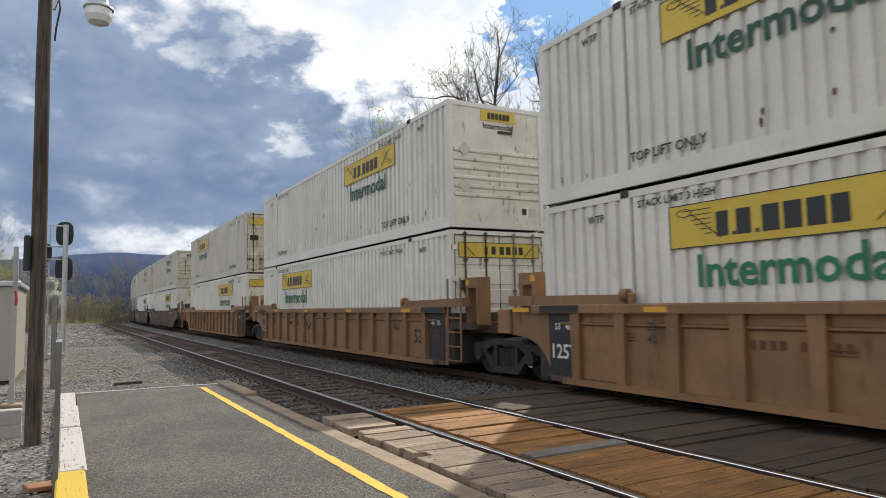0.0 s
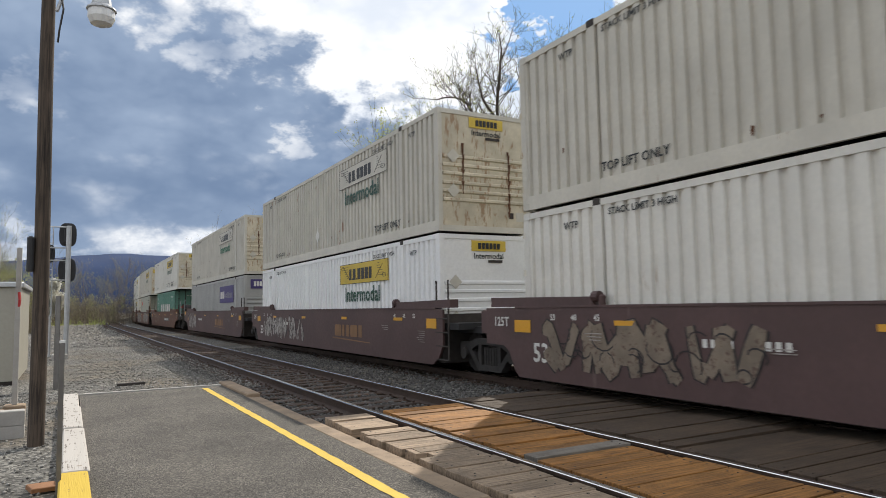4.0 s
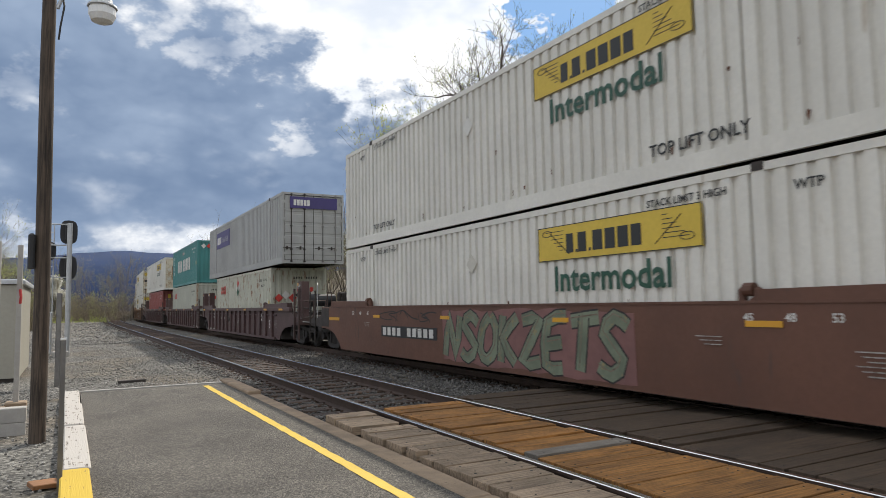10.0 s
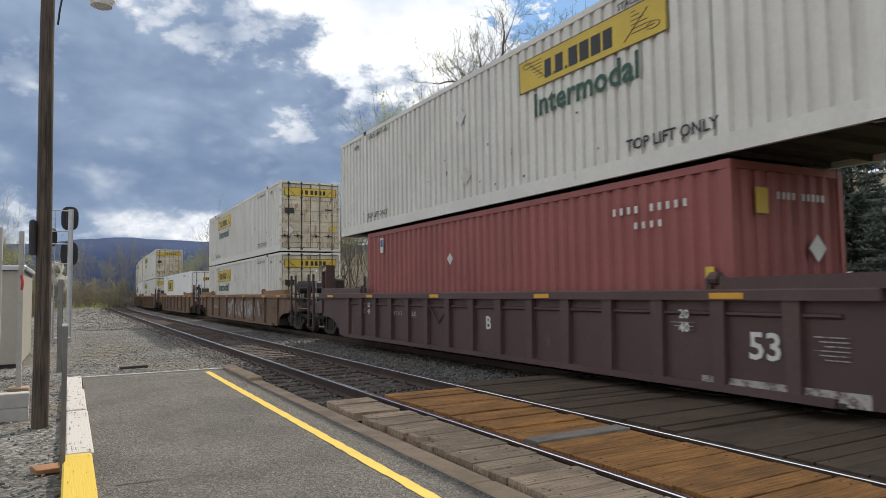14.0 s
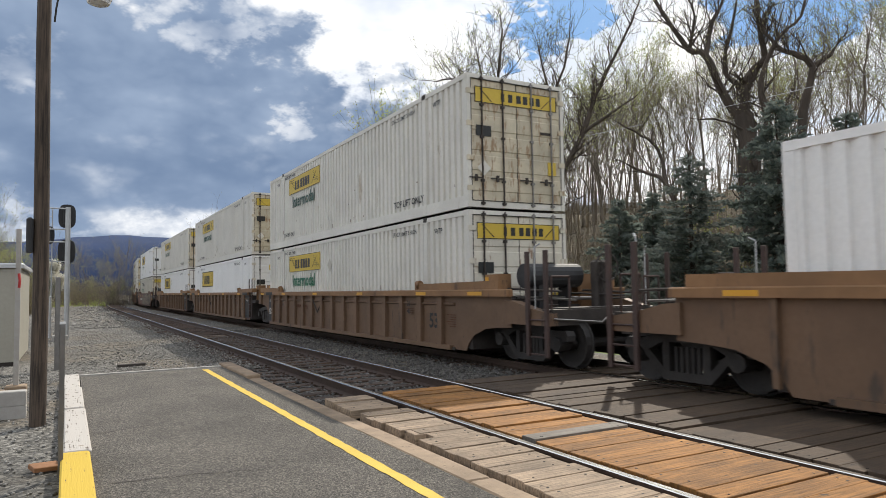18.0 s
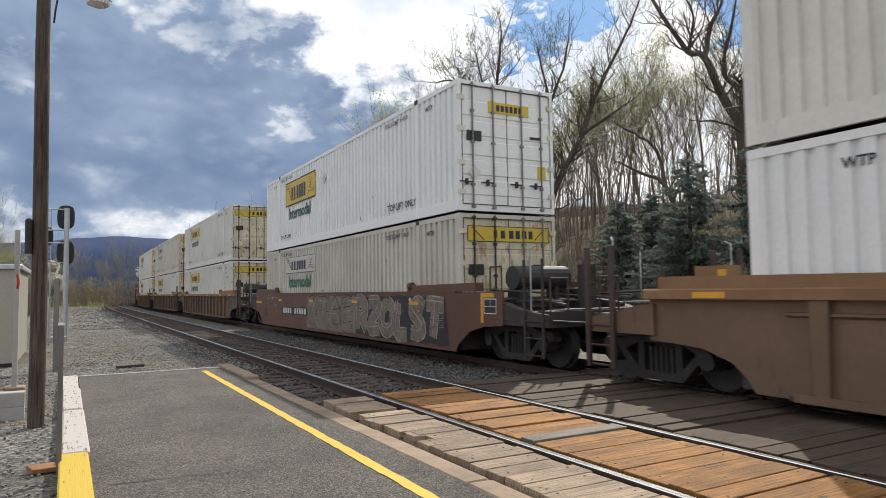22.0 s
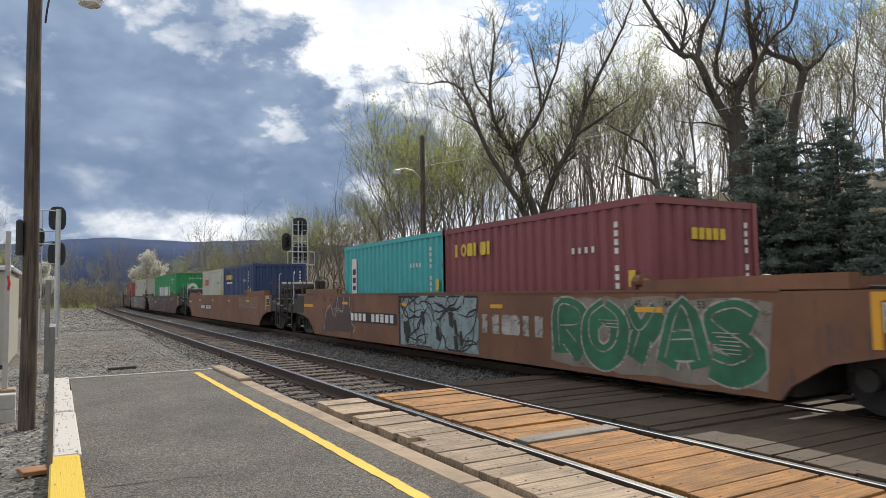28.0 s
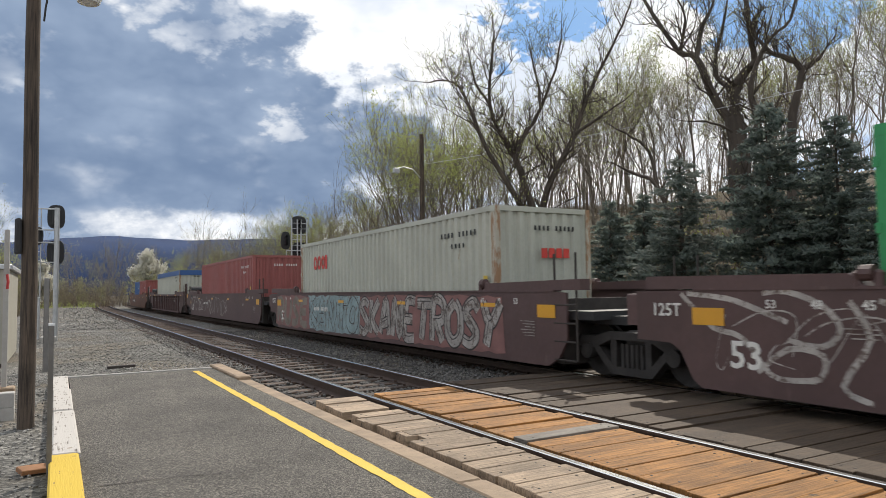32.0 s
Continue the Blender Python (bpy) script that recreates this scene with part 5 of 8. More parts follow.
                ne.box(-0.25 + k * 0.11, -0.25 + k * 0.11 + 0.05, -length / 2 - 0.008, -length / 2 - 0.002, height - 0.48, height - 0.38)
        for k in range(4):
            nb.box(side - 0.006, side - 0.002, -length / 2 + 1.7 - k * 0.16 - 0.06, -length / 2 + 1.7 - k * 0.16, height - 0.78, height - 0.68)
        part("number_bar", nb, ink2, root, "row of number bars", kind="stuff")
        part("number_bar", ne, ink2, root, "", kind="stuff")
        part("warning_plate", Geo().box(side - 0.006, side - 0.002, -length / 2 + 0.28, -length / 2 + 0.42, 1.25, 1.5), M["yellow"], root, "small yellow plate")
    MOVERS.append((root, s, z))
    return root


# ---- well cars ----
def wheel_mesh():
    g = Geo()
    prof = [(0.0, 0.03), (0.10, 0.035), (0.13, 0.0), (0.34, -0.02), (0.39, -0.035), (0.425, -0.06), (0.425, 0.06), (0.46, 0.075), (0.455, 0.10), (0.38, 0.10), (0.32, 0.05), (0.0, 0.06)]
    n = 20
    for i in range(n):
        a, b = 2 * math.pi * i / n, 2 * math.pi * (i + 1) / n
        for (r0, x0), (r1, x1) in zip(prof, prof[1:]):
            g.add([(x0, r0 * math.cos(a), r0 * math.sin(a)), (x1, r1 * math.cos(a), r1 * math.sin(a)), (x1, r1 * math.cos(b), r1 * math.sin(b)), (x0, r0 * math.cos(b), r0 * math.sin(b))], [(0, 1, 2, 3)])
    return g.mesh("wheel", M["truck_steel"], True)


def side_frame_mesh():
    """The cast side of a truck: a bow between two axle boxes with a window for the springs."""
    g = Geo()
    top = [(-1.15, 0.62), (-1.10, 0.70), (-0.75, 0.70), (-0.45, 0.78), (0.45, 0.78), (0.75, 0.70), (1.10, 0.70), (1.15, 0.62)]
    g.slab(top + [(1.15, 0.52), (0.72, 0.52), (0.40, 0.66), (-0.40, 0.66), (-0.72, 0.52), (-1.15, 0.52)], "x", -0.09, 0.09)
    g.slab([(-0.86, 0.56), (-0.70, 0.56), (-0.36, 0.24), (0.36, 0.24), (0.70, 0.56), (0.86, 0.56), (0.42, 0.12), (-0.42, 0.12)], "x", -0.08, 0.08)
    for s in (-1, 1):
        g.slab([(s * 0.30, 0.2), (s * 0.42, 0.2), (s * 0.42, 0.70), (s * 0.30, 0.70)], "x", -0.075, 0.075)
        g.tube((-0.16, s * 0.9, 0.46), (0.1, s * 0.9, 0.46), 0.13, n=10)
    for k in range(5):
        g.tube((-0.02, -0.2 + k * 0.1, 0.24), (-0.02, -0.2 + k * 0.1, 0.60), 0.042, n=6)
    return g.mesh("side_frame", M["truck_steel"])


WHEEL, FRAME = wheel_mesh(), side_frame_mesh()
BOLSTER = Geo().box(-0.95, 0.95, -0.22, 0.22, 0.42, 0.80, 0.03).mesh("truck", M["truck_steel"])
AXLE = Geo().tube((-0.85, 0, 0), (0.85, 0, 0), 0.09, n=8).mesh("axle", M["truck_steel"])


def truck(parent, y):
    t = part("truck", BOLSTER, None, parent, "greasy black two-axle truck", pose(0, y, 0))
    for s in (-1, 1):
        part("side_frame", FRAME, None, t, "", pose(s * 1.0, 0, 0))
        part("axle", AXLE, None, t, "", pose(0, s * 0.9, 0.46))
        for e in (-1, 1):
            part("wheel", WHEEL, None, t, "", pose(e * 0.7525, s * 0.9, 0.46, 0, 0, 0 if e < 0 else 180))


SIDE_X = 1.47       # half the width over the sides of a well
SILL = 1.42


def side_outline(kind, coupled):
    """Half of a well's side, from its middle to its end, as (y, z)."""
    if kind == "ribbed" and coupled:
        return [(0, 0.17), (8.05, 0.17), (8.16, 0.34), (8.37, 0.51), (8.8, 0.66), (9.26, 0.70), (9.72, 0.72), (9.72, 1.30), (8.4, SILL), (0, SILL)]
    if kind == "ribbed":
        return [(0, 0.17), (7.88, 0.17), (7.93, 0.36), (8.06, 0.58), (8.28, 0.76), (8.58, 0.87), (9.05, 0.91), (9.05, 1.34), (8.4, SILL), (0, SILL)]
    if coupled:
        return [(0, 0.17), (8.15, 0.17), (8.28, 0.34), (8.74, 0.62), (9.27, 0.74), (9.95, 0.78), (9.95, 1.44), (8.2, SILL), (0, SILL)]
    return [(0, 0.17), (8.12, 0.17), (8.26, 0.28), (8.44, 0.62), (8.60, 0.72), (9.20, 0.74), (9.20, 1.42), (8.2, SILL), (0, SILL)]


RIB = {}


def ribbon(g, pts, wide, x, fade=0.6):
    """A flat band along a bent line of (y, z) on the plane x."""
    n = len(pts)
    rim = []
    for i, (y, z) in enumerate(pts):
        (a, b), (c, d) = pts[max(i - 1, 0)], pts[min(i + 1, n - 1)]
        u = Vector((c - a, d - b))
        u = Vector((-u.y, u.x)).normalized() if u.length > 1e-6 else Vector((0, 1))
        w = wide * (fade + (1 - fade) * math.sin(math.pi * (i + 0.5) / n))
        rim.append(((x - i * 0.00004, y + u.x * w, z + u.y * w), (x - i * 0.00004, y - u.x * w, z - u.y * w)))
    g.add([p for pair in rim for p in pair], [(2 * i, 2 * i + 1, 2 * i + 3, 2 * i + 2) for i in range(n - 1)])


def curl(pts, fine=5):
    """A smooth line through some points."""
    out = []
    ext = [pts[0]] + list(pts) + [pts[-1]]
    for i in range(1, len(ext) - 2):
        p = [Vector(q) for q in ext[i - 1:i + 3]]
        for k in range(fine):
            u = k / fine
            q = 0.5 * (2 * p[1] + (p[2] - p[0]) * u + (2 * p[0] - 5 * p[1] + 4 * p[2] - p[3]) * u * u + (3 * p[1] - p[0] - 3 * p[2] + p[3]) * u ** 3)
            out.append((q.x, q.y))
    return out + [tuple(pts[-1])]


def graffiti(parent, y_far, length, z0, z1, seed, fill, line, x, letters=5, ground=False):
    """Sprayed shapes: swollen bent strokes with outlines, loops and loose lines."""
    r = random.Random(seed)
    step = length / letters
    h = z1 - z0
    back, front, thin = Geo(), Geo(), Geo()
    for i in range(letters):
        c = y_far - (i + 0.5) * step
        for k in range(r.randint(3, 4)):
            u0, w0 = r.uniform(-0.5, 0.5), r.choice((-0.40, 0.40))
            pts = [(c + u0 * step, (z0 + z1) / 2 + w0 * h)]
            for j in range(r.randint(1, 3)):
                u0 = max(-0.62, min(0.62, u0 + r.uniform(-0.5, 0.5)))
                w0 = -w0 * r.uniform(0.5, 1.0) if r.random() < 0.7 else w0 * r.uniform(0.2, 0.9)
                pts.append((c + u0 * step, (z0 + z1) / 2 + max(-0.42, min(0.42, w0)) * h))
            wide = min(step, h) * r.uniform(0.10, 0.17)
            path = curl(pts)
            ribbon(back, path, wide + 0.028, x - 0.003 - 0.0012 * k, 0.75)
            ribbon(front, path, wide, x - 0.0085 - 0.0012 * k, 0.6)
        for k in range(3):
            a0, rr = r.uniform(0, 6.28), r.uniform(0.08, 0.22)
            cy, cz = c + r.uniform(-0.5, 0.5) * step, r.uniform(z0 + 0.25 * h, z0 + 0.75 * h)
            ribbon(thin, [(cy + rr * math.cos(a0 + j * 0.5) * (1 + j * 0.06), cz + rr * math.sin(a0 + j * 0.5)) for j in range(r.randint(5, 10))], 0.012, x - 0.0125, 0.8)
    if ground:
        wave = Geo()
        n = int(length * 5)
        ribbon(wave, [(y_far - length * i / n, (z0 + z1) / 2 + 0.03 * h * math.sin(i * 1.3) + r.uniform(-0.02, 0.02) * h) for i in range(n + 1)], h * 0.44, x - 0.0015, 0.93)
        part("graffiti", wave, M[fill], parent, "pale sprayed ground behind the strokes", kind="stuff")
    part("graffiti", back, M[line], parent, "sprayed outlines on the side", kind="stuff")
    part("graffiti", front, M[fill], parent, "swollen sprayed strokes on the side", kind="stuff")
    part("graffiti", thin, M[line], parent, "loose sprayed lines", kind="stuff")


# strokes of capital letters in a unit square, under coded keys a to n: across, and up
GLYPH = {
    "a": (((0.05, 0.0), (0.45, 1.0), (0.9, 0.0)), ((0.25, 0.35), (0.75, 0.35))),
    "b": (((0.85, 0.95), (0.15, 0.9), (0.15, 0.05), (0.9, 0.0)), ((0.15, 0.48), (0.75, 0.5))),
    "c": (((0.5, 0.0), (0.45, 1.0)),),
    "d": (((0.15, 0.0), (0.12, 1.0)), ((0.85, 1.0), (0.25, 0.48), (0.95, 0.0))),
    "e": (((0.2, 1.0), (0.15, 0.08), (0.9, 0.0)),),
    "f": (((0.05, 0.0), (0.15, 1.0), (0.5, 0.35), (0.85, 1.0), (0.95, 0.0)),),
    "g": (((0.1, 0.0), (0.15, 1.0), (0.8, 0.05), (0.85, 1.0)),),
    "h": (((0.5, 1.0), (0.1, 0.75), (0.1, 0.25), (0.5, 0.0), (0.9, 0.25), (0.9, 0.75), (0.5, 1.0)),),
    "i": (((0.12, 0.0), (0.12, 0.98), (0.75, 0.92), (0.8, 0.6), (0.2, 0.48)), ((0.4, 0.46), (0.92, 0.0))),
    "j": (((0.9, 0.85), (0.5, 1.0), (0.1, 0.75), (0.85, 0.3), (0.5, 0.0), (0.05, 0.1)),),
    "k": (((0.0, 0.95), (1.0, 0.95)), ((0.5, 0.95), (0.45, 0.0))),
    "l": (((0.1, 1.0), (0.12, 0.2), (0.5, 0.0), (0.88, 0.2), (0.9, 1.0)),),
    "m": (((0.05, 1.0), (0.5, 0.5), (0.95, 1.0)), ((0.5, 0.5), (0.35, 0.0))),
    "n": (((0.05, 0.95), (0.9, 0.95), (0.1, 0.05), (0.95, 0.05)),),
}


def piece(parent, y_far, length, z0, z1, letter_keys, fill, line, x, seed=0, wide=0.24, lean=0.10, ground="", round_off=False, trim=""):
    """A sprayed piece of swollen letters with dark outlines, laid one over another; most letter runs are invented."""
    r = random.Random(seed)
    step, h = length / len(letter_keys), z1 - z0
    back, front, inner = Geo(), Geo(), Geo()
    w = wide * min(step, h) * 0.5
    for i, ch in enumerate(letter_keys):
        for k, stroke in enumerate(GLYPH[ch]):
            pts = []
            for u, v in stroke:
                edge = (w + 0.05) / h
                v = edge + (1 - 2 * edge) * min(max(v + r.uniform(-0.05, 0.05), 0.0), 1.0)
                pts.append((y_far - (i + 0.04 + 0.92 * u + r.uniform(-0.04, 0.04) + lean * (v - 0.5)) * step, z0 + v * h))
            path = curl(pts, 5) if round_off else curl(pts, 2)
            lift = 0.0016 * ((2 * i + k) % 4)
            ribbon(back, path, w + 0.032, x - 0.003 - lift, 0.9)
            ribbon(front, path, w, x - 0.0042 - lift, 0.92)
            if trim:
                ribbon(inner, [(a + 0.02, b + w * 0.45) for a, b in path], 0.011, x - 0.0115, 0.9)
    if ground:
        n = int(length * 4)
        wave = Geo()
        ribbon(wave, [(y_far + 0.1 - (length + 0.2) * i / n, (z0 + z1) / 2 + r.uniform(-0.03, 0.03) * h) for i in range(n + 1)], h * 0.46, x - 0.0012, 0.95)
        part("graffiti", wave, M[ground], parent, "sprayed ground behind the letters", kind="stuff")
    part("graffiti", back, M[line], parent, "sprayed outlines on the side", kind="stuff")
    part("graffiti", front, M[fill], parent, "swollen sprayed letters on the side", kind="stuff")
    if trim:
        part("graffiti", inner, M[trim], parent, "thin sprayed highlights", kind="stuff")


def outline(parent, x, col, lines, wide=0.02):
    """Sprayed outlines, each a bent line of (along, up)."""
    g = Geo()
    for k, pts in enumerate(lines):
        ribbon(g, curl(pts, 3), wide, x - 0.003 - 0.0003 * k, 0.85)
    part("graffiti", g, M[col], parent, "chalky sprayed outlines", kind="stuff")


def tag_line(parent, y_far, length, z0, z1, seed, col, x, wide=0.016):
    """A thin sprayed scrawl of loops and swings."""
    r = random.Random(seed)
    g = Geo()
    zc, h = (z0 + z1) / 2, (z1 - z0) / 2
    y = y_far
    while y > y_far - length:
        n = r.randint(4, 8)
        pts = []
        for j in range(n):
            pts.append((y + 0.4 * math.cos(j * 1.5 + y * 7) + r.uniform(-0.2, 0.2), zc + h * (0.75 * math.sin(j * 1.5 + y * 7) + r.uniform(-0.35, 0.35))))
            y -= r.uniform(0.0, 0.16)
        ribbon(g, curl(pts, 4), wide * r.uniform(0.6, 1.1), x - 0.004 - 0.0006 * r.random(), 0.7)
        y -= r.uniform(-0.1, 0.3)
    part("graffiti", g, M[col], parent, "thin sprayed scrawl", kind="stuff")


def box_stands(car, coat, height, near_shift=0.0, far_shift=0.0):
    """Open-sided stands that hold the box connectors at the joints and on the end platforms."""
    for e, shift in ((-1, near_shift), (1, far_shift)):
        for xx in (-1.05, 1.05):
            z1, a, b = height, e * 8.55 + shift, e * 9.05 + shift
            t = e * 0.10
            g = Geo().slab([(a, 1.05), (a, z1), (b, z1), (b, 1.05), (b - t, 1.05), (b - t, z1 - 0.22), (a + t, z1 - 0.22), (a + t, 1.05)], "x", xx - 0.15, xx + 0.15)
            part("box_stand", g, M[coat], car, "open steel stand for box connectors")
            if coat == "maroon" and xx < 0:
                part("lettering", words("IBC", M["white_ink"], 0.13), None, car, "", pose(xx - 0.156, (a + b) / 2, z1 - 0.15))
            part("stand_reflector", Geo().box(xx - 0.155, xx - 0.151, *sorted((a, a + e * 0.13)), z1 - 0.16, z1 - 0.05), M["reflector"], car)


def well_car(s, kind, coat, near="coupler", far="coupler", number=True, truck_far=True, label="", black_end=False, beam=None, number_at=4.96, sparse=False, group="well cars of the train"):
    """One well of a double-stack car, its middle s metres along the train. near, far: coupler or joint."""
    root = thing("well_car", label, "railway wagon", group)
    mat = M[coat]
    half = side_outline(kind, far == "coupler")
    # at a joint the side that shares the next car's truck stops short, upright
    short = near == "joint"
    if short:
        blunt = [(8.05, 0.17), (8.05, 1.34), (7.9, SILL)] if kind == "ribbed" else [(8.0, 0.17), (8.3, 0.34), (8.5, 0.63), (8.5, 1.40), (8.2, SILL)]
    else:
        blunt = [p for p in side_outline(kind, True) if p[0] > 0]
    ring = half + [(-y, z) for y, z in reversed(blunt)]
    for sgn in (-1, 1):
        x0, x1 = sorted((sgn * (SIDE_X - (0.11 if kind == "ribbed" else 0.05)), sgn * (SIDE_X - (0.09 if kind == "ribbed" else 0.0))))
        side = part("side_plate", Geo().slab(ring, "x", x0, x1), mat, root, "ribbed steel well side" if kind == "ribbed" else "smooth steel well side")
        if kind == "ribbed":
            a = sgn * SIDE_X
            part("top_chord", Geo().box(*sorted((a + sgn * 0.03, a - sgn * 0.13)), -8.05 if short else -9.75, 9.75 if far == "coupler" else 8.3, SILL - 0.11, SILL + 0.03, 0.02), M[beam or coat], side)
            part("bottom_chord", Geo().box(*sorted((a + sgn * 0.004, a - sgn * 0.1)), -7.5, 7.5, 0.155, 0.25), mat, side)
            if not sparse:
                part("ledge", Geo().slab([(a - sgn * 0.092, 1.10), (a - sgn * 0.045, 1.13), (a - sgn * 0.045, 1.16), (a - sgn * 0.092, 1.17)], "y", -7.6, 7.6), mat, side, "pressed ledge below the top beam")
            if coat not in RIB:
                RIB[coat] = Geo().slab([(-0.11, SILL - 0.11), (0.11, SILL - 0.11), (0.085, 0.25), (-0.085, 0.25)], "x", -0.02, 0.085).mesh("rib", mat)
            for yy in [-8.2 + k * 2.05 for k in range(9)] if sparse else [-7.04 + k * 1.015 for k in range(15)]:
                if not sparse or abs(abs(yy) - 6.15) < 0.1:
                    part("rib", RIB[coat], None, side, "", pose(sgn * (SIDE_X - 0.02), yy, 0, 0, 0, 0 if sgn < 0 else 180))
                else:
                    part("rib", Geo().slab([(yy - 0.05, SILL - 0.11), (yy + 0.05, SILL - 0.11), (yy + 0.04, 0.25), (yy - 0.04, 0.25)], "x", *sorted((sgn * (SIDE_X - 0.092), sgn * (SIDE_X - 0.01)))), mat, side)
        else:
            part("top_lip", Geo().box(*sorted((sgn * (SIDE_X + 0.018), sgn * (SIDE_X - 0.16))), -8.2, 8.2, SILL, SILL + 0.035), mat, side)
        for e in (-1, 1):
            # raised hood over each end of the side
            tip = e * (8.86 if short and e < 0 else 9.0 if kind == "smooth" or (e > 0 and far == "joint") else 9.45)
            part("end_hood", Geo().slab([(e * 6.0, SILL + 0.02), (e * 6.2, SILL + 0.17), (tip, SILL + 0.20), (tip, SILL + 0.02)], "x", *sorted((sgn * (SIDE_X + 0.01), sgn * (SIDE_X - 0.20)))), M[beam or coat], root)
            part("roller", Geo().box(*sorted((sgn * (SIDE_X + 0.02), sgn * (SIDE_X - 0.1))), *sorted((e * 5.86, e * 5.95)), SILL, SILL + 0.20, 0.03).box(*sorted((sgn * (SIDE_X + 0.02), sgn * (SIDE_X - 0.1))), *sorted((e * 6.08, e * 6.17)), SILL, SILL + 0.20, 0.03).tube((sgn * (SIDE_X - 0.03), e * 5.95, SILL + 0.17), (sgn * (SIDE_X - 0.03), e * 6.08, SILL + 0.17), 0.085, n=10), M[beam or coat], root, "roller guide with a steel drum")
    part("well_floor", Geo().box(-SIDE_X + 0.06, SIDE_X - 0.06, -7.6, 7.6, 0.15, 0.21).box(-SIDE_X + 0.13, SIDE_X - 0.13, 8.14, 8.26, 0.21, 1.3).box(-SIDE_X + 0.13, SIDE_X - 0.13, -8.26, -8.14, 0.21, 1.3), M["grime"], root)
    # added dark plates stand in for the shade inside the well ends
    for e in (-1, 1):
        for sgn in (-1, 1):
            part("inner_plate", Geo().box(*sorted((sgn * (SIDE_X - 0.14), sgn * (SIDE_X - 0.155))), *sorted((e * 7.3, e * 8.14)), 0.22, 1.3), M["grime"], root)
    for e, how in ((-1, near), (1, far)):
        reach = (10.95 if kind == "ribbed" else 11.3) if how == "coupler" else 9.35
        dk = Geo().box(-0.95 if how == "joint" else -1.24, 0.95 if how == "joint" else 1.24, *sorted((e * 8.0, e * reach)), 0.88, 1.02, 0.0)
        dk.box(-SIDE_X + 0.12, SIDE_X - 0.12, *sorted((e * 8.0, e * 9.0)), 0.96, 1.10)
        if how == "coupler":
            dk.box(-1.35, 1.35, *sorted((e * (reach - 0.4), e * reach)), 0.80, 1.08)
        # black on smooth cars, a lighter dark steel on ribbed ones
        part("end_platform", dk, M["black"] if kind == "smooth" else M["grime"] if coat == "dull_tan" else M["deck"], root, "dark steel end platform")
        low = 0.80
        for sgn in (-1, 1):
            if how == "coupler":
                part("side_sill", Geo().slab([(e * 9.6, low), (e * 9.6, 1.24), (e * 9.9, 1.22), (e * 10.4, 1.10), (e * reach, 1.02), (e * reach, low)], "x", *sorted((sgn * 1.25, sgn * 1.44))), mat if kind == "ribbed" else M["grime"], root, "steel sill beside the end platform")
            if how == "coupler" or (e < 0):
                yl = e * (reach - (0.30 if kind == "ribbed" else 0.38) if how == "coupler" else 8.45)
                tall = how == "coupler"
                lad = Geo()
                for dy in (-0.27, 0.27):
                    if tall:
                        wd = 0.045 if kind == "ribbed" else 0.026
                        lad.box(*sorted((sgn * 1.44, sgn * (1.44 + wd * 1.4))), yl + dy - wd, yl + dy + wd, 0.26, 2.12 if kind == "ribbed" else 2.0, 0.008)
                    else:
                        lad.tube((sgn * 1.44, yl + dy, 0.30), (sgn * 1.44, yl + dy, 2.05), 0.022, n=6)
                for k in range(3 if tall else 5):
                    lad.tube((sgn * 1.46, yl - 0.27, 0.30 + k * 0.30), (sgn * 1.46, yl + 0.27, 0.30 + k * 0.30), 0.017, n=6)
                part("ladder", lad, mat if coat == "tan" else M["deck"] if kind == "ribbed" else M["grime"], root, "tall steel corner posts with ladder rungs" if tall else "steel ladder with rungs")
                if tall:
                    part("handrail", Geo().line([(sgn * 1.36, yl - 0.2 * e, 1.08), (sgn * 1.36, yl - 0.2 * e, 2.2), (sgn * 1.30, yl - 0.1 * e, 2.26)], 0.014), M["galv"], root, "thin pale handrail")
        if how == "coupler":
            lie = [((-1.2, e * (9.2 + k * 0.42), 1.24 + 0.05 * (k % 2)), (1.2, e * (9.2 + k * 0.42), 1.24)) for k in range(3)]
            lie += [((px, e * 9.0, pz), (px, e * 10.85, pz - 0.06)) for px, pz in ((-1.1, 1.46), (-0.75, 1.30), (0.4, 1.36), (0.95, 1.40))]
            for k, (p, q) in enumerate(lie):
                part("air_pipe", Geo().tube(p, q, 0.022, n=6), M["pipe" if k in (1, 4) else "grime"], root, "steel brake pipe")
            part("coupler", Geo().box(-0.14, 0.14, *sorted((e * 10.9, e * 11.6)), 0.72, 0.98, 0.03).box(-0.2, 0.2, *sorted((e * 11.35, e * 11.62)), 0.64, 1.0, 0.03), M["grime"], root)
            part("uncoupling_lever", Geo().line([(-1.35, e * (reach + 0.03), 0.92), (-0.3, e * (reach + 0.06), 0.84), (-0.1, e * (reach + 0.12), 1.02)], 0.016), M["pipe"], root, "thin bright uncoupling lever")
            part("step_grating", Geo().box(-1.0, 1.0, *sorted((e * (reach - 0.55), e * (reach - 0.05))), 1.085, 1.105), M["grime"], root)
            part("brake_hose", Geo().line([(0.4, e * 10.9, 0.7), (0.42, e * 11.2, 0.42), (0.3, e * 11.55, 0.38)], 0.03), M["black"], root)
            for sgn in (-1, 1):
                part("grab_iron", Geo().line([(sgn * 1.3, e * (reach - 0.1), 1.05), (sgn * 1.3, e * (reach - 0.1), 1.66), (sgn * 0.9, e * (reach - 0.1), 1.66), (sgn * 0.9, e * (reach - 0.1), 1.05)], 0.02), M["deck"], root)
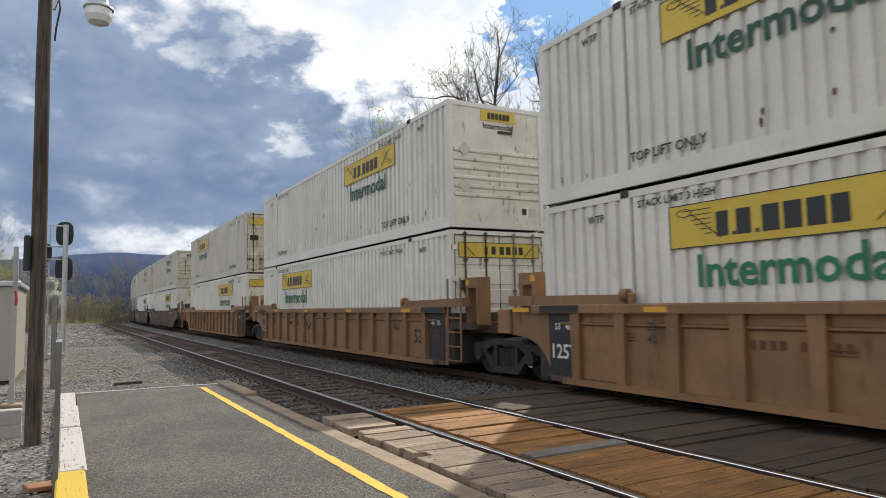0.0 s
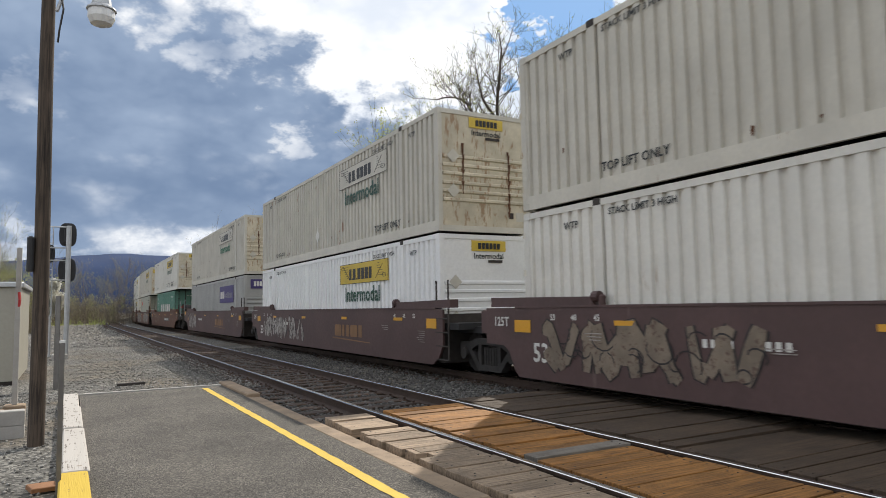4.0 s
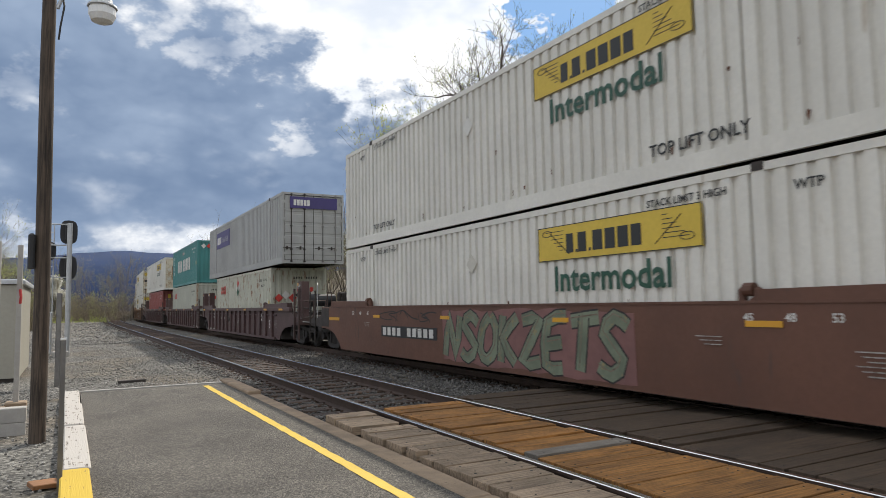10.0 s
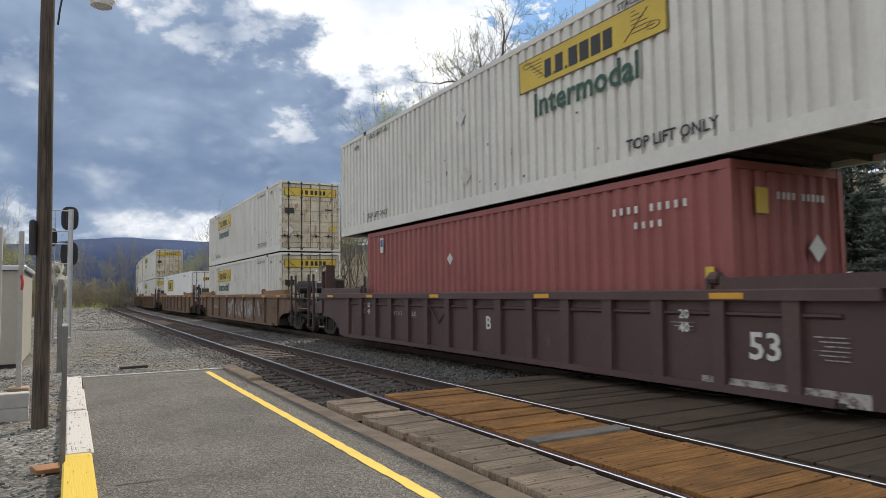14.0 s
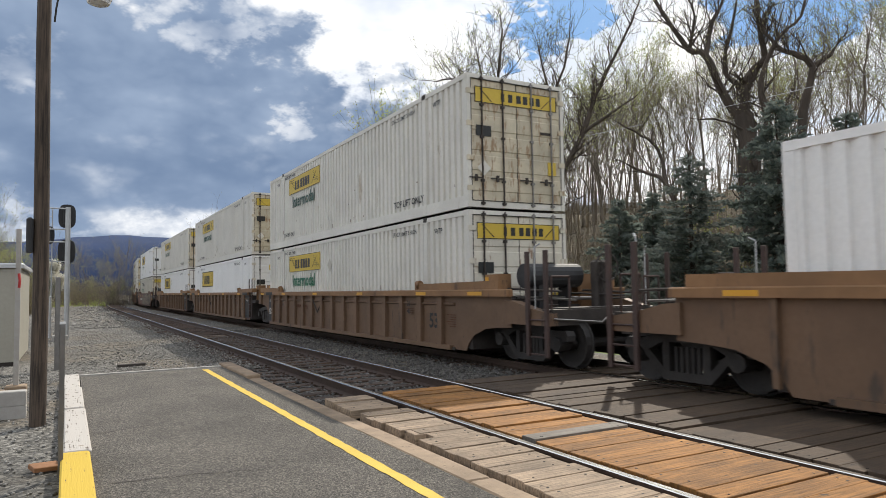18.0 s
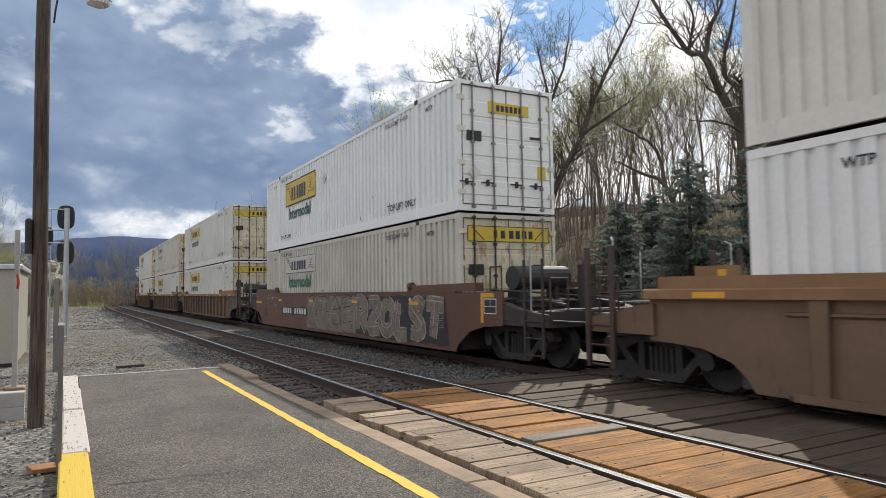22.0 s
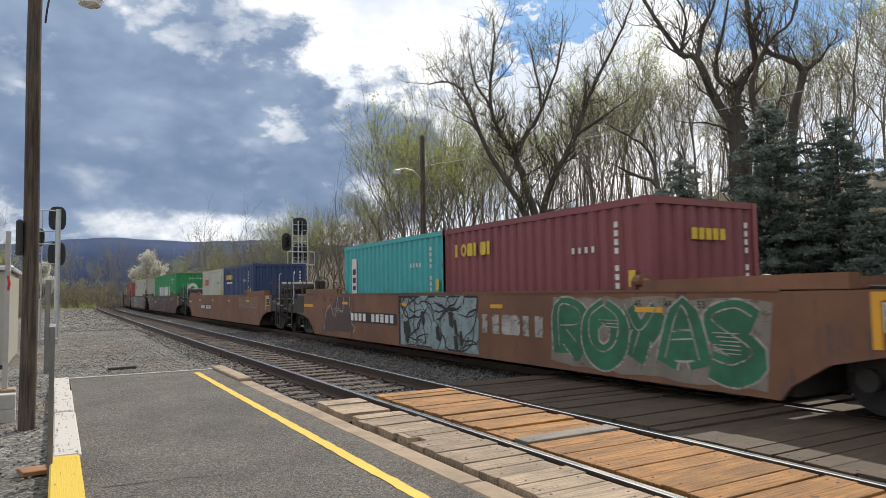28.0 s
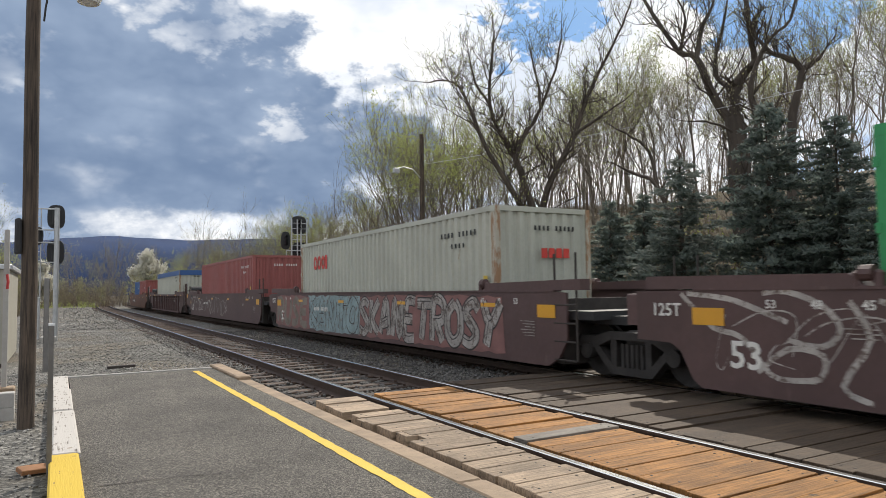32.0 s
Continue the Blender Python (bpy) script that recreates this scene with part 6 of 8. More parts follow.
                if kind == "smooth":
                    part("handrail", Geo().line([(sgn * 1.34, e * 9.35, 1.08), (sgn * 1.34, e * 9.35, 1.92), (sgn * 1.34, e * 9.75, 1.92), (sgn * 1.34, e * 9.75, 1.08)], 0.017), M["deck"], root, "thin steel handrail")
                    part("brake_rigging", Geo().box(*sorted((sgn * 0.55, sgn * 0.85)), *sorted((e * 9.2, e * 9.7)), 1.02, 1.50, 0.04).tube((sgn * 0.7, e * 9.7, 1.28), (sgn * 0.7, e * 10.9, 1.16), 0.045, n=8), M["black"], root, "black brake gear on the platform")
            if e < 0:
                part("brake_cylinder", Geo().tube((-0.95, -9.55, 1.70), (0.35, -9.55, 1.70), 0.24, n=16).box(-0.7, -0.6, -9.7, -9.4, 1.08, 1.62).box(0.0, 0.1, -9.7, -9.4, 1.08, 1.62), M["black"], root)
                wheel = Geo()
                for k in range(16):
                    a, b = k * math.pi / 8, (k + 1) * math.pi / 8
                    wheel.tube((0.5 + 0.28 * math.cos(a), -10.3, 1.85 + 0.28 * math.sin(a)), (0.5 + 0.28 * math.cos(b), -10.3, 1.85 + 0.28 * math.sin(b)), 0.017, n=5)
                for k in range(5):
                    a = k * math.pi * 0.4
                    wheel.tube((0.5, -10.3, 1.85), (0.5 + 0.28 * math.cos(a), -10.3, 1.85 + 0.28 * math.sin(a)), 0.013, n=4)
                wheel.box(0.42, 0.58, -10.28, -10.2, 1.05, 1.95)
                wheel.box(0.30, 0.70, -10.2, -10.0, 1.05, 2.0, 0.05)
                part("brake_wheel", wheel, M["grime"], root, "spoked hand-brake wheel")
            truck(root, e * 9.85)
        else:
            part("joint", Geo().box(-0.3, 0.3, *sorted((e * 9.2, e * 9.72)), 0.62, 0.98, 0.04), M["grime"], root)
            if e > 0 and truck_far:
                truck(root, 9.75)
            for sgn in (-1, 1) if e > 0 else ():
                part("fender", Geo().box(*sorted((sgn * (SIDE_X - 0.01), sgn * (SIDE_X - 0.22))), *sorted((e * 9.03, e * 9.42)), 0.93, 1.38, 0.02), mat, root)
    # markings on the open side
    x = -SIDE_X - (0.024 if kind == "ribbed" else 0.004)
    for yy, ww in ((-8.6, 0.55), (-6.2, 0.5), (-2.4, 0.42), (1.6, 0.42), (5.4, 0.42), (8.6, 0.5))[0 if kind == "ribbed" else 1:6 if kind == "ribbed" else 5]:
        if short and yy < -8:
            continue
        zz = SILL - 0.09 if kind == "ribbed" else 1.14
        part("reflector", Geo().box(x - 0.010, x - 0.004, yy - ww / 2, yy + ww / 2, zz, zz + 0.075), M["reflector"], root, "orange reflector strip")
    if coat == "brown":
        if far == "joint":
            part("end_patch", Geo().box(x - 0.003, x - 0.0005, 8.42, 9.18, 0.76, 1.40), M["black"], root, "black painted end")
    if black_end:
        for e in [e for e, how in ((-1, near), (1, far)) if how == "joint"]:
            part("end_patch", Geo().box(-SIDE_X + 0.076, -SIDE_X + 0.089, *sorted((e * 7.18, e * 7.92)), 0.27, 1.31), M["black"], root, "black painted end panel")
            part("end_patch", Geo().box(-SIDE_X - 0.034, -SIDE_X - 0.030, *sorted((e * 7.02, e * 8.04)), SILL - 0.10, SILL + 0.02), M["black"], root)
            part("end_patch", Geo().box(-SIDE_X + 0.072, -SIDE_X + 0.089, *sorted((e * 6.2, e * 7.9)), 0.17, 0.27), M["maroon"], root, "dull red lower patch")
            part("lettering", words("53   48" if e > 0 else "48   53", M["white_ink"], 0.15), None, root, "", pose(-SIDE_X + 0.070, e * 7.54, 1.08))
    ink = M["black"] if coat in ("tan", "dull_tan", "grey_tan", "orange_brown") else M["white_ink"]
    xm = -SIDE_X + 0.084 if kind == "ribbed" else x
    if kind == "ribbed" or coat == "maroon":
        part("lettering", words("53", ink, 0.46), None, root, "", pose(xm - 0.006, -5.35 if sparse else -6.64 if kind == "ribbed" else 7.45, 0.70 if sparse else 0.74 if kind == "ribbed" else 0.62))
    if far == "joint":
        part("lettering", words("125T", M["white_ink"], 0.33 if black_end else 0.24), None, root, "", pose(xm - 0.016, 7.54 if kind == "ribbed" else 8.65, 0.66 if kind == "ribbed" else 1.16))
    nb = Geo()
    for k in range(10):
        if k == 4:
            continue
        if coat in ("brown", "orange_brown"):
            nb.box(xm - 0.008, xm - 0.005, number_at - k * 0.29 - 0.19, number_at - k * 0.29, 0.70, 0.90)
        else:
            nb.box(xm - 0.008, xm - 0.003, (5.78 if sparse else 4.0) - k * 0.13 - 0.075, (5.78 if sparse else 4.0) - k * 0.13, 0.70 if sparse else 0.88, 0.88 if sparse else 0.99)
    if number and coat in ("brown", "orange_brown"):
        part("number_patch", Geo().box(xm - 0.005, xm - 0.002, number_at - 2.98, number_at + 0.12, 0.66, 0.94), M["black"], root, "dark repainted number patch")
    if number:
        part("number_bar", nb, M["graf_white"] if sparse else M["rust"] if coat in ("tan", "dull_tan", "grey_tan") else M["white_ink"] if kind == "smooth" else M["graf_white"], root, "faded number bars", kind="stuff")
    sm = Geo()
    for yy, n, top in ((-7.46, 6, 0.9), (-5.4, 3, 1.0), (2.9, 2, 0.9), (6.1, 3, 1.0)):
        for k in range(n):
            sm.box(xm - 0.014, xm - 0.009, yy - 0.20, yy + 0.20 - 0.06 * (k % 3), top - k * 0.05, top + 0.014 - k * 0.05)
    if kind == "ribbed":
        for e in (-1, 1):
            for zz, wd in ((1.0, "20"), (0.84, "40")) if sparse else ((1.12, "20"), (0.94, "40")):
                part("lettering", words(wd, M["black"] if coat in ("tan", "dull_tan", "grey_tan") else M["white_ink"], 0.17), None, root, "", pose(-SIDE_X - 0.024 + 0.02 if not sparse else -SIDE_X - 0.006, e * (6.15 if sparse else 5.5), zz))
    else:
        for e in (-1, 1):
            for k, wd in enumerate(("45", "48", "53")):
                part("lettering", words(wd, ink, 0.14), None, root, "", pose(x - 0.004, e * (6.0 + 0.55 * k), SILL - 0.17))
            if (near if e < 0 else far) == "joint":
                part("reflector", Geo().box(x - 0.008, x - 0.004, *sorted((e * 7.74, e * 8.22)), 0.98, 1.20), M["reflector"], root, "square yellow reflector")
            elif e > 0 and coat != "maroon":
                part("reflector", Geo().box(x - 0.008, x - 0.004, 8.26, 9.18, 1.03, 1.12), M["reflector"], root, "orange reflector strip")
                part("end_panel", Geo().box(x - 0.006, x - 0.002, 9.22, 9.93, 0.82, 1.40), M["grime"], root, "darker bolted panel at the end")
            elif e > 0:
                part("reflector", Geo().box(x - 0.008, x - 0.004, 9.40, 9.87, 1.21, 1.42), M["reflector"], root, "square yellow reflector")
                part("reflector", Geo().box(x - 0.008, x - 0.004, 8.19, 8.36, 0.83, 1.04), M["reflector"], root, "small yellow reflector")
                part("test_plate", Geo().box(x - 0.007, x - 0.003, 7.84, 8.18, 1.14, 1.38), M["black"], root, "black number plate of the well")
                part("lettering", words("53", M["white_ink"], 0.16), None, root, "", pose(x - 0.009, 8.0, 1.20))
            else:
                part("reflector", Geo().box(x - 0.008, x - 0.004, -9.30, -9.20, 0.82, 1.41).box(x - 0.008, x - 0.004, -9.68, -9.301, 1.32, 1.41), M["reflector"], root, "bent yellow reflector")
                part("test_plate", Geo().box(x - 0.007, x - 0.003, -9.76, -9.32, 1.00, 1.30), M["white_ink"], root, "white frame of the stencil panel")
                part("test_plate", Geo().box(x - 0.009, x - 0.0075, -9.74, -9.34, 1.02, 1.14).box(x - 0.009, x - 0.0075, -9.74, -9.56, 1.15, 1.28).box(x - 0.009, x - 0.0075, -9.55, -9.34, 1.15, 1.28), M["black"], root, "black stencil panel")
    part("small_print", sm, M["rust"] if coat in ("tan", "dull_tan", "grey_tan") else M["graf_white"], root, "rows of small print", kind="stuff")
    if kind == "ribbed" and not sparse:
        part("hanging_strap", Geo().line([(-SIDE_X + 0.03, 2.05, 1.22), (-SIDE_X + 0.01, 1.45, 0.76), (-SIDE_X + 0.03, 0.92, 1.22)], 0.02, 6), M["grime"], root, "dark strap hanging in a bay")
        for e, how in ((-1, near), (1, far)):
            if how == "joint" and coat == "maroon":
                part("pale_patch", Geo().box(-SIDE_X + 0.072, -SIDE_X + 0.089, *sorted((e * 5.7, e * 7.85)), 0.17, 0.33), M["graf_white"], root, "pale stencilled patch along the lower edge")
    MOVERS.append((root, s, 0.0))
    return root

# ---- the train, from its head to its tail ----
LOW, HIGH = 0.25, 3.21      # floors of the lower and the upper box
TAN_LABEL = "tan ribbed steel well car with black end panels"
DIRTY = "dirty tan ribbed steel well car with graffiti"
BRAND = "white corrugated 53-foot container with yellow company panel"


def white_pair(s, ends, logos, end_logos, coats=("white", "white"), inks=("green_ink", "green_ink"), labels=(BRAND, BRAND)):
    """Two white 53-foot boxes, the lower first."""
    for i, z in enumerate((LOW, HIGH)):
        container(s, z, 53, coats[i], ends[i], logos[i], end_logos[i], labels[i] + (", lower in the well" if i == 0 else ", stacked on top"), ink=inks[i])


def triple(centres, kind, coat, label, **kw):
    a, b, c = centres
    return [well_car(a, kind, coat, "coupler", "joint", label=label, **kw), well_car(b, kind, coat, "joint", "joint", label=label, **kw), well_car(c, kind, coat, "joint", "coupler", label=label, **kw)]


SX = -SIDE_X - 0.004
# tan three-unit car
for c in triple((1.43, 20.98, 40.64), "ribbed", "tan", TAN_LABEL, black_end=True):
    box_stands(c, "tan", 2.05)
white_pair(1.43, ("doors", "doors"), ("yellow", "yellow"), ("wide", "wide"), inks=("bright_ink", "green_ink"))
white_pair(20.98, ("doors", "ribs"), ("yellow", "yellow"), ("wide", "small"), inks=("bright_ink", "green_ink"))
white_pair(40.64, ("ribs", "doors"), ("yellow", "yellow"), ("wide", "wide"), ("white", "worn_white"), ("bright_ink", "bright_ink"))
# dark maroon three-unit car, smooth sides
cars = triple((63.9, 83.4, 103.15), "smooth", "maroon", "dark maroon smooth-sided well car with faded graffiti")
white_pair(63.9, ("ribs", "ribs"), ("yellow", "outline"), ("small", "outlined"), ("white", "worn_white"))
white_pair(83.4, ("ribs", "ribs"), ("yellow", "outline"), ("small", "small"), ("new_white", "worn_white"))
container(103.15, LOW, 53, "grey_box", "ribs", "", "plain", "grey corrugated 53-foot container with purple panel, in the well", words_in=False)
container(103.15, HIGH, 53, "worn_white", "ribs", "outline", "small", "scuffed white 53-foot container with outlined panel, stacked on top", ink="bright_ink")
graffiti(cars[0], 7.2, 4.2, 0.3, 1.25, 3, "graf_tan", "graf_black", SX, 5)
graffiti(cars[1], 7.0, 5.2, 0.3, 1.25, 5, "graf_white", "graf_black", SX, 7)
graffiti(cars[2], 8.0, 3.4, 0.32, 1.3, 8, "graf_white", "maroon", SX, 4)
for c in cars:
    letter_blocks(c, -1.6, -4.2, 0.64, 0.98, 4, M["tan"], SX, shapes="bdbi")
    part("swoosh", Geo().slab([(-1.4, 0.56), (-4.4, 0.50), (-4.4, 0.525), (-1.4, 0.60)], "x", SX - 0.007, SX - 0.003), M["tan"], c, "faded gold underline")
# brown-red three-unit car, smooth sides
BROWN = "brown-red smooth-sided well car with graffiti"
cars = [well_car(126.76, "smooth", "brown", "coupler", "joint", number_at=-1.83, label=BROWN), well_car(146.3, "smooth", "brown", "joint", "joint", number=False, label=BROWN), well_car(165.9, "smooth", "brown", "joint", "coupler", label=BROWN)]
container(126.76, LOW, 40, "green_faded", "doors", "", "plain", "faded sea-green 40-foot container with white lettering bars, in the well")
container(126.76, HIGH, 53, "white", "ribs", "yellow", "small", BRAND + ", stacked on top")
container(146.3, LOW, 40, "pale_box", "steel", "", "plain", "pale grey-green 40-foot container with red company mark, in the well")
container(146.3, HIGH, 53, "worn_white", "ribs", "yellow", "wide", "rust-streaked white 53-foot container with yellow panel, stacked on top")
white_pair(165.9, ("ribs", "ribs"), ("yellow", "yellow"), ("small", "small"))
tag_line(cars[0], 5.2, 3.4, 0.5, 1.15, 11, "graf_white", SX, 0.014)
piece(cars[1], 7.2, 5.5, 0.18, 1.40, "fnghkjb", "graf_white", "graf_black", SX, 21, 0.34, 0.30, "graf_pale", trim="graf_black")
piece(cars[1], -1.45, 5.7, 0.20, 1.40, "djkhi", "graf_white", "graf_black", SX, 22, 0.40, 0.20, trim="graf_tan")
part("name_panel", Geo().box(SX - 0.006, SX - 0.002, -1.40, 1.5, 0.58, 1.25), M["tan"], cars[1], "yellow-tan name panel")
letter_blocks(cars[1], 1.04, -0.88, 0.66, 1.21, 3, M["maroon_box"], SX - 0.006, shapes="iid")
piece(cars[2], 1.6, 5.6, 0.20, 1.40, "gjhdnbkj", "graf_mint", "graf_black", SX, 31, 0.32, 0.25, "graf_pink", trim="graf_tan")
tag_line(cars[2], 4.9, 1.6, 1.05, 1.34, 35, "graf_black", SX, 0.020)
tag_line(cars[2], 2.9, 1.1, 1.05, 1.34, 36, "graf_black", SX, 0.018)
# dark maroon ribbed three-unit car
cars = triple((189.3, 208.8, 228.2), "ribbed", "maroon", "dark maroon ribbed well car with white markings")
container(189.3, LOW, 40, "rusty_box", "steel", "", "plain", "rust-stained pale 40-foot container with hazard placards, in the well")
container(189.3, HIGH, 53, "grey_box", "doors", "", "plain", "grey 53-foot container with purple panel, stacked on top", words_in=False)
container(208.8, LOW, 40, "pale_box", "steel", "", "plain", "pale grey-green 40-foot container with red company mark, in the well")
container(208.8, HIGH, 40, "teal_box", "steel", "", "plain", "teal 40-foot container with large white lettering bars, stacked on top")
container(228.2, LOW, 40, "red_box", "steel", "", "plain", "oxide-red corrugated 40-foot container in the well")
container(228.2, HIGH, 53, "white", "ribs", "yellow", "small", BRAND + ", stacked on top")
outline(cars[0], -SIDE_X + 0.080, "graf_white", (
    ((1.86, 0.98), (1.68, 1.02), (1.80, 0.78), (1.66, 0.80)), ((1.64, 0.92), (1.66, 0.68)), ((1.64, 0.92), (1.52, 0.90)), ((1.65, 0.80), (1.54, 0.78)), ((1.52, 0.66), (1.54, 0.88), (1.42, 0.64), (1.42, 0.84)), ((1.36, 0.84), (1.38, 0.60)), ((1.22, 0.76), (1.37, 0.70), (1.24, 0.56)),
    ((1.24, 0.62), (1.16, 0.66), (1.04, 0.60), (1.0, 0.48), (1.06, 0.38), (1.18, 0.40), (1.26, 0.52), (1.24, 0.62)), ((1.18, 0.47), (1.12, 0.52), (1.06, 0.44)), ((1.18, 0.58), (1.17, 0.55)), ((1.09, 0.56), (1.08, 0.53))), 0.013)
for c, mark in zip(cars, "ACB"):
    part("lettering", words(mark, M["white_ink"], 0.36), None, c, "", pose(-SIDE_X + 0.080, -0.5, 0.82))
for k, c in enumerate(cars):
    box_stands(c, "maroon", 2.4, -1.3 if k == 0 else 0.0, 1.3 if k == 2 else 0.0)
# single cars
c = well_car(251.6, "ribbed", "dull_tan", label="dirty brown ribbed well car with chalky lettering", beam="tan", sparse=True)
white_pair(251.6, ("doors", "doors"), ("yellow", "yellow"), ("wide", "wide"))
graffiti(c, 1.5, 6.5, 0.3, 1.25, 51, "graf_white", "dull_tan", -SIDE_X + 0.080, 5)
c = well_car(274.95, "ribbed", "dull_tan", label="dirty tan ribbed well car with yellow name panel", beam="tan", sparse=True)
container(274.95, LOW, 53, "new_white", "doors", "bordered", "boxed", "clean white 53-foot container with black-bordered yellow panel, alone in the well")
part("name_panel", Geo().box(-SIDE_X + 0.078, -SIDE_X + 0.080, -3.95, -2.15, 0.57, 1.02), M["tan"], c, "yellow-tan name panel")
part("stencil_frame", Geo().box(-SIDE_X + 0.078, -SIDE_X + 0.080, -7.75, -7.28, 0.37, 0.40).box(-SIDE_X + 0.078, -SIDE_X + 0.080, -7.75, -7.28, 0.64, 0.67).box(-SIDE_X + 0.078, -SIDE_X + 0.080, -7.75, -7.72, 0.401, 0.639).box(-SIDE_X + 0.078, -SIDE_X + 0.080, -7.31, -7.28, 0.401, 0.639), M["graf_white"], c, "white stencilled frame")
letter_blocks(c, -2.4, -3.5, 0.64, 0.93, 3, M["maroon_box"], -SIDE_X + 0.078)
# tan three-unit car
cars = triple((298.35, 317.8, 337.2), "ribbed", "dull_tan", TAN_LABEL, black_end=True, beam="tan")
for c in cars:
    box_stands(c, "tan", 1.75)
outline(cars[2], -SIDE_X + 0.086, "graf_white", (
    ((2.9, 1.0), (2.5, 1.06), (2.2, 0.95)), ((2.9, 1.0), (2.9, 0.78), (2.72, 0.72), (2.86, 0.5), (2.6, 0.3), (2.1, 0.24)), ((2.5, 0.86), (2.42, 0.68), (2.52, 0.6)),
    ((1.85, 1.02), (1.1, 1.0)), ((1.85, 1.02), (1.85, 0.8), (1.62, 0.8), (1.64, 0.56), (1.86, 0.48), (1.8, 0.26), (1.1, 0.28)), ((1.1, 0.84), (1.38, 0.82), (1.4, 0.52), (1.1, 0.5)),
    ((0.82, 0.28), (0.88, 1.02), (0.3, 1.05), (0.16, 0.82), (0.5, 0.6), (0.5, 0.28), (0.82, 0.28)), ((0.6, 0.9), (0.5, 0.8), (0.62, 0.74)),
    ((-0.42, 0.3), (-0.28, 1.0), (-0.75, 1.04), (-0.9, 0.8), (-0.62, 0.62), (-0.7, 0.32), (-0.42, 0.3)), ((-0.5, 0.9), (-0.6, 0.8), (-0.5, 0.74))))
white_pair(298.35, ("doors", "doors"), ("yellow", "yellow"), ("wide", "wide"), inks=("bright_ink", "green_ink"))
white_pair(317.8, ("doors", "doors"), ("bordered", "yellow"), ("boxed", "wide"), ("new_white", "white"))
white_pair(337.2, ("doors", "doors"), ("bordered", "yellow"), ("boxed", "wide"), ("new_white", "white"))
# single, smooth, with large graffiti
c = well_car(360.5, "smooth", "brown", label="brown-red smooth well car covered in large pale graffiti")
white_pair(360.5, ("doors", "doors"), ("outline", "bordered"), ("wide", "boxed"), ("worn_white", "new_white"), ("bright_ink", "green_ink"))
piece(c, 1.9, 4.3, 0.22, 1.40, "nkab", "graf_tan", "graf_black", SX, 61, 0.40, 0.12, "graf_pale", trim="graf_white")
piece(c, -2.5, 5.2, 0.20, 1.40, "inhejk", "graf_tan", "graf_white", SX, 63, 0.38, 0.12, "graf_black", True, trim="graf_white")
tag_line(c, 7.4, 0.9, 1.20, 1.44, 62, "graf_white", SX, 0.012)
part("lettering", words("53", M["black"], 0.44), None, c, "", pose(SX - 0.006, 7.53, 0.65))
# dirty three-unit car with yellow top beams
cars = triple((383.9, 403.2, 422.5), "ribbed", "grey_tan", DIRTY, black_end=True, beam="tan")
white_pair(383.9, ("doors", "doors"), ("yellow", "yellow"), ("wide", "wide"))
white_pair(403.2, ("doors", "doors"), ("yellow", "outline"), ("wide", "wide"), ("white", "worn_white"))
white_pair(422.5, ("doors", "doors"), ("yellow", "yellow"), ("wide", "wide"))
graffiti(cars[0], 3.4, 5.6, 0.27, 1.25, 71, "graf_black", "graf_white", -SIDE_X + 0.080, 4)
tag_line(cars[1], 0.6, 3.4, 0.4, 1.1, 73, "graf_white", -SIDE_X + 0.080, 0.014)
tag_line(cars[2], 2.5, 3.6, 0.4, 1.15, 75, "graf_white", -SIDE_X + 0.080, 0.014)
# singles with 20-foot boxes
c = well_car(445.6, "smooth", "orange_brown", label="faded orange-brown smooth well car with green graffiti")
near_box = container(442.62, LOW, 20, "maroon_box", "steel", "", "plain", "maroon corrugated 20-foot container with yellow mark, in the well")
far_box = container(448.62, LOW, 20, "turquoise_box", "steel", "", "plain", "turquoise corrugated 20-foot container in the well")
letter_blocks(near_box, 2.5, 1.0, 1.95, 2.22, 6, M["gold_ink"], -1.225, shapes="iobibi")
eb = Geo()
for k in range(5):
    eb.box(-0.35 + k * 0.16, -0.23 + k * 0.16, -3.07, -3.062, 1.96, 2.14)
part("brand_bar", eb, M["gold_ink"], near_box)
part("brand_plate", Geo().box(-1.232, -1.226, 2.1, 2.45, 1.2, 2.2), M["white_ink"], far_box, "white upright name plate")
part("letter_bar", Geo().box(-1.237, -1.232, 2.16, 2.38, 1.3, 1.42).box(-1.237, -1.232, 2.16, 2.38, 1.5, 1.66).box(-1.237, -1.232, 2.16, 2.38, 1.74, 1.9), M["ink"], far_box)
part("graffiti", Geo().box(SX - 0.004, SX - 0.001, -1.75, 1.8, 0.22, 1.38), M["graf_teal"], c, "pale blue sprayed block with black cracks")
cr, lines = random.Random(5), Geo()
for k in range(46):
    y0, z0 = cr.uniform(-1.7, 1.73), cr.uniform(0.24, 1.36)
    a0, pts = cr.uniform(0, 6.28), []
    for j in range(6):
        pts.append((min(max(y0, -1.73), 1.78), min(max(z0, 0.24), 1.36)))
        a0 += cr.uniform(-0.7, 0.7)
        y0, z0 = y0 + 0.22 * math.cos(a0), z0 + 0.20 * math.sin(a0)
    ribbon(lines, pts, cr.uniform(0.010, 0.026), SX - 0.006 - 0.0002 * k, 0.5)
for k in range(9):
    y0, z0 = cr.uniform(-1.6, 1.6), cr.uniform(0.35, 1.15)
    ribbon(lines, [(y0, z0 + 0.14), (y0 - 0.05, z0 - 0.10), (y0 - 0.02, z0 - 0.16)], cr.uniform(0.06, 0.11), SX - 0.0154 - 0.0003 * k, 0.6)
ribbon(lines, [(1.80, 1.38), (1.78, 0.22)], 0.035, SX - 0.0185, 0.9)
part("graffiti", lines, M["graf_black"], c, "black sprayed cracks", kind="stuff")
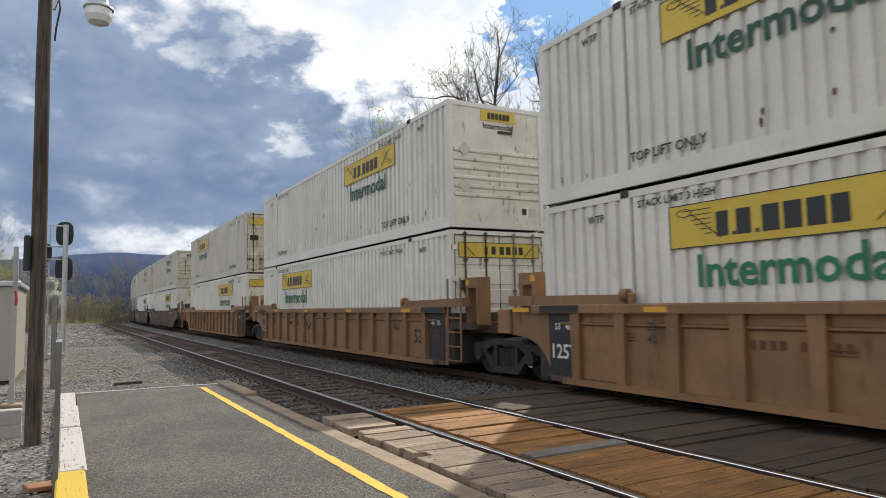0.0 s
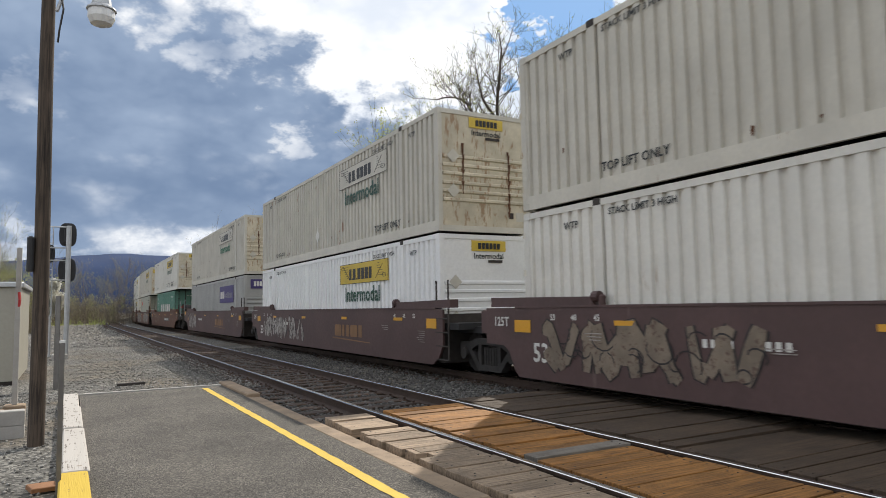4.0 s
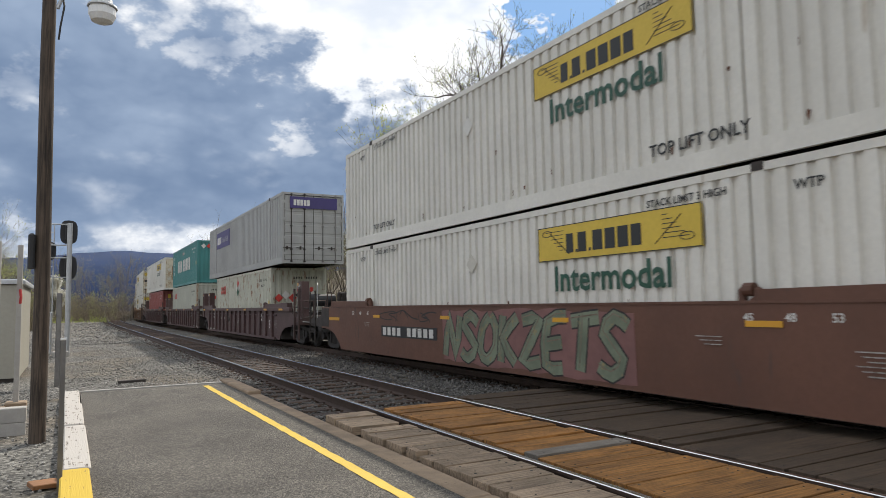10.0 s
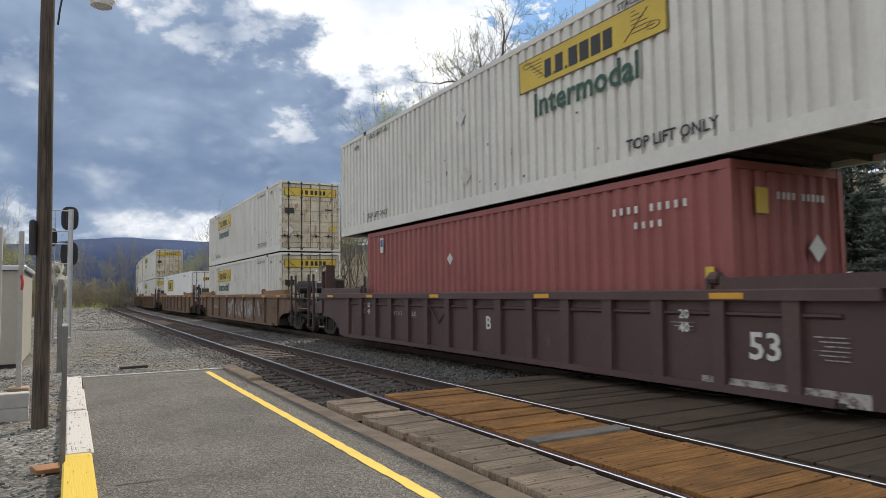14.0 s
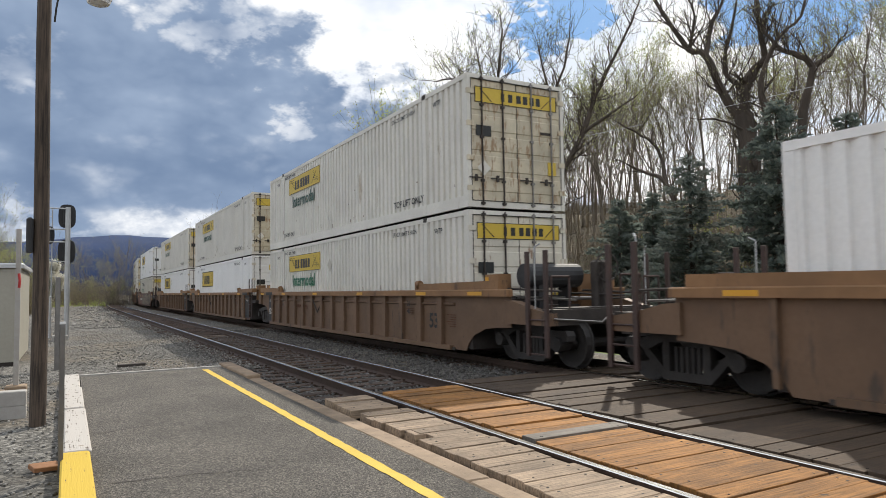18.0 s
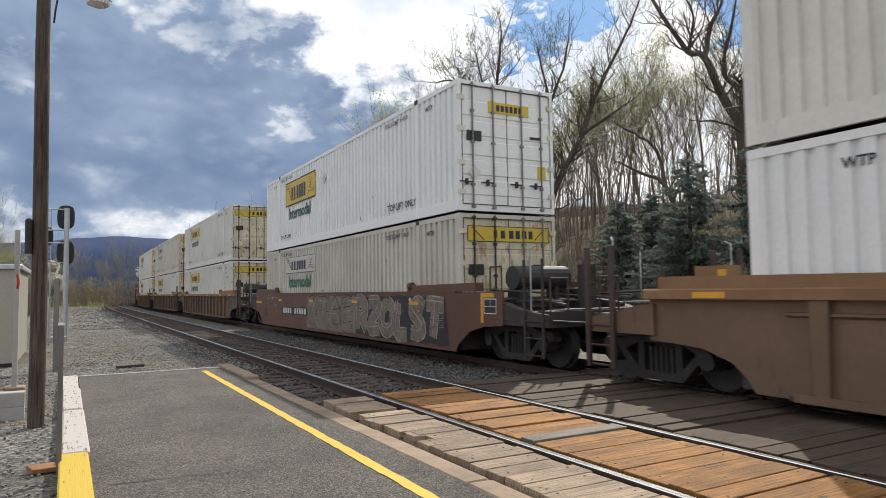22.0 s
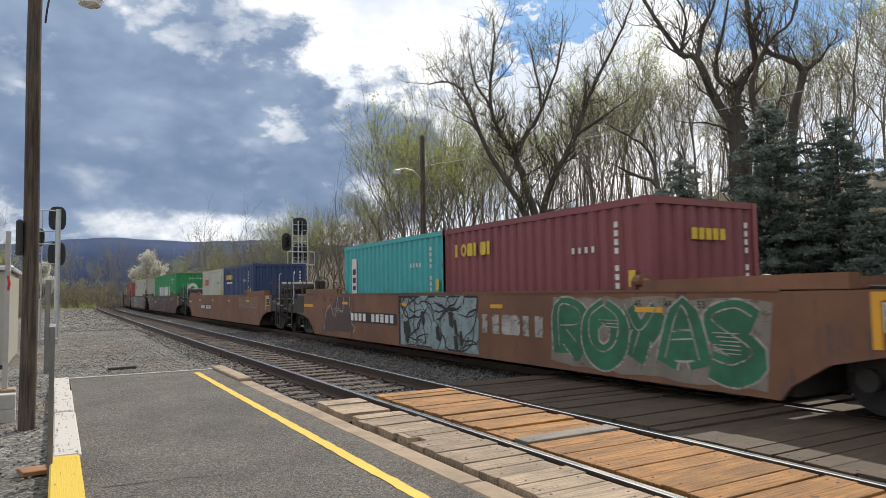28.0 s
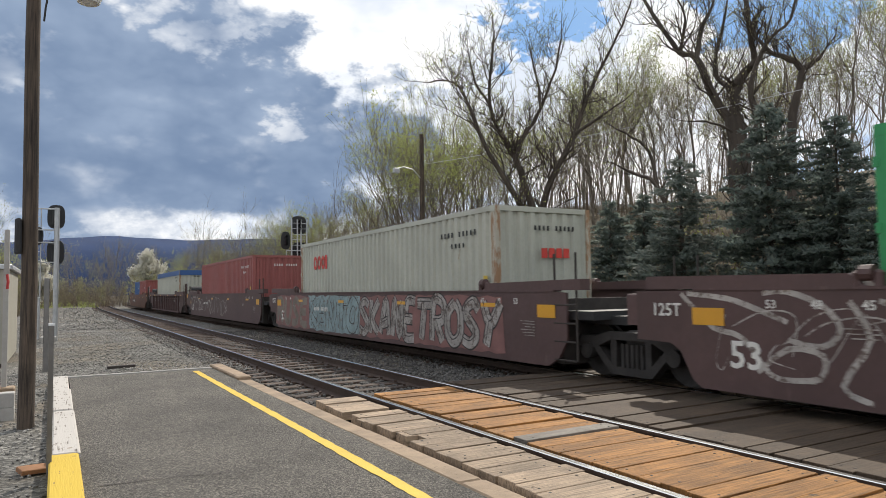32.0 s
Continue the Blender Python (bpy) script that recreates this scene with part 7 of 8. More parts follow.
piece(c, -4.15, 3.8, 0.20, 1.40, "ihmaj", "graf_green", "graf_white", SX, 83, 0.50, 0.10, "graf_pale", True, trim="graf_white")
letter_blocks(c, -1.9, -3.9, 0.66, 1.02, 3, M["graf_white"], SX)
part("graffiti", Geo().slab([(7.2, 0.32), (7.0, 0.9), (6.5, 1.05), (6.1, 1.36), (5.0, 1.36), (5.0, 0.98), (4.7, 0.6), (5.1, 0.36)], "x", SX - 0.003, SX - 0.001), M["maroon"], c, "dull purple sprayed ground")
outline(c, SX - 0.002, "graf_white", (((7.2, 0.32), (7.0, 0.9), (6.6, 1.1), (6.4, 0.85), (6.2, 0.8), (6.1, 1.1), (6.0, 1.36)), ((6.0, 1.36), (5.9, 1.0), (5.6, 0.95), (5.5, 1.36)), ((5.05, 1.36), (5.05, 0.95), (4.75, 0.85), (4.9, 0.62), (4.65, 0.5), (4.8, 0.36))), 0.024)
c = well_car(468.9, "smooth", "orange_brown", label="faded orange-brown smooth well car")
part("faded_patch", Geo().box(SX - 0.0025, SX - 0.0005, -8.0, -4.6, 0.86, 1.36), M["tan"], c, "faded tan patch")
for k in range(3):
    tag_line(c, -4.9 - k * 0.9, 1.0, 0.72, 1.15, 401 + k, "purple", SX - 0.001, 0.022)
near_box = container(465.92, LOW, 20, "blue_box", "steel", "", "plain", "dark blue corrugated 20-foot container with yellow mark, in the well")
far_box = container(471.95, LOW, 20, "pale_box", "steel", "", "plain", "pale grey 20-foot container with red company mark, in the well")
letter_blocks(near_box, 2.3, 0.9, 1.95, 2.2, 5, M["gold_ink"], -1.225, shapes="bobbo")
part("brand_bar", Geo().box(-1.232, -1.226, 1.0, 2.2, 1.76, 1.84), M["white_ink"], near_box)
letter_blocks(far_box, 2.15, 1.0, 1.76, 2.1, 4, M["red_ink"], -1.225, shapes="oooi")
# last three-unit car, maroon, smooth
cars = triple((492.2, 511.45, 530.6), "smooth", "maroon", "maroon smooth-sided well car with pale graffiti")
green_box = container(492.08, LOW, 40, "bright_green", "steel", "", "plain", "bright green 40-foot container with white lettering bars, in the well")
container(511.45, LOW, 40, "pale_box", "steel", "", "plain", "pale grey-green 40-foot container with red company mark, in the well")
container(530.6, LOW, 40, "red_box", "steel", "", "plain", "oxide-red corrugated 40-foot container in the well")
letter_blocks(green_box, 3.35, -3.45, 1.1, 1.92, 9, M["white_ink"], -1.225, shapes="ibibobbid")
rim = Geo()
for k in range(18):
    a, b = k * math.pi / 9, (k + 1) * math.pi / 9
    rim.add([(0.37 * math.cos(a), -6.145, 1.75 + 0.37 * math.sin(a)), (0.37 * math.cos(b), -6.145, 1.75 + 0.37 * math.sin(b)), (0.13 * math.cos(b), -6.145, 1.75 + 0.13 * math.sin(b)), (0.13 * math.cos(a), -6.145, 1.75 + 0.13 * math.sin(a))], [(0, 1, 2, 3)])
part("round_mark", rim, M["white_ink"], green_box, "white round company mark")
outline(cars[0], SX, "graf_white", (
    ((8.4, 1.38), (8.2, 1.2), (7.9, 0.95), (7.5, 0.85), (7.2, 0.5), (7.0, 0.4), (6.6, 0.42)), ((8.3, 1.38), (7.7, 1.32), (7.3, 1.2), (6.9, 1.05)), ((7.2, 1.38), (6.9, 1.4), (6.5, 1.25), (6.3, 1.0), (6.5, 0.8), (6.9, 0.85)),
    ((7.3, 0.45), (6.9, 0.75), (6.5, 0.7), (6.55, 0.45), (6.9, 0.4)), ((6.2, 1.3), (6.0, 0.9), (6.3, 0.4), (6.0, 0.25)), ((5.9, 1.3), (5.4, 1.1), (5.5, 0.7), (5.0, 0.5), (4.6, 0.9))), 0.035)
for k, y0 in enumerate((7.8, 6.4, 3.6, 1.2, -0.4, -2.0, 4.4)):
    tag_line(cars[0], y0, 2.6, 0.30, 1.28, 91 + 7 * k, "graf_white", SX - 0.0008 * k, 0.010 + 0.003 * (k % 3))
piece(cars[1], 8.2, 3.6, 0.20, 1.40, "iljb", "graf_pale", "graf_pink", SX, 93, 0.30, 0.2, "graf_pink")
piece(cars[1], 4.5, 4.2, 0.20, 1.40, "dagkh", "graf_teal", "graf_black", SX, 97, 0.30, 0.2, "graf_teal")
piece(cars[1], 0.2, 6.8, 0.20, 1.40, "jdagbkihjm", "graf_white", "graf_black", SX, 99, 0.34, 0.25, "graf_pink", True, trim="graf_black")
tag_line(cars[2], 7.8, 10.0, 0.3, 1.3, 94, "graf_white", SX, 0.03)
# tail of what comes into view
well_car(551.5, "ribbed", "maroon", label="dark ribbed well car")
blue_top = container(551.5, LOW, 40, "pale_box", "steel", "", "plain", "white 40-foot container with a blue upper edge, in the well")
part("blue_band", Geo().box(-1.235, -1.222, -6.05, 6.05, 2.55, 2.9), M["mid_blue"], blue_top, "blue upper band").matrix_basis = pose(0, 0, 0)
part("blue_band", Geo().box(-1.2, 1.2, -6.14, -6.128, 2.55, 2.9), M["mid_blue"], blue_top)
well_car(572.6, "smooth", "brown", label="brown smooth-sided well car")
container(569.6, LOW, 20, "red_box", "steel", "", "plain", "red 20-foot container in the well")
container(575.7, LOW, 20, "mid_blue", "steel", "", "plain", "blue 20-foot container in the well")

# company marks on the boxes named above
BOX = {round(s, 2): ob for ob, s, z in MOVERS if ob.name.startswith("container") and z < 1}
TOP = {round(s, 2): ob for ob, s, z in MOVERS if ob.name.startswith("container") and z > 1}
for s in (146.3, 189.3, 208.8, 511.45):
    letter_blocks(BOX[s], 4.75, 3.25, 1.95, 2.4, 4, M["red_ink"], -1.225, shapes="oooi")
    end_mark = Geo()
    for k in range(4):
        end_mark.box(-0.1 + k * 0.19, 0.05 + k * 0.19, -6.135, -6.128, 1.85, 2.05)
    part("brand_bar", end_mark, M["red_ink"], BOX[s])
letter_blocks(BOX[126.76], 2.9, -3.4, 1.15, 1.85, 14, M["white_ink"], -1.225, gaps=(5,), shapes="bdidb bdibbidb")
letter_blocks(TOP[208.8], 3.15, -3.15, 1.05, 1.95, 14, M["white_ink"], -1.225, gaps=(5,), shapes="bdidb bdibbidb")
for s, box in ((126.76, BOX[126.76]), (208.8, TOP[208.8])):
    sign = Geo()
    for k in range(4):
        zz = 2.35 - k * 0.42
        sign.box(-1.232, -1.226, 5.0, 5.3, zz, zz + 0.05).box(-1.232, -1.226, 5.12, 5.17, zz - 0.14, zz + 0.13).box(-1.232, -1.226, 5.02, 5.28, zz - 0.15, zz - 0.11)
    part("letter_bar", sign, M["white_ink"], box)
for box, far in ((BOX[103.15], -2.0), (TOP[189.3], 5.8)):
    p = part("logo_panel", Geo().box(-1.304, -1.290, far - 3.6, far, 1.62, 2.52), M["purple"], box, "purple company panel with pale bars")
    b = Geo()
    for k in range(5):
        b.box(-1.310, -1.304, far - 0.42 - k * 0.22, far - 0.25 - k * 0.22, 1.86, 2.24)
    part("letter_bar", b, M["white_ink"], p)
    b = Geo()
    for k in range(10):
        b.box(-1.310, -1.304, far - 1.62 - k * 0.17, far - 1.57 - k * 0.17, 1.88, 2.10 + 0.08 * (k % 2))
    part("letter_bar", b, M["grey_box"], p)
p = part("logo_panel", Geo().box(-1.0, 1.0, -8.12, -8.112, 2.25, 2.7), M["purple"], BOX[103.15], "purple end panel")
p2 = part("logo_panel", Geo().box(-1.0, 1.0, -8.15, -8.137, 2.25, 2.72), M["purple"], TOP[189.3], "purple end panel")
for q, yy in ((p, -8.127), (p2, -8.157)):
    b = Geo()
    for k in range(5):
        b.box(-0.85 + k * 0.14, -0.74 + k * 0.14, yy, yy + 0.006, 2.36, 2.6)
    part("letter_bar", b, M["white_ink"], q)
for k, (dy, dz, col) in enumerate(((0.40, 2.44, "red_ink"), (0.68, 2.22, "white_ink"), (0.12, 2.22, "white_ink"), (0.40, 2.0, "graf_green"))):
    diamond(BOX[189.3], (-1.225, dy, dz), 0.40, M[col])
for k, col in enumerate(("red_ink", "white_ink", "red_ink", "ink", "graf_green", "white_ink")):
    diamond(BOX[189.3], (-0.9 + k * 0.3, -6.128, 1.6 + 0.12 * (k % 2)), 0.36, M[col], "s")
for dy, col in ((0.4, "red_ink"), (0.0, "white_ink"), (-0.5, "white_ink")):
    diamond(TOP[208.8], (-1.225, dy, 2.4), 0.3, M[col])
for dx, col in ((-0.8, "white_ink"), (-0.45, "red_ink"), (0.8, "white_ink")):
    diamond(TOP[208.8], (dx, -6.128, 2.5), 0.34, M[col], "s")
for dx, col in ((-0.55, "red_ink"), (0.1, "white_ink")):
    diamond(BOX[126.76], (dx, -6.18, 1.55), 0.34, M[col], "s")
diamond(BOX[228.2], (-1.225, 1.3, 1.95), 0.27, M["white_ink"])
diamond(BOX[228.2], (0.55, -6.128, 1.75), 0.4, M["white_ink"], "s")
part("mark_plate", Geo().box(-1.232, -1.226, 5.02, 5.22, 2.3, 2.7), M["white_ink"], BOX[228.2], "small white upright mark")
part("mark_plate", Geo().box(-1.236, -1.232, 5.05, 5.19, 2.46, 2.66), M["mid_blue"], BOX[228.2], "blue upper half of the mark")
part("warning_plate", Geo().box(-0.75, -0.5, -6.14, -6.128, 2.2, 2.55), M["yellow"], BOX[228.2])

for k in range(4):
    tag_line(TOP[126.76], -1.6 - k * 1.1, 1.1, 0.34, 0.68, 501 + k, "graf_black", -1.2985, 0.016)

# ---- trees ----
def branch_tree(seed, height, spread=0.5, levels=5, leaves=0, thick=0.22, fork=0.28, leaf_size=0.10, twig=0.006, lean=(0, 0), kids=(3, 4), crook=0.0, limbs=(), tuft=0):
    """A bare tree: trunk, limbs and twigs in one mesh of tapered tubes, and small leaves on the twigs."""
    rnd = random.Random(seed)
    wood, leaf = Geo(), Geo()

    def grow(p, way, length, r, level):
        n = 6 if level == 0 else 5 if level == 1 else 4 if level == 2 else 3
        steps = (4 if level == 0 else 3 if level < 3 else 2) + (1 if crook and level < 3 else 0)
        q = p
        pts = [p]
        w = way
        for i in range(steps):
            w = (w + Vector((rnd.uniform(-1, 1), rnd.uniform(-1, 1), rnd.uniform(-0.4, 0.8))) * ((0.10 if level == 0 else 0.24) + crook * (0.5 if level == 0 else 1.0))).normalized()
            q = q + w * length / steps
            pts.append(q)
        end = r * (0.62 if level < 2 else 0.5)
        wood.limb(pts, [max(r + (end - r) * i / steps, twig * (1 if i < steps else 0.7)) for i in range(steps + 1)], n)
        if level >= levels:
            for k in range(tuft):
                u = pts[rnd.randint(0, steps - 1)].lerp(pts[-1], rnd.random())
                d = (w + Vector((rnd.uniform(-1, 1), rnd.uniform(-1, 1), rnd.uniform(-0.2, 0.8)))).normalized() * rnd.uniform(0.4, 1.0)
                wood.limb([u, u + d], [twig * 0.9, twig * 0.5], 3)
            for k in range(leaves):
                c = pts[rnd.randint(1, steps)] + Vector((rnd.gauss(0, 1), rnd.gauss(0, 1), rnd.gauss(0, 1))) * leaf_size * 1.3
                a = Vector((rnd.uniform(-1, 1), rnd.uniform(-1, 1), rnd.uniform(-1, 1))).normalized() * leaf_size * rnd.uniform(0.5, 1.1)
                b = a.orthogonal() * 0.7
                leaf.add([c - a, c + b, c + a, c - b], [(0, 1, 2, 3)])
            return
        if level == 0 and limbs:
            for u, lw, ll, lr in limbs:
                j = min(int(u * steps), steps - 1)
                grow(pts[j].lerp(pts[j + 1], u * steps - j), Vector(lw).normalized(), ll, lr, 1)
            return
        k = rnd.randint(*kids) + (1 if level == 0 else 0)
        for i in range(k):
            u = rnd.uniform(fork, 1.0) if level == 0 else rnd.uniform(0.35, 1.0)
            j = min(int(u * steps), steps - 1)
            base = pts[j].lerp(pts[j + 1], u * steps - j)
            side = Vector((rnd.uniform(-1, 1), rnd.uniform(-1, 1), rnd.uniform(-0.2, 0.6)))
            ww = (w * (1 - spread * rnd.uniform(0.7, 1.2)) + side.normalized() * spread * 1.3 + Vector((0, 0, 0.22))).normalized()
            grow(base, ww, length * rnd.uniform(0.52, 0.78), r * (1 - u * 0.4) * rnd.uniform(0.45, 0.68), level + 1)
        grow(pts[-1], w, length * rnd.uniform(0.6, 0.8), end * 0.95, level + 1)
    grow(Vector((0, 0, -0.3)), Vector((lean[0], lean[1], 1)).normalized(), height * (0.18 if limbs and thick < 0.4 else 0.32 if limbs else 0.42), thick, 0)
    return wood, leaf


def tree(name, wood, leaf, bark, leaf_mat, label, at, group=""):
    t = thing(name, label, "tree", group, at)
    part("trunk", wood, M[bark], t, "bare trunk, limbs and twigs")
    if leaf and (isinstance(leaf, bpy.types.Mesh) or leaf.f):
        part("crown", leaf, M[leaf_mat], t, "sparse young leaves")
    return t


def tree_at(az, dist, z=None):
    x, y = dist * math.sin(radians(az)), dist * math.cos(radians(az))
    d = x - TRACK_FAR
    return x, y, (ground_height(y, d) if z is None else z) - 0.1


KINDS = [
    branch_tree(1, 15, 0.36, 4, 3, 0.13, 0.50, 0.06, 0.008, kids=(2, 4), crook=0.12),
    branch_tree(2, 16, 0.32, 4, 6, 0.12, 0.50, 0.07, 0.008, kids=(2, 4), crook=0.12),
    branch_tree(3, 13, 0.42, 4, 7, 0.11, 0.30, 0.07, 0.008, kids=(2, 4), crook=0.15),
    branch_tree(4, 17, 0.30, 4, 3, 0.12, 0.55, 0.06, 0.008, kids=(2, 4), crook=0.12),
    branch_tree(5, 12, 0.45, 4, 8, 0.10, 0.30, 0.07, 0.008, kids=(2, 4), crook=0.15),
]
FIRST = []
LABELS = ("slender bare woodland tree with budding twigs", "tall bare woodland tree with pale new leaves", "small spreading tree in light green new leaf", "tall thin bare woodland tree", "small tree with fresh yellow-green leaves")
for i, (wd, lf) in enumerate(KINDS):
    FIRST.append((wd.mesh("trunk", M["bark_pale" if i in (1, 3) else "bark_grey"]), lf.mesh("crown", M["leaf" if i else "leaf_brown"])))


def wood_tree(kind, az, dist, scale=1.0, turn=0.0, dz=0.0):
    x, y, z = tree_at(az, dist)
    t = thing("tree", LABELS[kind], "tree", "woodland trees on the slope", pose(x, y, z + dz, 0, 0, turn))
    t.scale = (scale, scale, scale)
    part("trunk", FIRST[kind][0], None, t)
    part("crown", FIRST[kind][1], None, t)


rnd = random.Random(77)
# the wood on the slope, from the bend to the right-hand side
for az0, az1, n, d0, d1, s0, s1, kinds in ((10, 18, 20, 72, 95, 0.46, 0.64, (0, 0, 3, 1)), (17, 25, 26, 55, 75, 0.45, 0.64, (0, 3, 3, 1)), (25, 33, 17, 44, 62, 0.72, 0.98, (1, 1, 3, 1, 3)),
                                           (30, 44, 17, 44, 70, 0.6, 0.9, (0, 3, 1, 1)), (42, 56, 20, 42, 68, 0.6, 0.9, (3, 0, 1, 1)), (55, 70, 16, 34, 58, 0.55, 0.8, (0, 3, 1))):
    for i in range(n):
        wood_tree(rnd.choice(kinds), az0 + (az1 - az0) * (i + rnd.random()) / n, rnd.uniform(d0, d1), rnd.uniform(s0, s1), rnd.uniform(0, 360))


def far_woods():
    """Countless thin stems with fine twigs, one behind another up the slope."""
    r = random.Random(15)
    g = Geo()
    for i in range(480):
        az = r.uniform(12, 74)
        dist = r.uniform(40, 100) if az > 28 else r.uniform(62, 120)
        x, y, z = tree_at(az, dist)
        h = r.uniform(4.0, 11.0) * (0.6 if az < 22 else 0.8 if az < 30 else 1.0)
        p = Vector((x, y, z))
        w = Vector((r.uniform(-0.14, 0.14), r.uniform(-0.14, 0.14), 1)).normalized()
        rad = r.uniform(0.025, 0.085)
        k = 4
        for j in range(k):
            w = (w + Vector((r.uniform(-1, 1), r.uniform(-1, 1), 0)) * 0.08).normalized()
            q = p + w * h / k
            g.tube(p, q, rad * (1 - j * 0.22), rad * (1 - (j + 1) * 0.22), 3, caps=False)
            for m in range(0 if j == 0 else 2 if j == 1 else 5):
                u = p.lerp(q, r.random())
                d = Vector((r.uniform(-1, 1), r.uniform(-1, 1), r.uniform(0.3, 1.4))).normalized() * r.uniform(0.6, 1.7)
                v = u + d
                g.tube(u, v, 0.018, 0.008, 3, caps=False)
                e = (d + Vector((r.uniform(-1, 1), r.uniform(-1, 1), r.uniform(-0.3, 1)))) * 0.5
                g.tube(u.lerp(v, 0.6), u.lerp(v, 0.6) + e, 0.011, 0.007, 3, caps=False)
            p = q
    solid("far_woods", g, M["thicket"], "dense grey-brown leafless woods on the slope", "woods", kind="stuff")


far_woods()


def crooked_tree(seed, limbs, shoots=2.6, reach=1.7, leaves=1, leaf_size=0.05, twig=0.0075, bare=0.3):
    """An old tree: each limb is a bent line of (side, away, up) with its two radii, set with crooked boughs and twigs."""
    rnd = random.Random(seed)
    wood, leaf = Geo(), Geo()

    def toss(up=0.0):
        return Vector((rnd.uniform(-1, 1), rnd.uniform(-1, 1), rnd.uniform(-0.6, 1) + up))

    def shoot(p, way, length, r, level):
        pts, w = [p], way
        for i in range(3):
            w = (w + toss(0.25) * 0.30).normalized()
            pts.append(pts[-1] + w * length / 3)
        wood.limb(pts, [max(r * (1 - 0.25 * i), twig * (1 - 0.12 * i)) for i in range(4)], 4 if level == 0 else 3)
        if level < 2:
            for k in range(rnd.randint(3, 4)):
                u = rnd.uniform(0.25, 1.0) * 3
                j = min(int(u), 2)
                shoot(pts[j].lerp(pts[j + 1], u - j), (w * 0.6 + toss(0.2).normalized()).normalized(), length * rnd.uniform(0.5, 0.8), r * 0.5, level + 1)
        for k in range(leaves if level else 0):
            c = pts[rnd.randint(1, 3)] + Vector((rnd.gauss(0, 1), rnd.gauss(0, 1), rnd.gauss(0, 1))) * leaf_size
            a = toss().normalized() * leaf_size * rnd.uniform(0.5, 1.1)
            b = a.orthogonal() * 0.7
            leaf.add([c - a, c + b, c + a, c - b], [(0, 1, 2, 3)])

    for pts, r0, r1 in limbs:
        knots = [Vector(p) for p in pts]
        knots = [knots[0]] + knots + [knots[-1] * 2 - knots[-2]]
        fine = []
        for i in range(1, len(knots) - 2):
            p = knots[i - 1:i + 3]
            for k in range(3):
                u = k / 3
                fine.append(0.5 * (2 * p[1] + (p[2] - p[0]) * u + (2 * p[0] - 5 * p[1] + 4 * p[2] - p[3]) * u * u + (3 * p[1] - p[0] - 3 * p[2] + p[3]) * u ** 3) + toss() * (0.05 if k else 0.0))
        fine.append(knots[-2])
        m = len(fine) - 1
        wood.limb(fine, [(r0 + (r1 - r0) * (i / m) ** 0.7) * rnd.uniform(0.92, 1.1) for i in range(m + 1)], 8)
        span = sum((a - b).length for a, b in zip(fine, fine[1:]))
        for k in range(int(span * shoots)):
            u = rnd.uniform(bare if r0 > 0.25 else 0.1, 1.0) * m
            j = min(int(u), m - 1)
            r = r0 + (r1 - r0) * u / m
            w = (fine[j + 1] - fine[j]).normalized()
            shoot(fine[j].lerp(fine[j + 1], u - j), (w * 0.45 + toss(0.3).normalized()).normalized(), reach * rnd.uniform(0.5, 1.25), max(min(r * 0.4, 0.06), 0.014), 0)
        shoot(fine[-1], (fine[-1] - fine[-2]).normalized(), reach * 0.8, r1 * 0.8, 0)
    return wood, leaf


x, y, z = tree_at(37.4, 34)
wd, lf = crooked_tree(25, (
    (((0, 0, -0.3), (0.05, 0, 1.2), (0, 0, 2.6)), 0.42, 0.34),
    (((0, 0, 2.4), (0.05, 0.2, 5.2), (-0.5, 0.4, 7.1), (-0.9, 0.4, 8.4), (-1.4, 0.2, 9.2), (-2.1, 0, 11.0), (-1.95, -0.2, 13.2), (-1.8, 0, 14.8)), 0.26, 0.04),
    (((0, 0, 2.2), (-0.5, -0.4, 5.4), (-1.4, -0.8, 7.1), (-2.4, -1.1, 8.9), (-2.9, -1.0, 10.3), (-3.4, -0.8, 11.5), (-4.2, -0.6, 12.2), (-5.2, -0.4, 12.2)), 0.20, 0.03),
    (((-0.9, 0.4, 8.4), (-0.5, 0.8, 9.4), (0, 1.0, 10.1), (0.5, 0.9, 11.0), (1.3, 0.7, 12.9), (1.6, 0.6, 14.4)), 0.17, 0.04),
    (((0, 0, 2.4), (0.5, -0.2, 5.9), (1.2, -0.4, 7.6), (2.1, -0.3, 9.2), (2.8, 0, 11.2), (3.7, 0.3, 13.0), (4.7, 0.3, 14.9), (5.1, 0.2, 16.0)), 0.22, 0.03),
    (((2.1, -0.3, 9.2), (3.3, -0.8, 9.9), (4.5, -1.2, 10.6)), 0.12, 0.03),
    (((-2.1, 0, 11.0), (-2.9, 0.5, 12.4), (-3.2, 0.8, 14.0)), 0.09, 0.03),
    (((0.5, 0.9, 11.0), (0.3, 1.6, 12.8), (0, 2.0, 14.6)), 0.10, 0.03),
), 3.4, 1.6, 1, 0.05)
tree("tree", wd, lf, "bark", "leaf", "large spreading bare tree with several dark stems", pose(x, y, z, 0, 0, -37.4))
x, y, z = tree_at(53.8, 33)
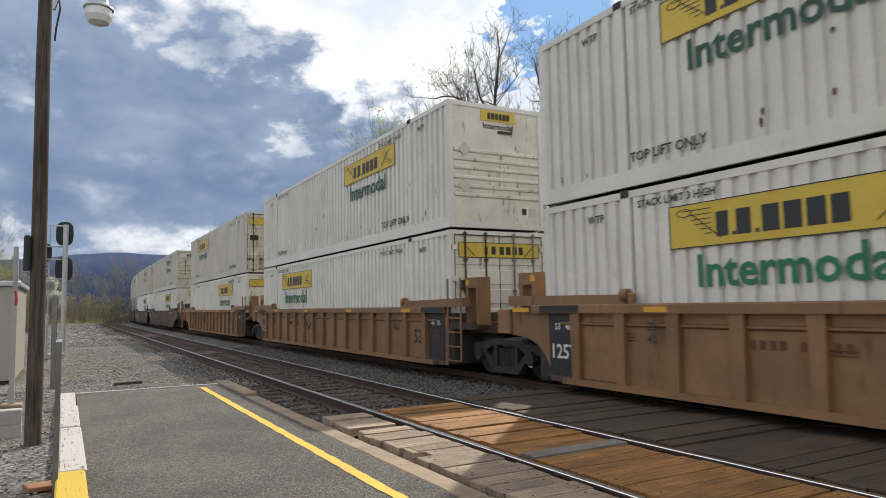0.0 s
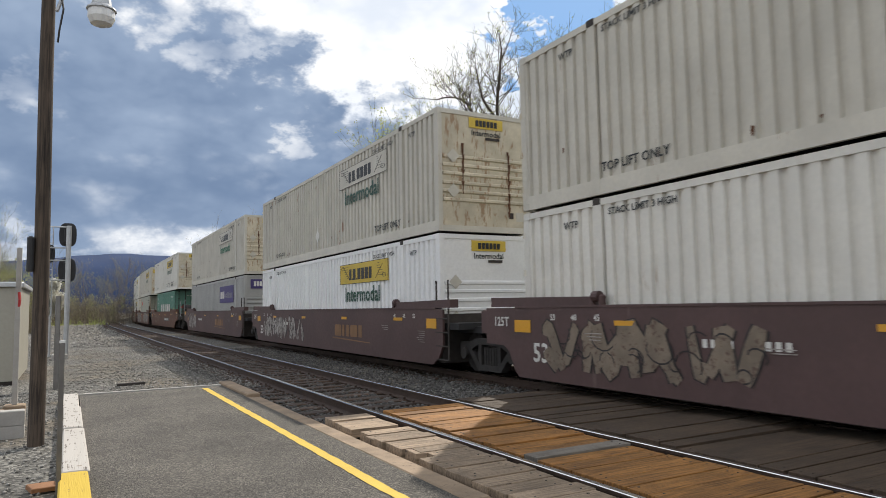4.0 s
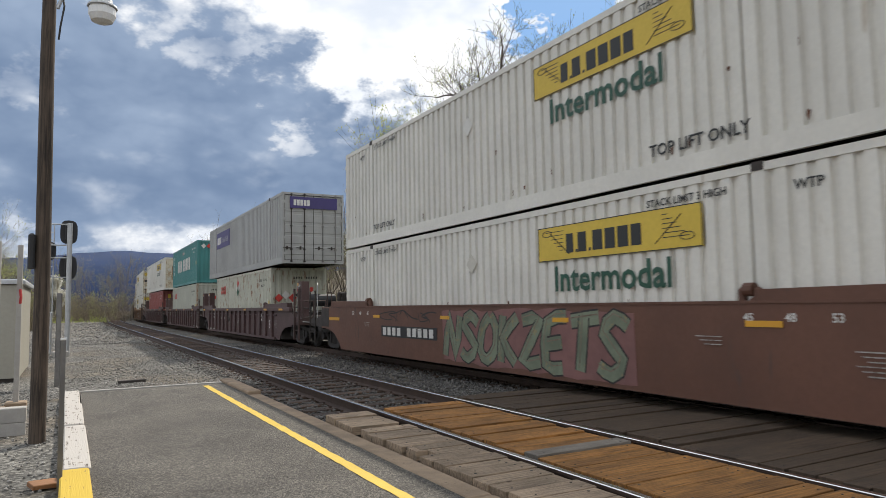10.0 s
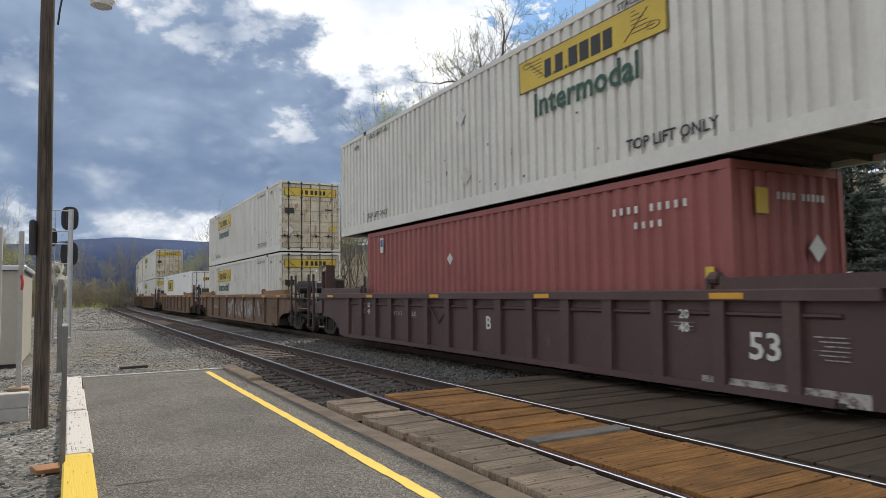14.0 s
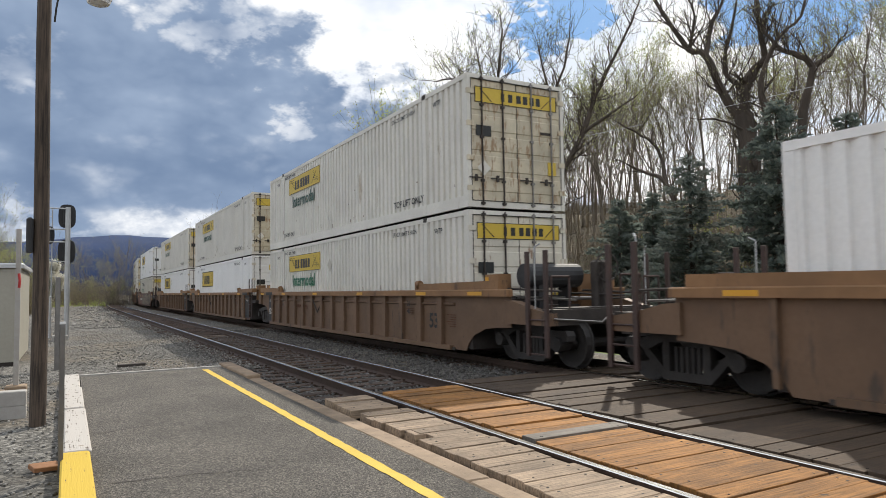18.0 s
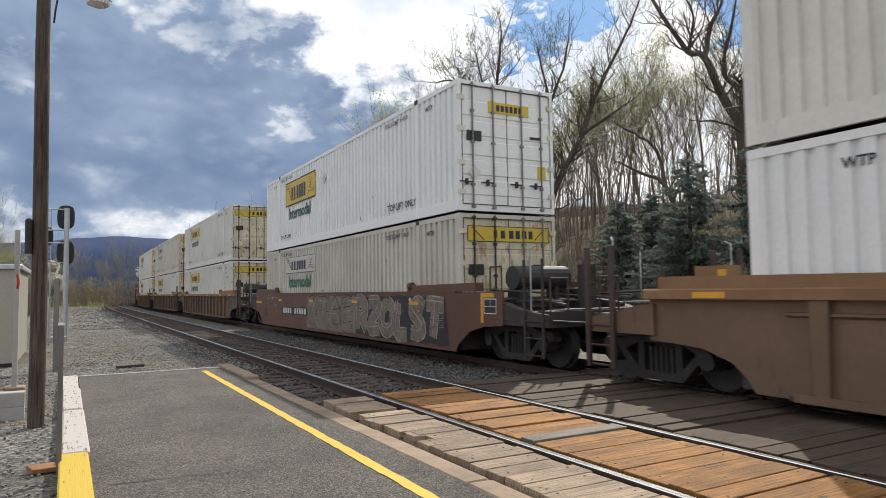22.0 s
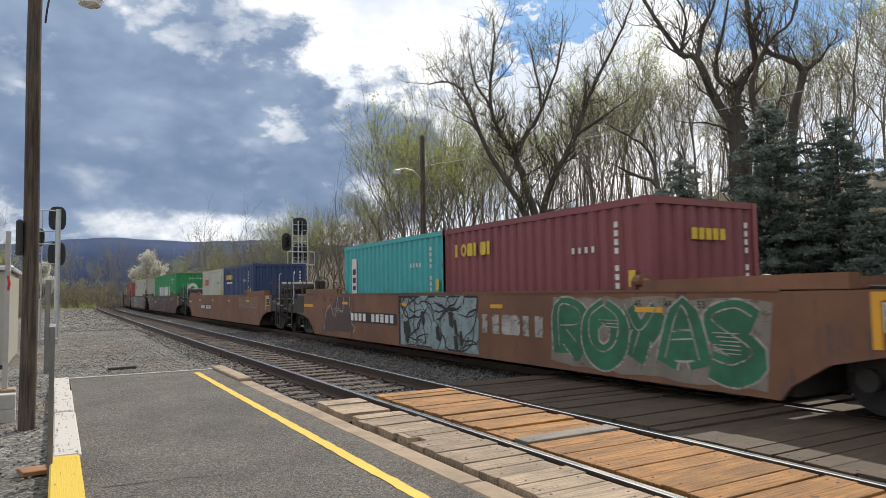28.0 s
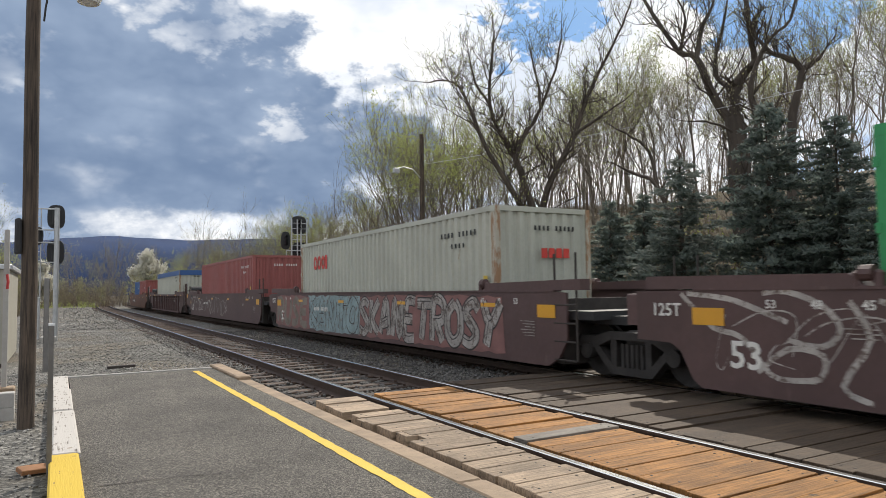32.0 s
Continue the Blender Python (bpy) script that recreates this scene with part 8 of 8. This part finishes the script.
wd, lf = crooked_tree(41, (
    (((0, 0, -0.3), (0, 0, 2.5), (-0.1, 0, 5.0), (-0.25, 0, 7.2)), 0.56, 0.40),
    (((-0.2, 0, 6.7), (-0.75, 0, 7.6), (-1.3, -0.2, 8.9), (-1.75, -0.3, 10.1), (-2.45, -0.2, 10.5), (-2.95, 0, 11.4), (-3.6, 0.1, 12.6), (-4.3, 0.2, 14.2), (-4.6, 0.3, 16.0)), 0.25, 0.05),
    (((-1.75, -0.3, 10.1), (-1.45, 0.1, 11.6), (-1.0, 0.4, 12.6), (-0.6, 0.5, 14.6)), 0.14, 0.04),
    (((-2.45, -0.2, 10.5), (-2.1, -0.8, 11.8), (-2.7, -1.1, 13.4)), 0.09, 0.03),
    (((-0.25, 0, 7.0), (-0.15, 0.2, 8.4), (0.1, 0.3, 9.1), (0.72, 0.3, 9.8), (0.58, 0.1, 11.0), (0.45, 0, 12.6), (0.6, 0, 15.0), (0.2, 0.1, 17.0)), 0.27, 0.05),
    (((-0.15, 0.2, 8.4), (-1.0, 0.7, 9.5), (-0.75, 0.9, 11.0), (-0.3, 1.0, 13.2)), 0.15, 0.04),
    (((0.1, 0, 5.0), (0.72, -0.3, 6.7), (0.5, -0.5, 7.9), (0.75, -0.5, 9.3), (1.4, -0.4, 10.5), (2.2, -0.3, 11.2), (2.7, -0.2, 13.2)), 0.20, 0.04),
    (((-0.2, -0.3, 6.4), (-1.2, -0.7, 6.9), (-2.0, -0.9, 7.0)), 0.07, 0.03),
), 1.6, 2.0, 2, 0.05)
tree("tree", wd, lf, "bark", "leaf_brown", "large old bare tree with thick crooked limbs", pose(x, y, z, 0, 0, -53.8))
x, y, z = tree_at(57.4, 33)
wd, lf = crooked_tree(43, (
    (((0, 0, -0.3), (-0.1, 0, 3.0), (0, 0, 6.0), (0.2, 0, 7.2), (0.48, 0, 8.4), (0, -0.2, 8.9), (-0.7, -0.3, 9.3), (-1.25, -0.2, 10.1), (-1.5, 0, 11.0)), 0.26, 0.06),
    (((0.48, 0, 8.4), (0.9, 0.2, 8.7), (1.25, 0.3, 9.0)), 0.13, 0.09),
), 1.2, 1.2, 1, 0.05)
tree("tree", wd, lf, "bark", "leaf_brown", "broken old tree with a bent dead top", pose(x, y, z, 0, 0, -57.4))
x, y, z = tree_at(48.0, 31)
wd, lf = crooked_tree(47, (
    (((0.4, 0, -0.3), (0.3, 0, 3.0), (-0.3, 0, 5.4), (-1.0, 0, 5.9), (-1.9, 0, 6.4)), 0.16, 0.05),
    (((-0.3, 0, 5.4), (-0.6, 0.2, 7.0), (-1.3, 0.3, 7.7), (-2.0, 0.4, 8.2)), 0.10, 0.04),
), 1.6, 1.3, 1, 0.05)
tree("tree", wd, lf, "bark", "leaf", "small leaning tree with a low dead branch", pose(x, y, z, 0, 0, -48.0))


def spruce(height, radius, seed):
    """Loose whorls of boughs set with countless small needle sprays."""
    r = random.Random(seed)
    wood, leaf = Geo().tube((0, 0, -0.3), (0, 0, height), 0.12, 0.015, 6), Geo()
    z = 0.4
    while z < height - 0.1:
        k = 1 - z / height
        reach = radius * (k ** 0.65)
        for i in range(max(4, int(9 * k) + 4)):
            a = r.uniform(0, 6.283)
            ln = reach * r.uniform(0.45, 1.12)
            tip = Vector((math.cos(a) * ln, math.sin(a) * ln, z + ln * r.uniform(-0.12, 0.28)))
            root = Vector((0, 0, z + r.uniform(-0.1, 0.2)))
            wood.tube(root, tip, 0.016, 0.005, 3, caps=False)
            for j in range(int(20 + ln * 58)):
                u = r.random() ** 0.8
                c = root.lerp(tip, 0.1 + 0.9 * u)
                out = Vector((math.cos(a) * 0.7 + r.uniform(-1, 1), math.sin(a) * 0.7 + r.uniform(-1, 1), r.uniform(-0.7, 0.7)))
                t = out.normalized() * r.uniform(0.12, 0.34) * (1.15 - 0.4 * u)
                w = t.orthogonal().normalized() * r.uniform(0.022, 0.05)
                leaf.add([c, c + t * 0.5 + w, c + t, c + t * 0.5 - w], [(0, 1, 2, 3)])
        z += 0.2 + 0.08 * (1 - k)
    return wood, leaf


SP = [spruce(6.4, 2.3, 3), spruce(8.6, 3.1, 4)]
SPM = [(a.mesh("trunk", M["bark"]), b.mesh("crown", M["needles"])) for a, b in SP]
for kind, az, dist, sc, tilt in ((0, 49.2, 27, 1.04, 10), (1, 55.6, 27, 0.93, 60), (0, 43.6, 31, 0.84, 100), (0, 46.3, 33, 0.8, 150), (1, 60.2, 27, 0.80, 200), (1, 65.0, 25, 0.76, 250)):
    x, y, z = tree_at(az, dist)
    t = thing("spruce", "soft blue-green spruce with loose boughs", "tree", "spruces below the wood", pose(x, y, z, 0, 0, tilt))
    t.scale = (sc * 1.15, sc * 1.15, sc)
    part("trunk", SPM[kind][0], None, t)
    part("crown", SPM[kind][1], None, t)


# blossoming tree and scrub by the bend
def blossom_tree(seed, h, dens):
    wd, lf = branch_tree(seed, h, 0.5, 5, dens, 0.16, 0.25, 0.20, 0.012)
    return wd, lf


x, y, a = on_line(135, 11.5)
wd, lf = blossom_tree(61, 6.6, 10)
bt = tree("blossom_tree", wd, lf, "bark_grey", "blossom", "round white blossoming tree by the bend", pose(13.6, 128, -0.2))
bt.scale = (1.1, 1.1, 1.2)
bt2 = copy_thing(bt, pose(-1.7, 72, -0.2, 0, 0, 50))
bt2.scale = (0.5, 0.5, 0.62)
tagged(bt2, "small white blossoming tree beside the signal")
for i in range(40):
    az = -8 + 19.5 * (i + rnd.random()) / 40
    dist = rnd.uniform(105, 165) if az > -3 else rnd.uniform(60, 100)
    sc, k = rnd.uniform(0.40, 0.72) * (1.0 + max(0, az - 5) * 0.05), rnd.choice((0, 3, 0, 2, 4))
    x, y = dist * math.sin(radians(az)), dist * math.cos(radians(az))
    t = thing("tree", LABELS[k], "tree", "trees by the bend", pose(x, y, -0.35, 0, 0, az * 77))
    t.scale = (sc, sc, sc)
    part("trunk", FIRST[k][0], None, t)
    part("crown", FIRST[k][1], None, t)


for az, dist, sc in ((-4.4, 60, 0.55), (-3.6, 74, 0.6), (-2.9, 66, 0.5), (-2.0, 84, 0.55), (-4.0, 90, 0.7)):
    x, y = dist * math.sin(radians(az)), dist * math.cos(radians(az))
    t = thing("tree", LABELS[2], "tree", "trees by the bend", pose(x, y, -0.35, 0, 0, az * 77))
    t.scale = (sc, sc, sc)
    part("trunk", FIRST[2][0], None, t)
    part("crown", FIRST[2][1], None, t)


def brush(name, spots, count, seed, mat, label, h0, h1, twigs=6, leaves=4, leaf=0.07):
    """A thicket: thin forked stems with small buds, one object."""
    r = random.Random(seed)
    g = Geo()
    for (x0, x1, y0, y1) in spots:
        for i in range(count):
            x, y = r.uniform(x0, x1), r.uniform(y0, y1)
            z = ground_height(y, x - TRACK_FAR) if y < BEND else -0.3
            h = r.uniform(h0, h1)
            tip = Vector((x + r.uniform(-0.3, 0.3) * h, y + r.uniform(-0.3, 0.3) * h, z + h))
            root = Vector((x, y, z - 0.1))
            g.tube(root, tip, 0.010 + 0.006 * h / 2, 0.005, 3, caps=False)
            for k in range(twigs):
                u = root.lerp(tip, r.uniform(0.2, 0.95))
                v = u + Vector((r.uniform(-1, 1), r.uniform(-1, 1), r.uniform(0.0, 1.2))) * h * 0.22
                g.tube(u, v, 0.008, 0.005, 3, caps=False)
                for m in range(leaves):
                    c = u.lerp(v, r.random()) + Vector((r.gauss(0, 0.08), r.gauss(0, 0.08), r.gauss(0, 0.08)))
                    a = Vector((r.uniform(-1, 1), r.uniform(-1, 1), r.uniform(-1, 1))).normalized() * r.uniform(0.4, 1.0) * leaf
                    b = a.orthogonal() * 0.7
                    g.add([c - a, c + b, c + a, c - b], [(0, 1, 2, 3)])
    solid(name, g, M[mat], label, "brush", kind="stuff")


brush("brush", [(19, 30, 14, 34), (14, 28, 34, 66), (28, 42, 20, 50)], 620, 5, "thicket", "brown budding undergrowth on the slope", 0.7, 2.6)
brush("green_brush", [(18, 32, 12, 30), (13, 22, 45, 80)], 260, 6, "leaf", "light green undergrowth", 0.5, 1.6)
brush("thicket", [(-6, 9, 104, 122), (-9, -2.5, 62, 100)], 760, 8, "thicket", "grey-brown leafless thicket beside the bend", 1.4, 4.4, 8, 1, 0.06)
brush("bend_brush", [(-7, 6, 108, 126), (-8, -2.5, 60, 100), (9, 20, 90, 120)], 130, 12, "leaf_brown", "brown-green budding bushes beside the bend", 1.6, 4.8, 9, 5, 0.15)
brush("weeds", [(-6, 4.5, 97, 104)], 70, 9, "leaf", "low yellow-green weeds beside the bend", 0.3, 1.0)


def motions():
    """The train rolls towards the platform at a steady speed."""
    for ob, s, z in MOVERS:
        walk(ob, [(t, place(s - SPEED * t, z)) for t in range(0, 33, 2)])


motions()
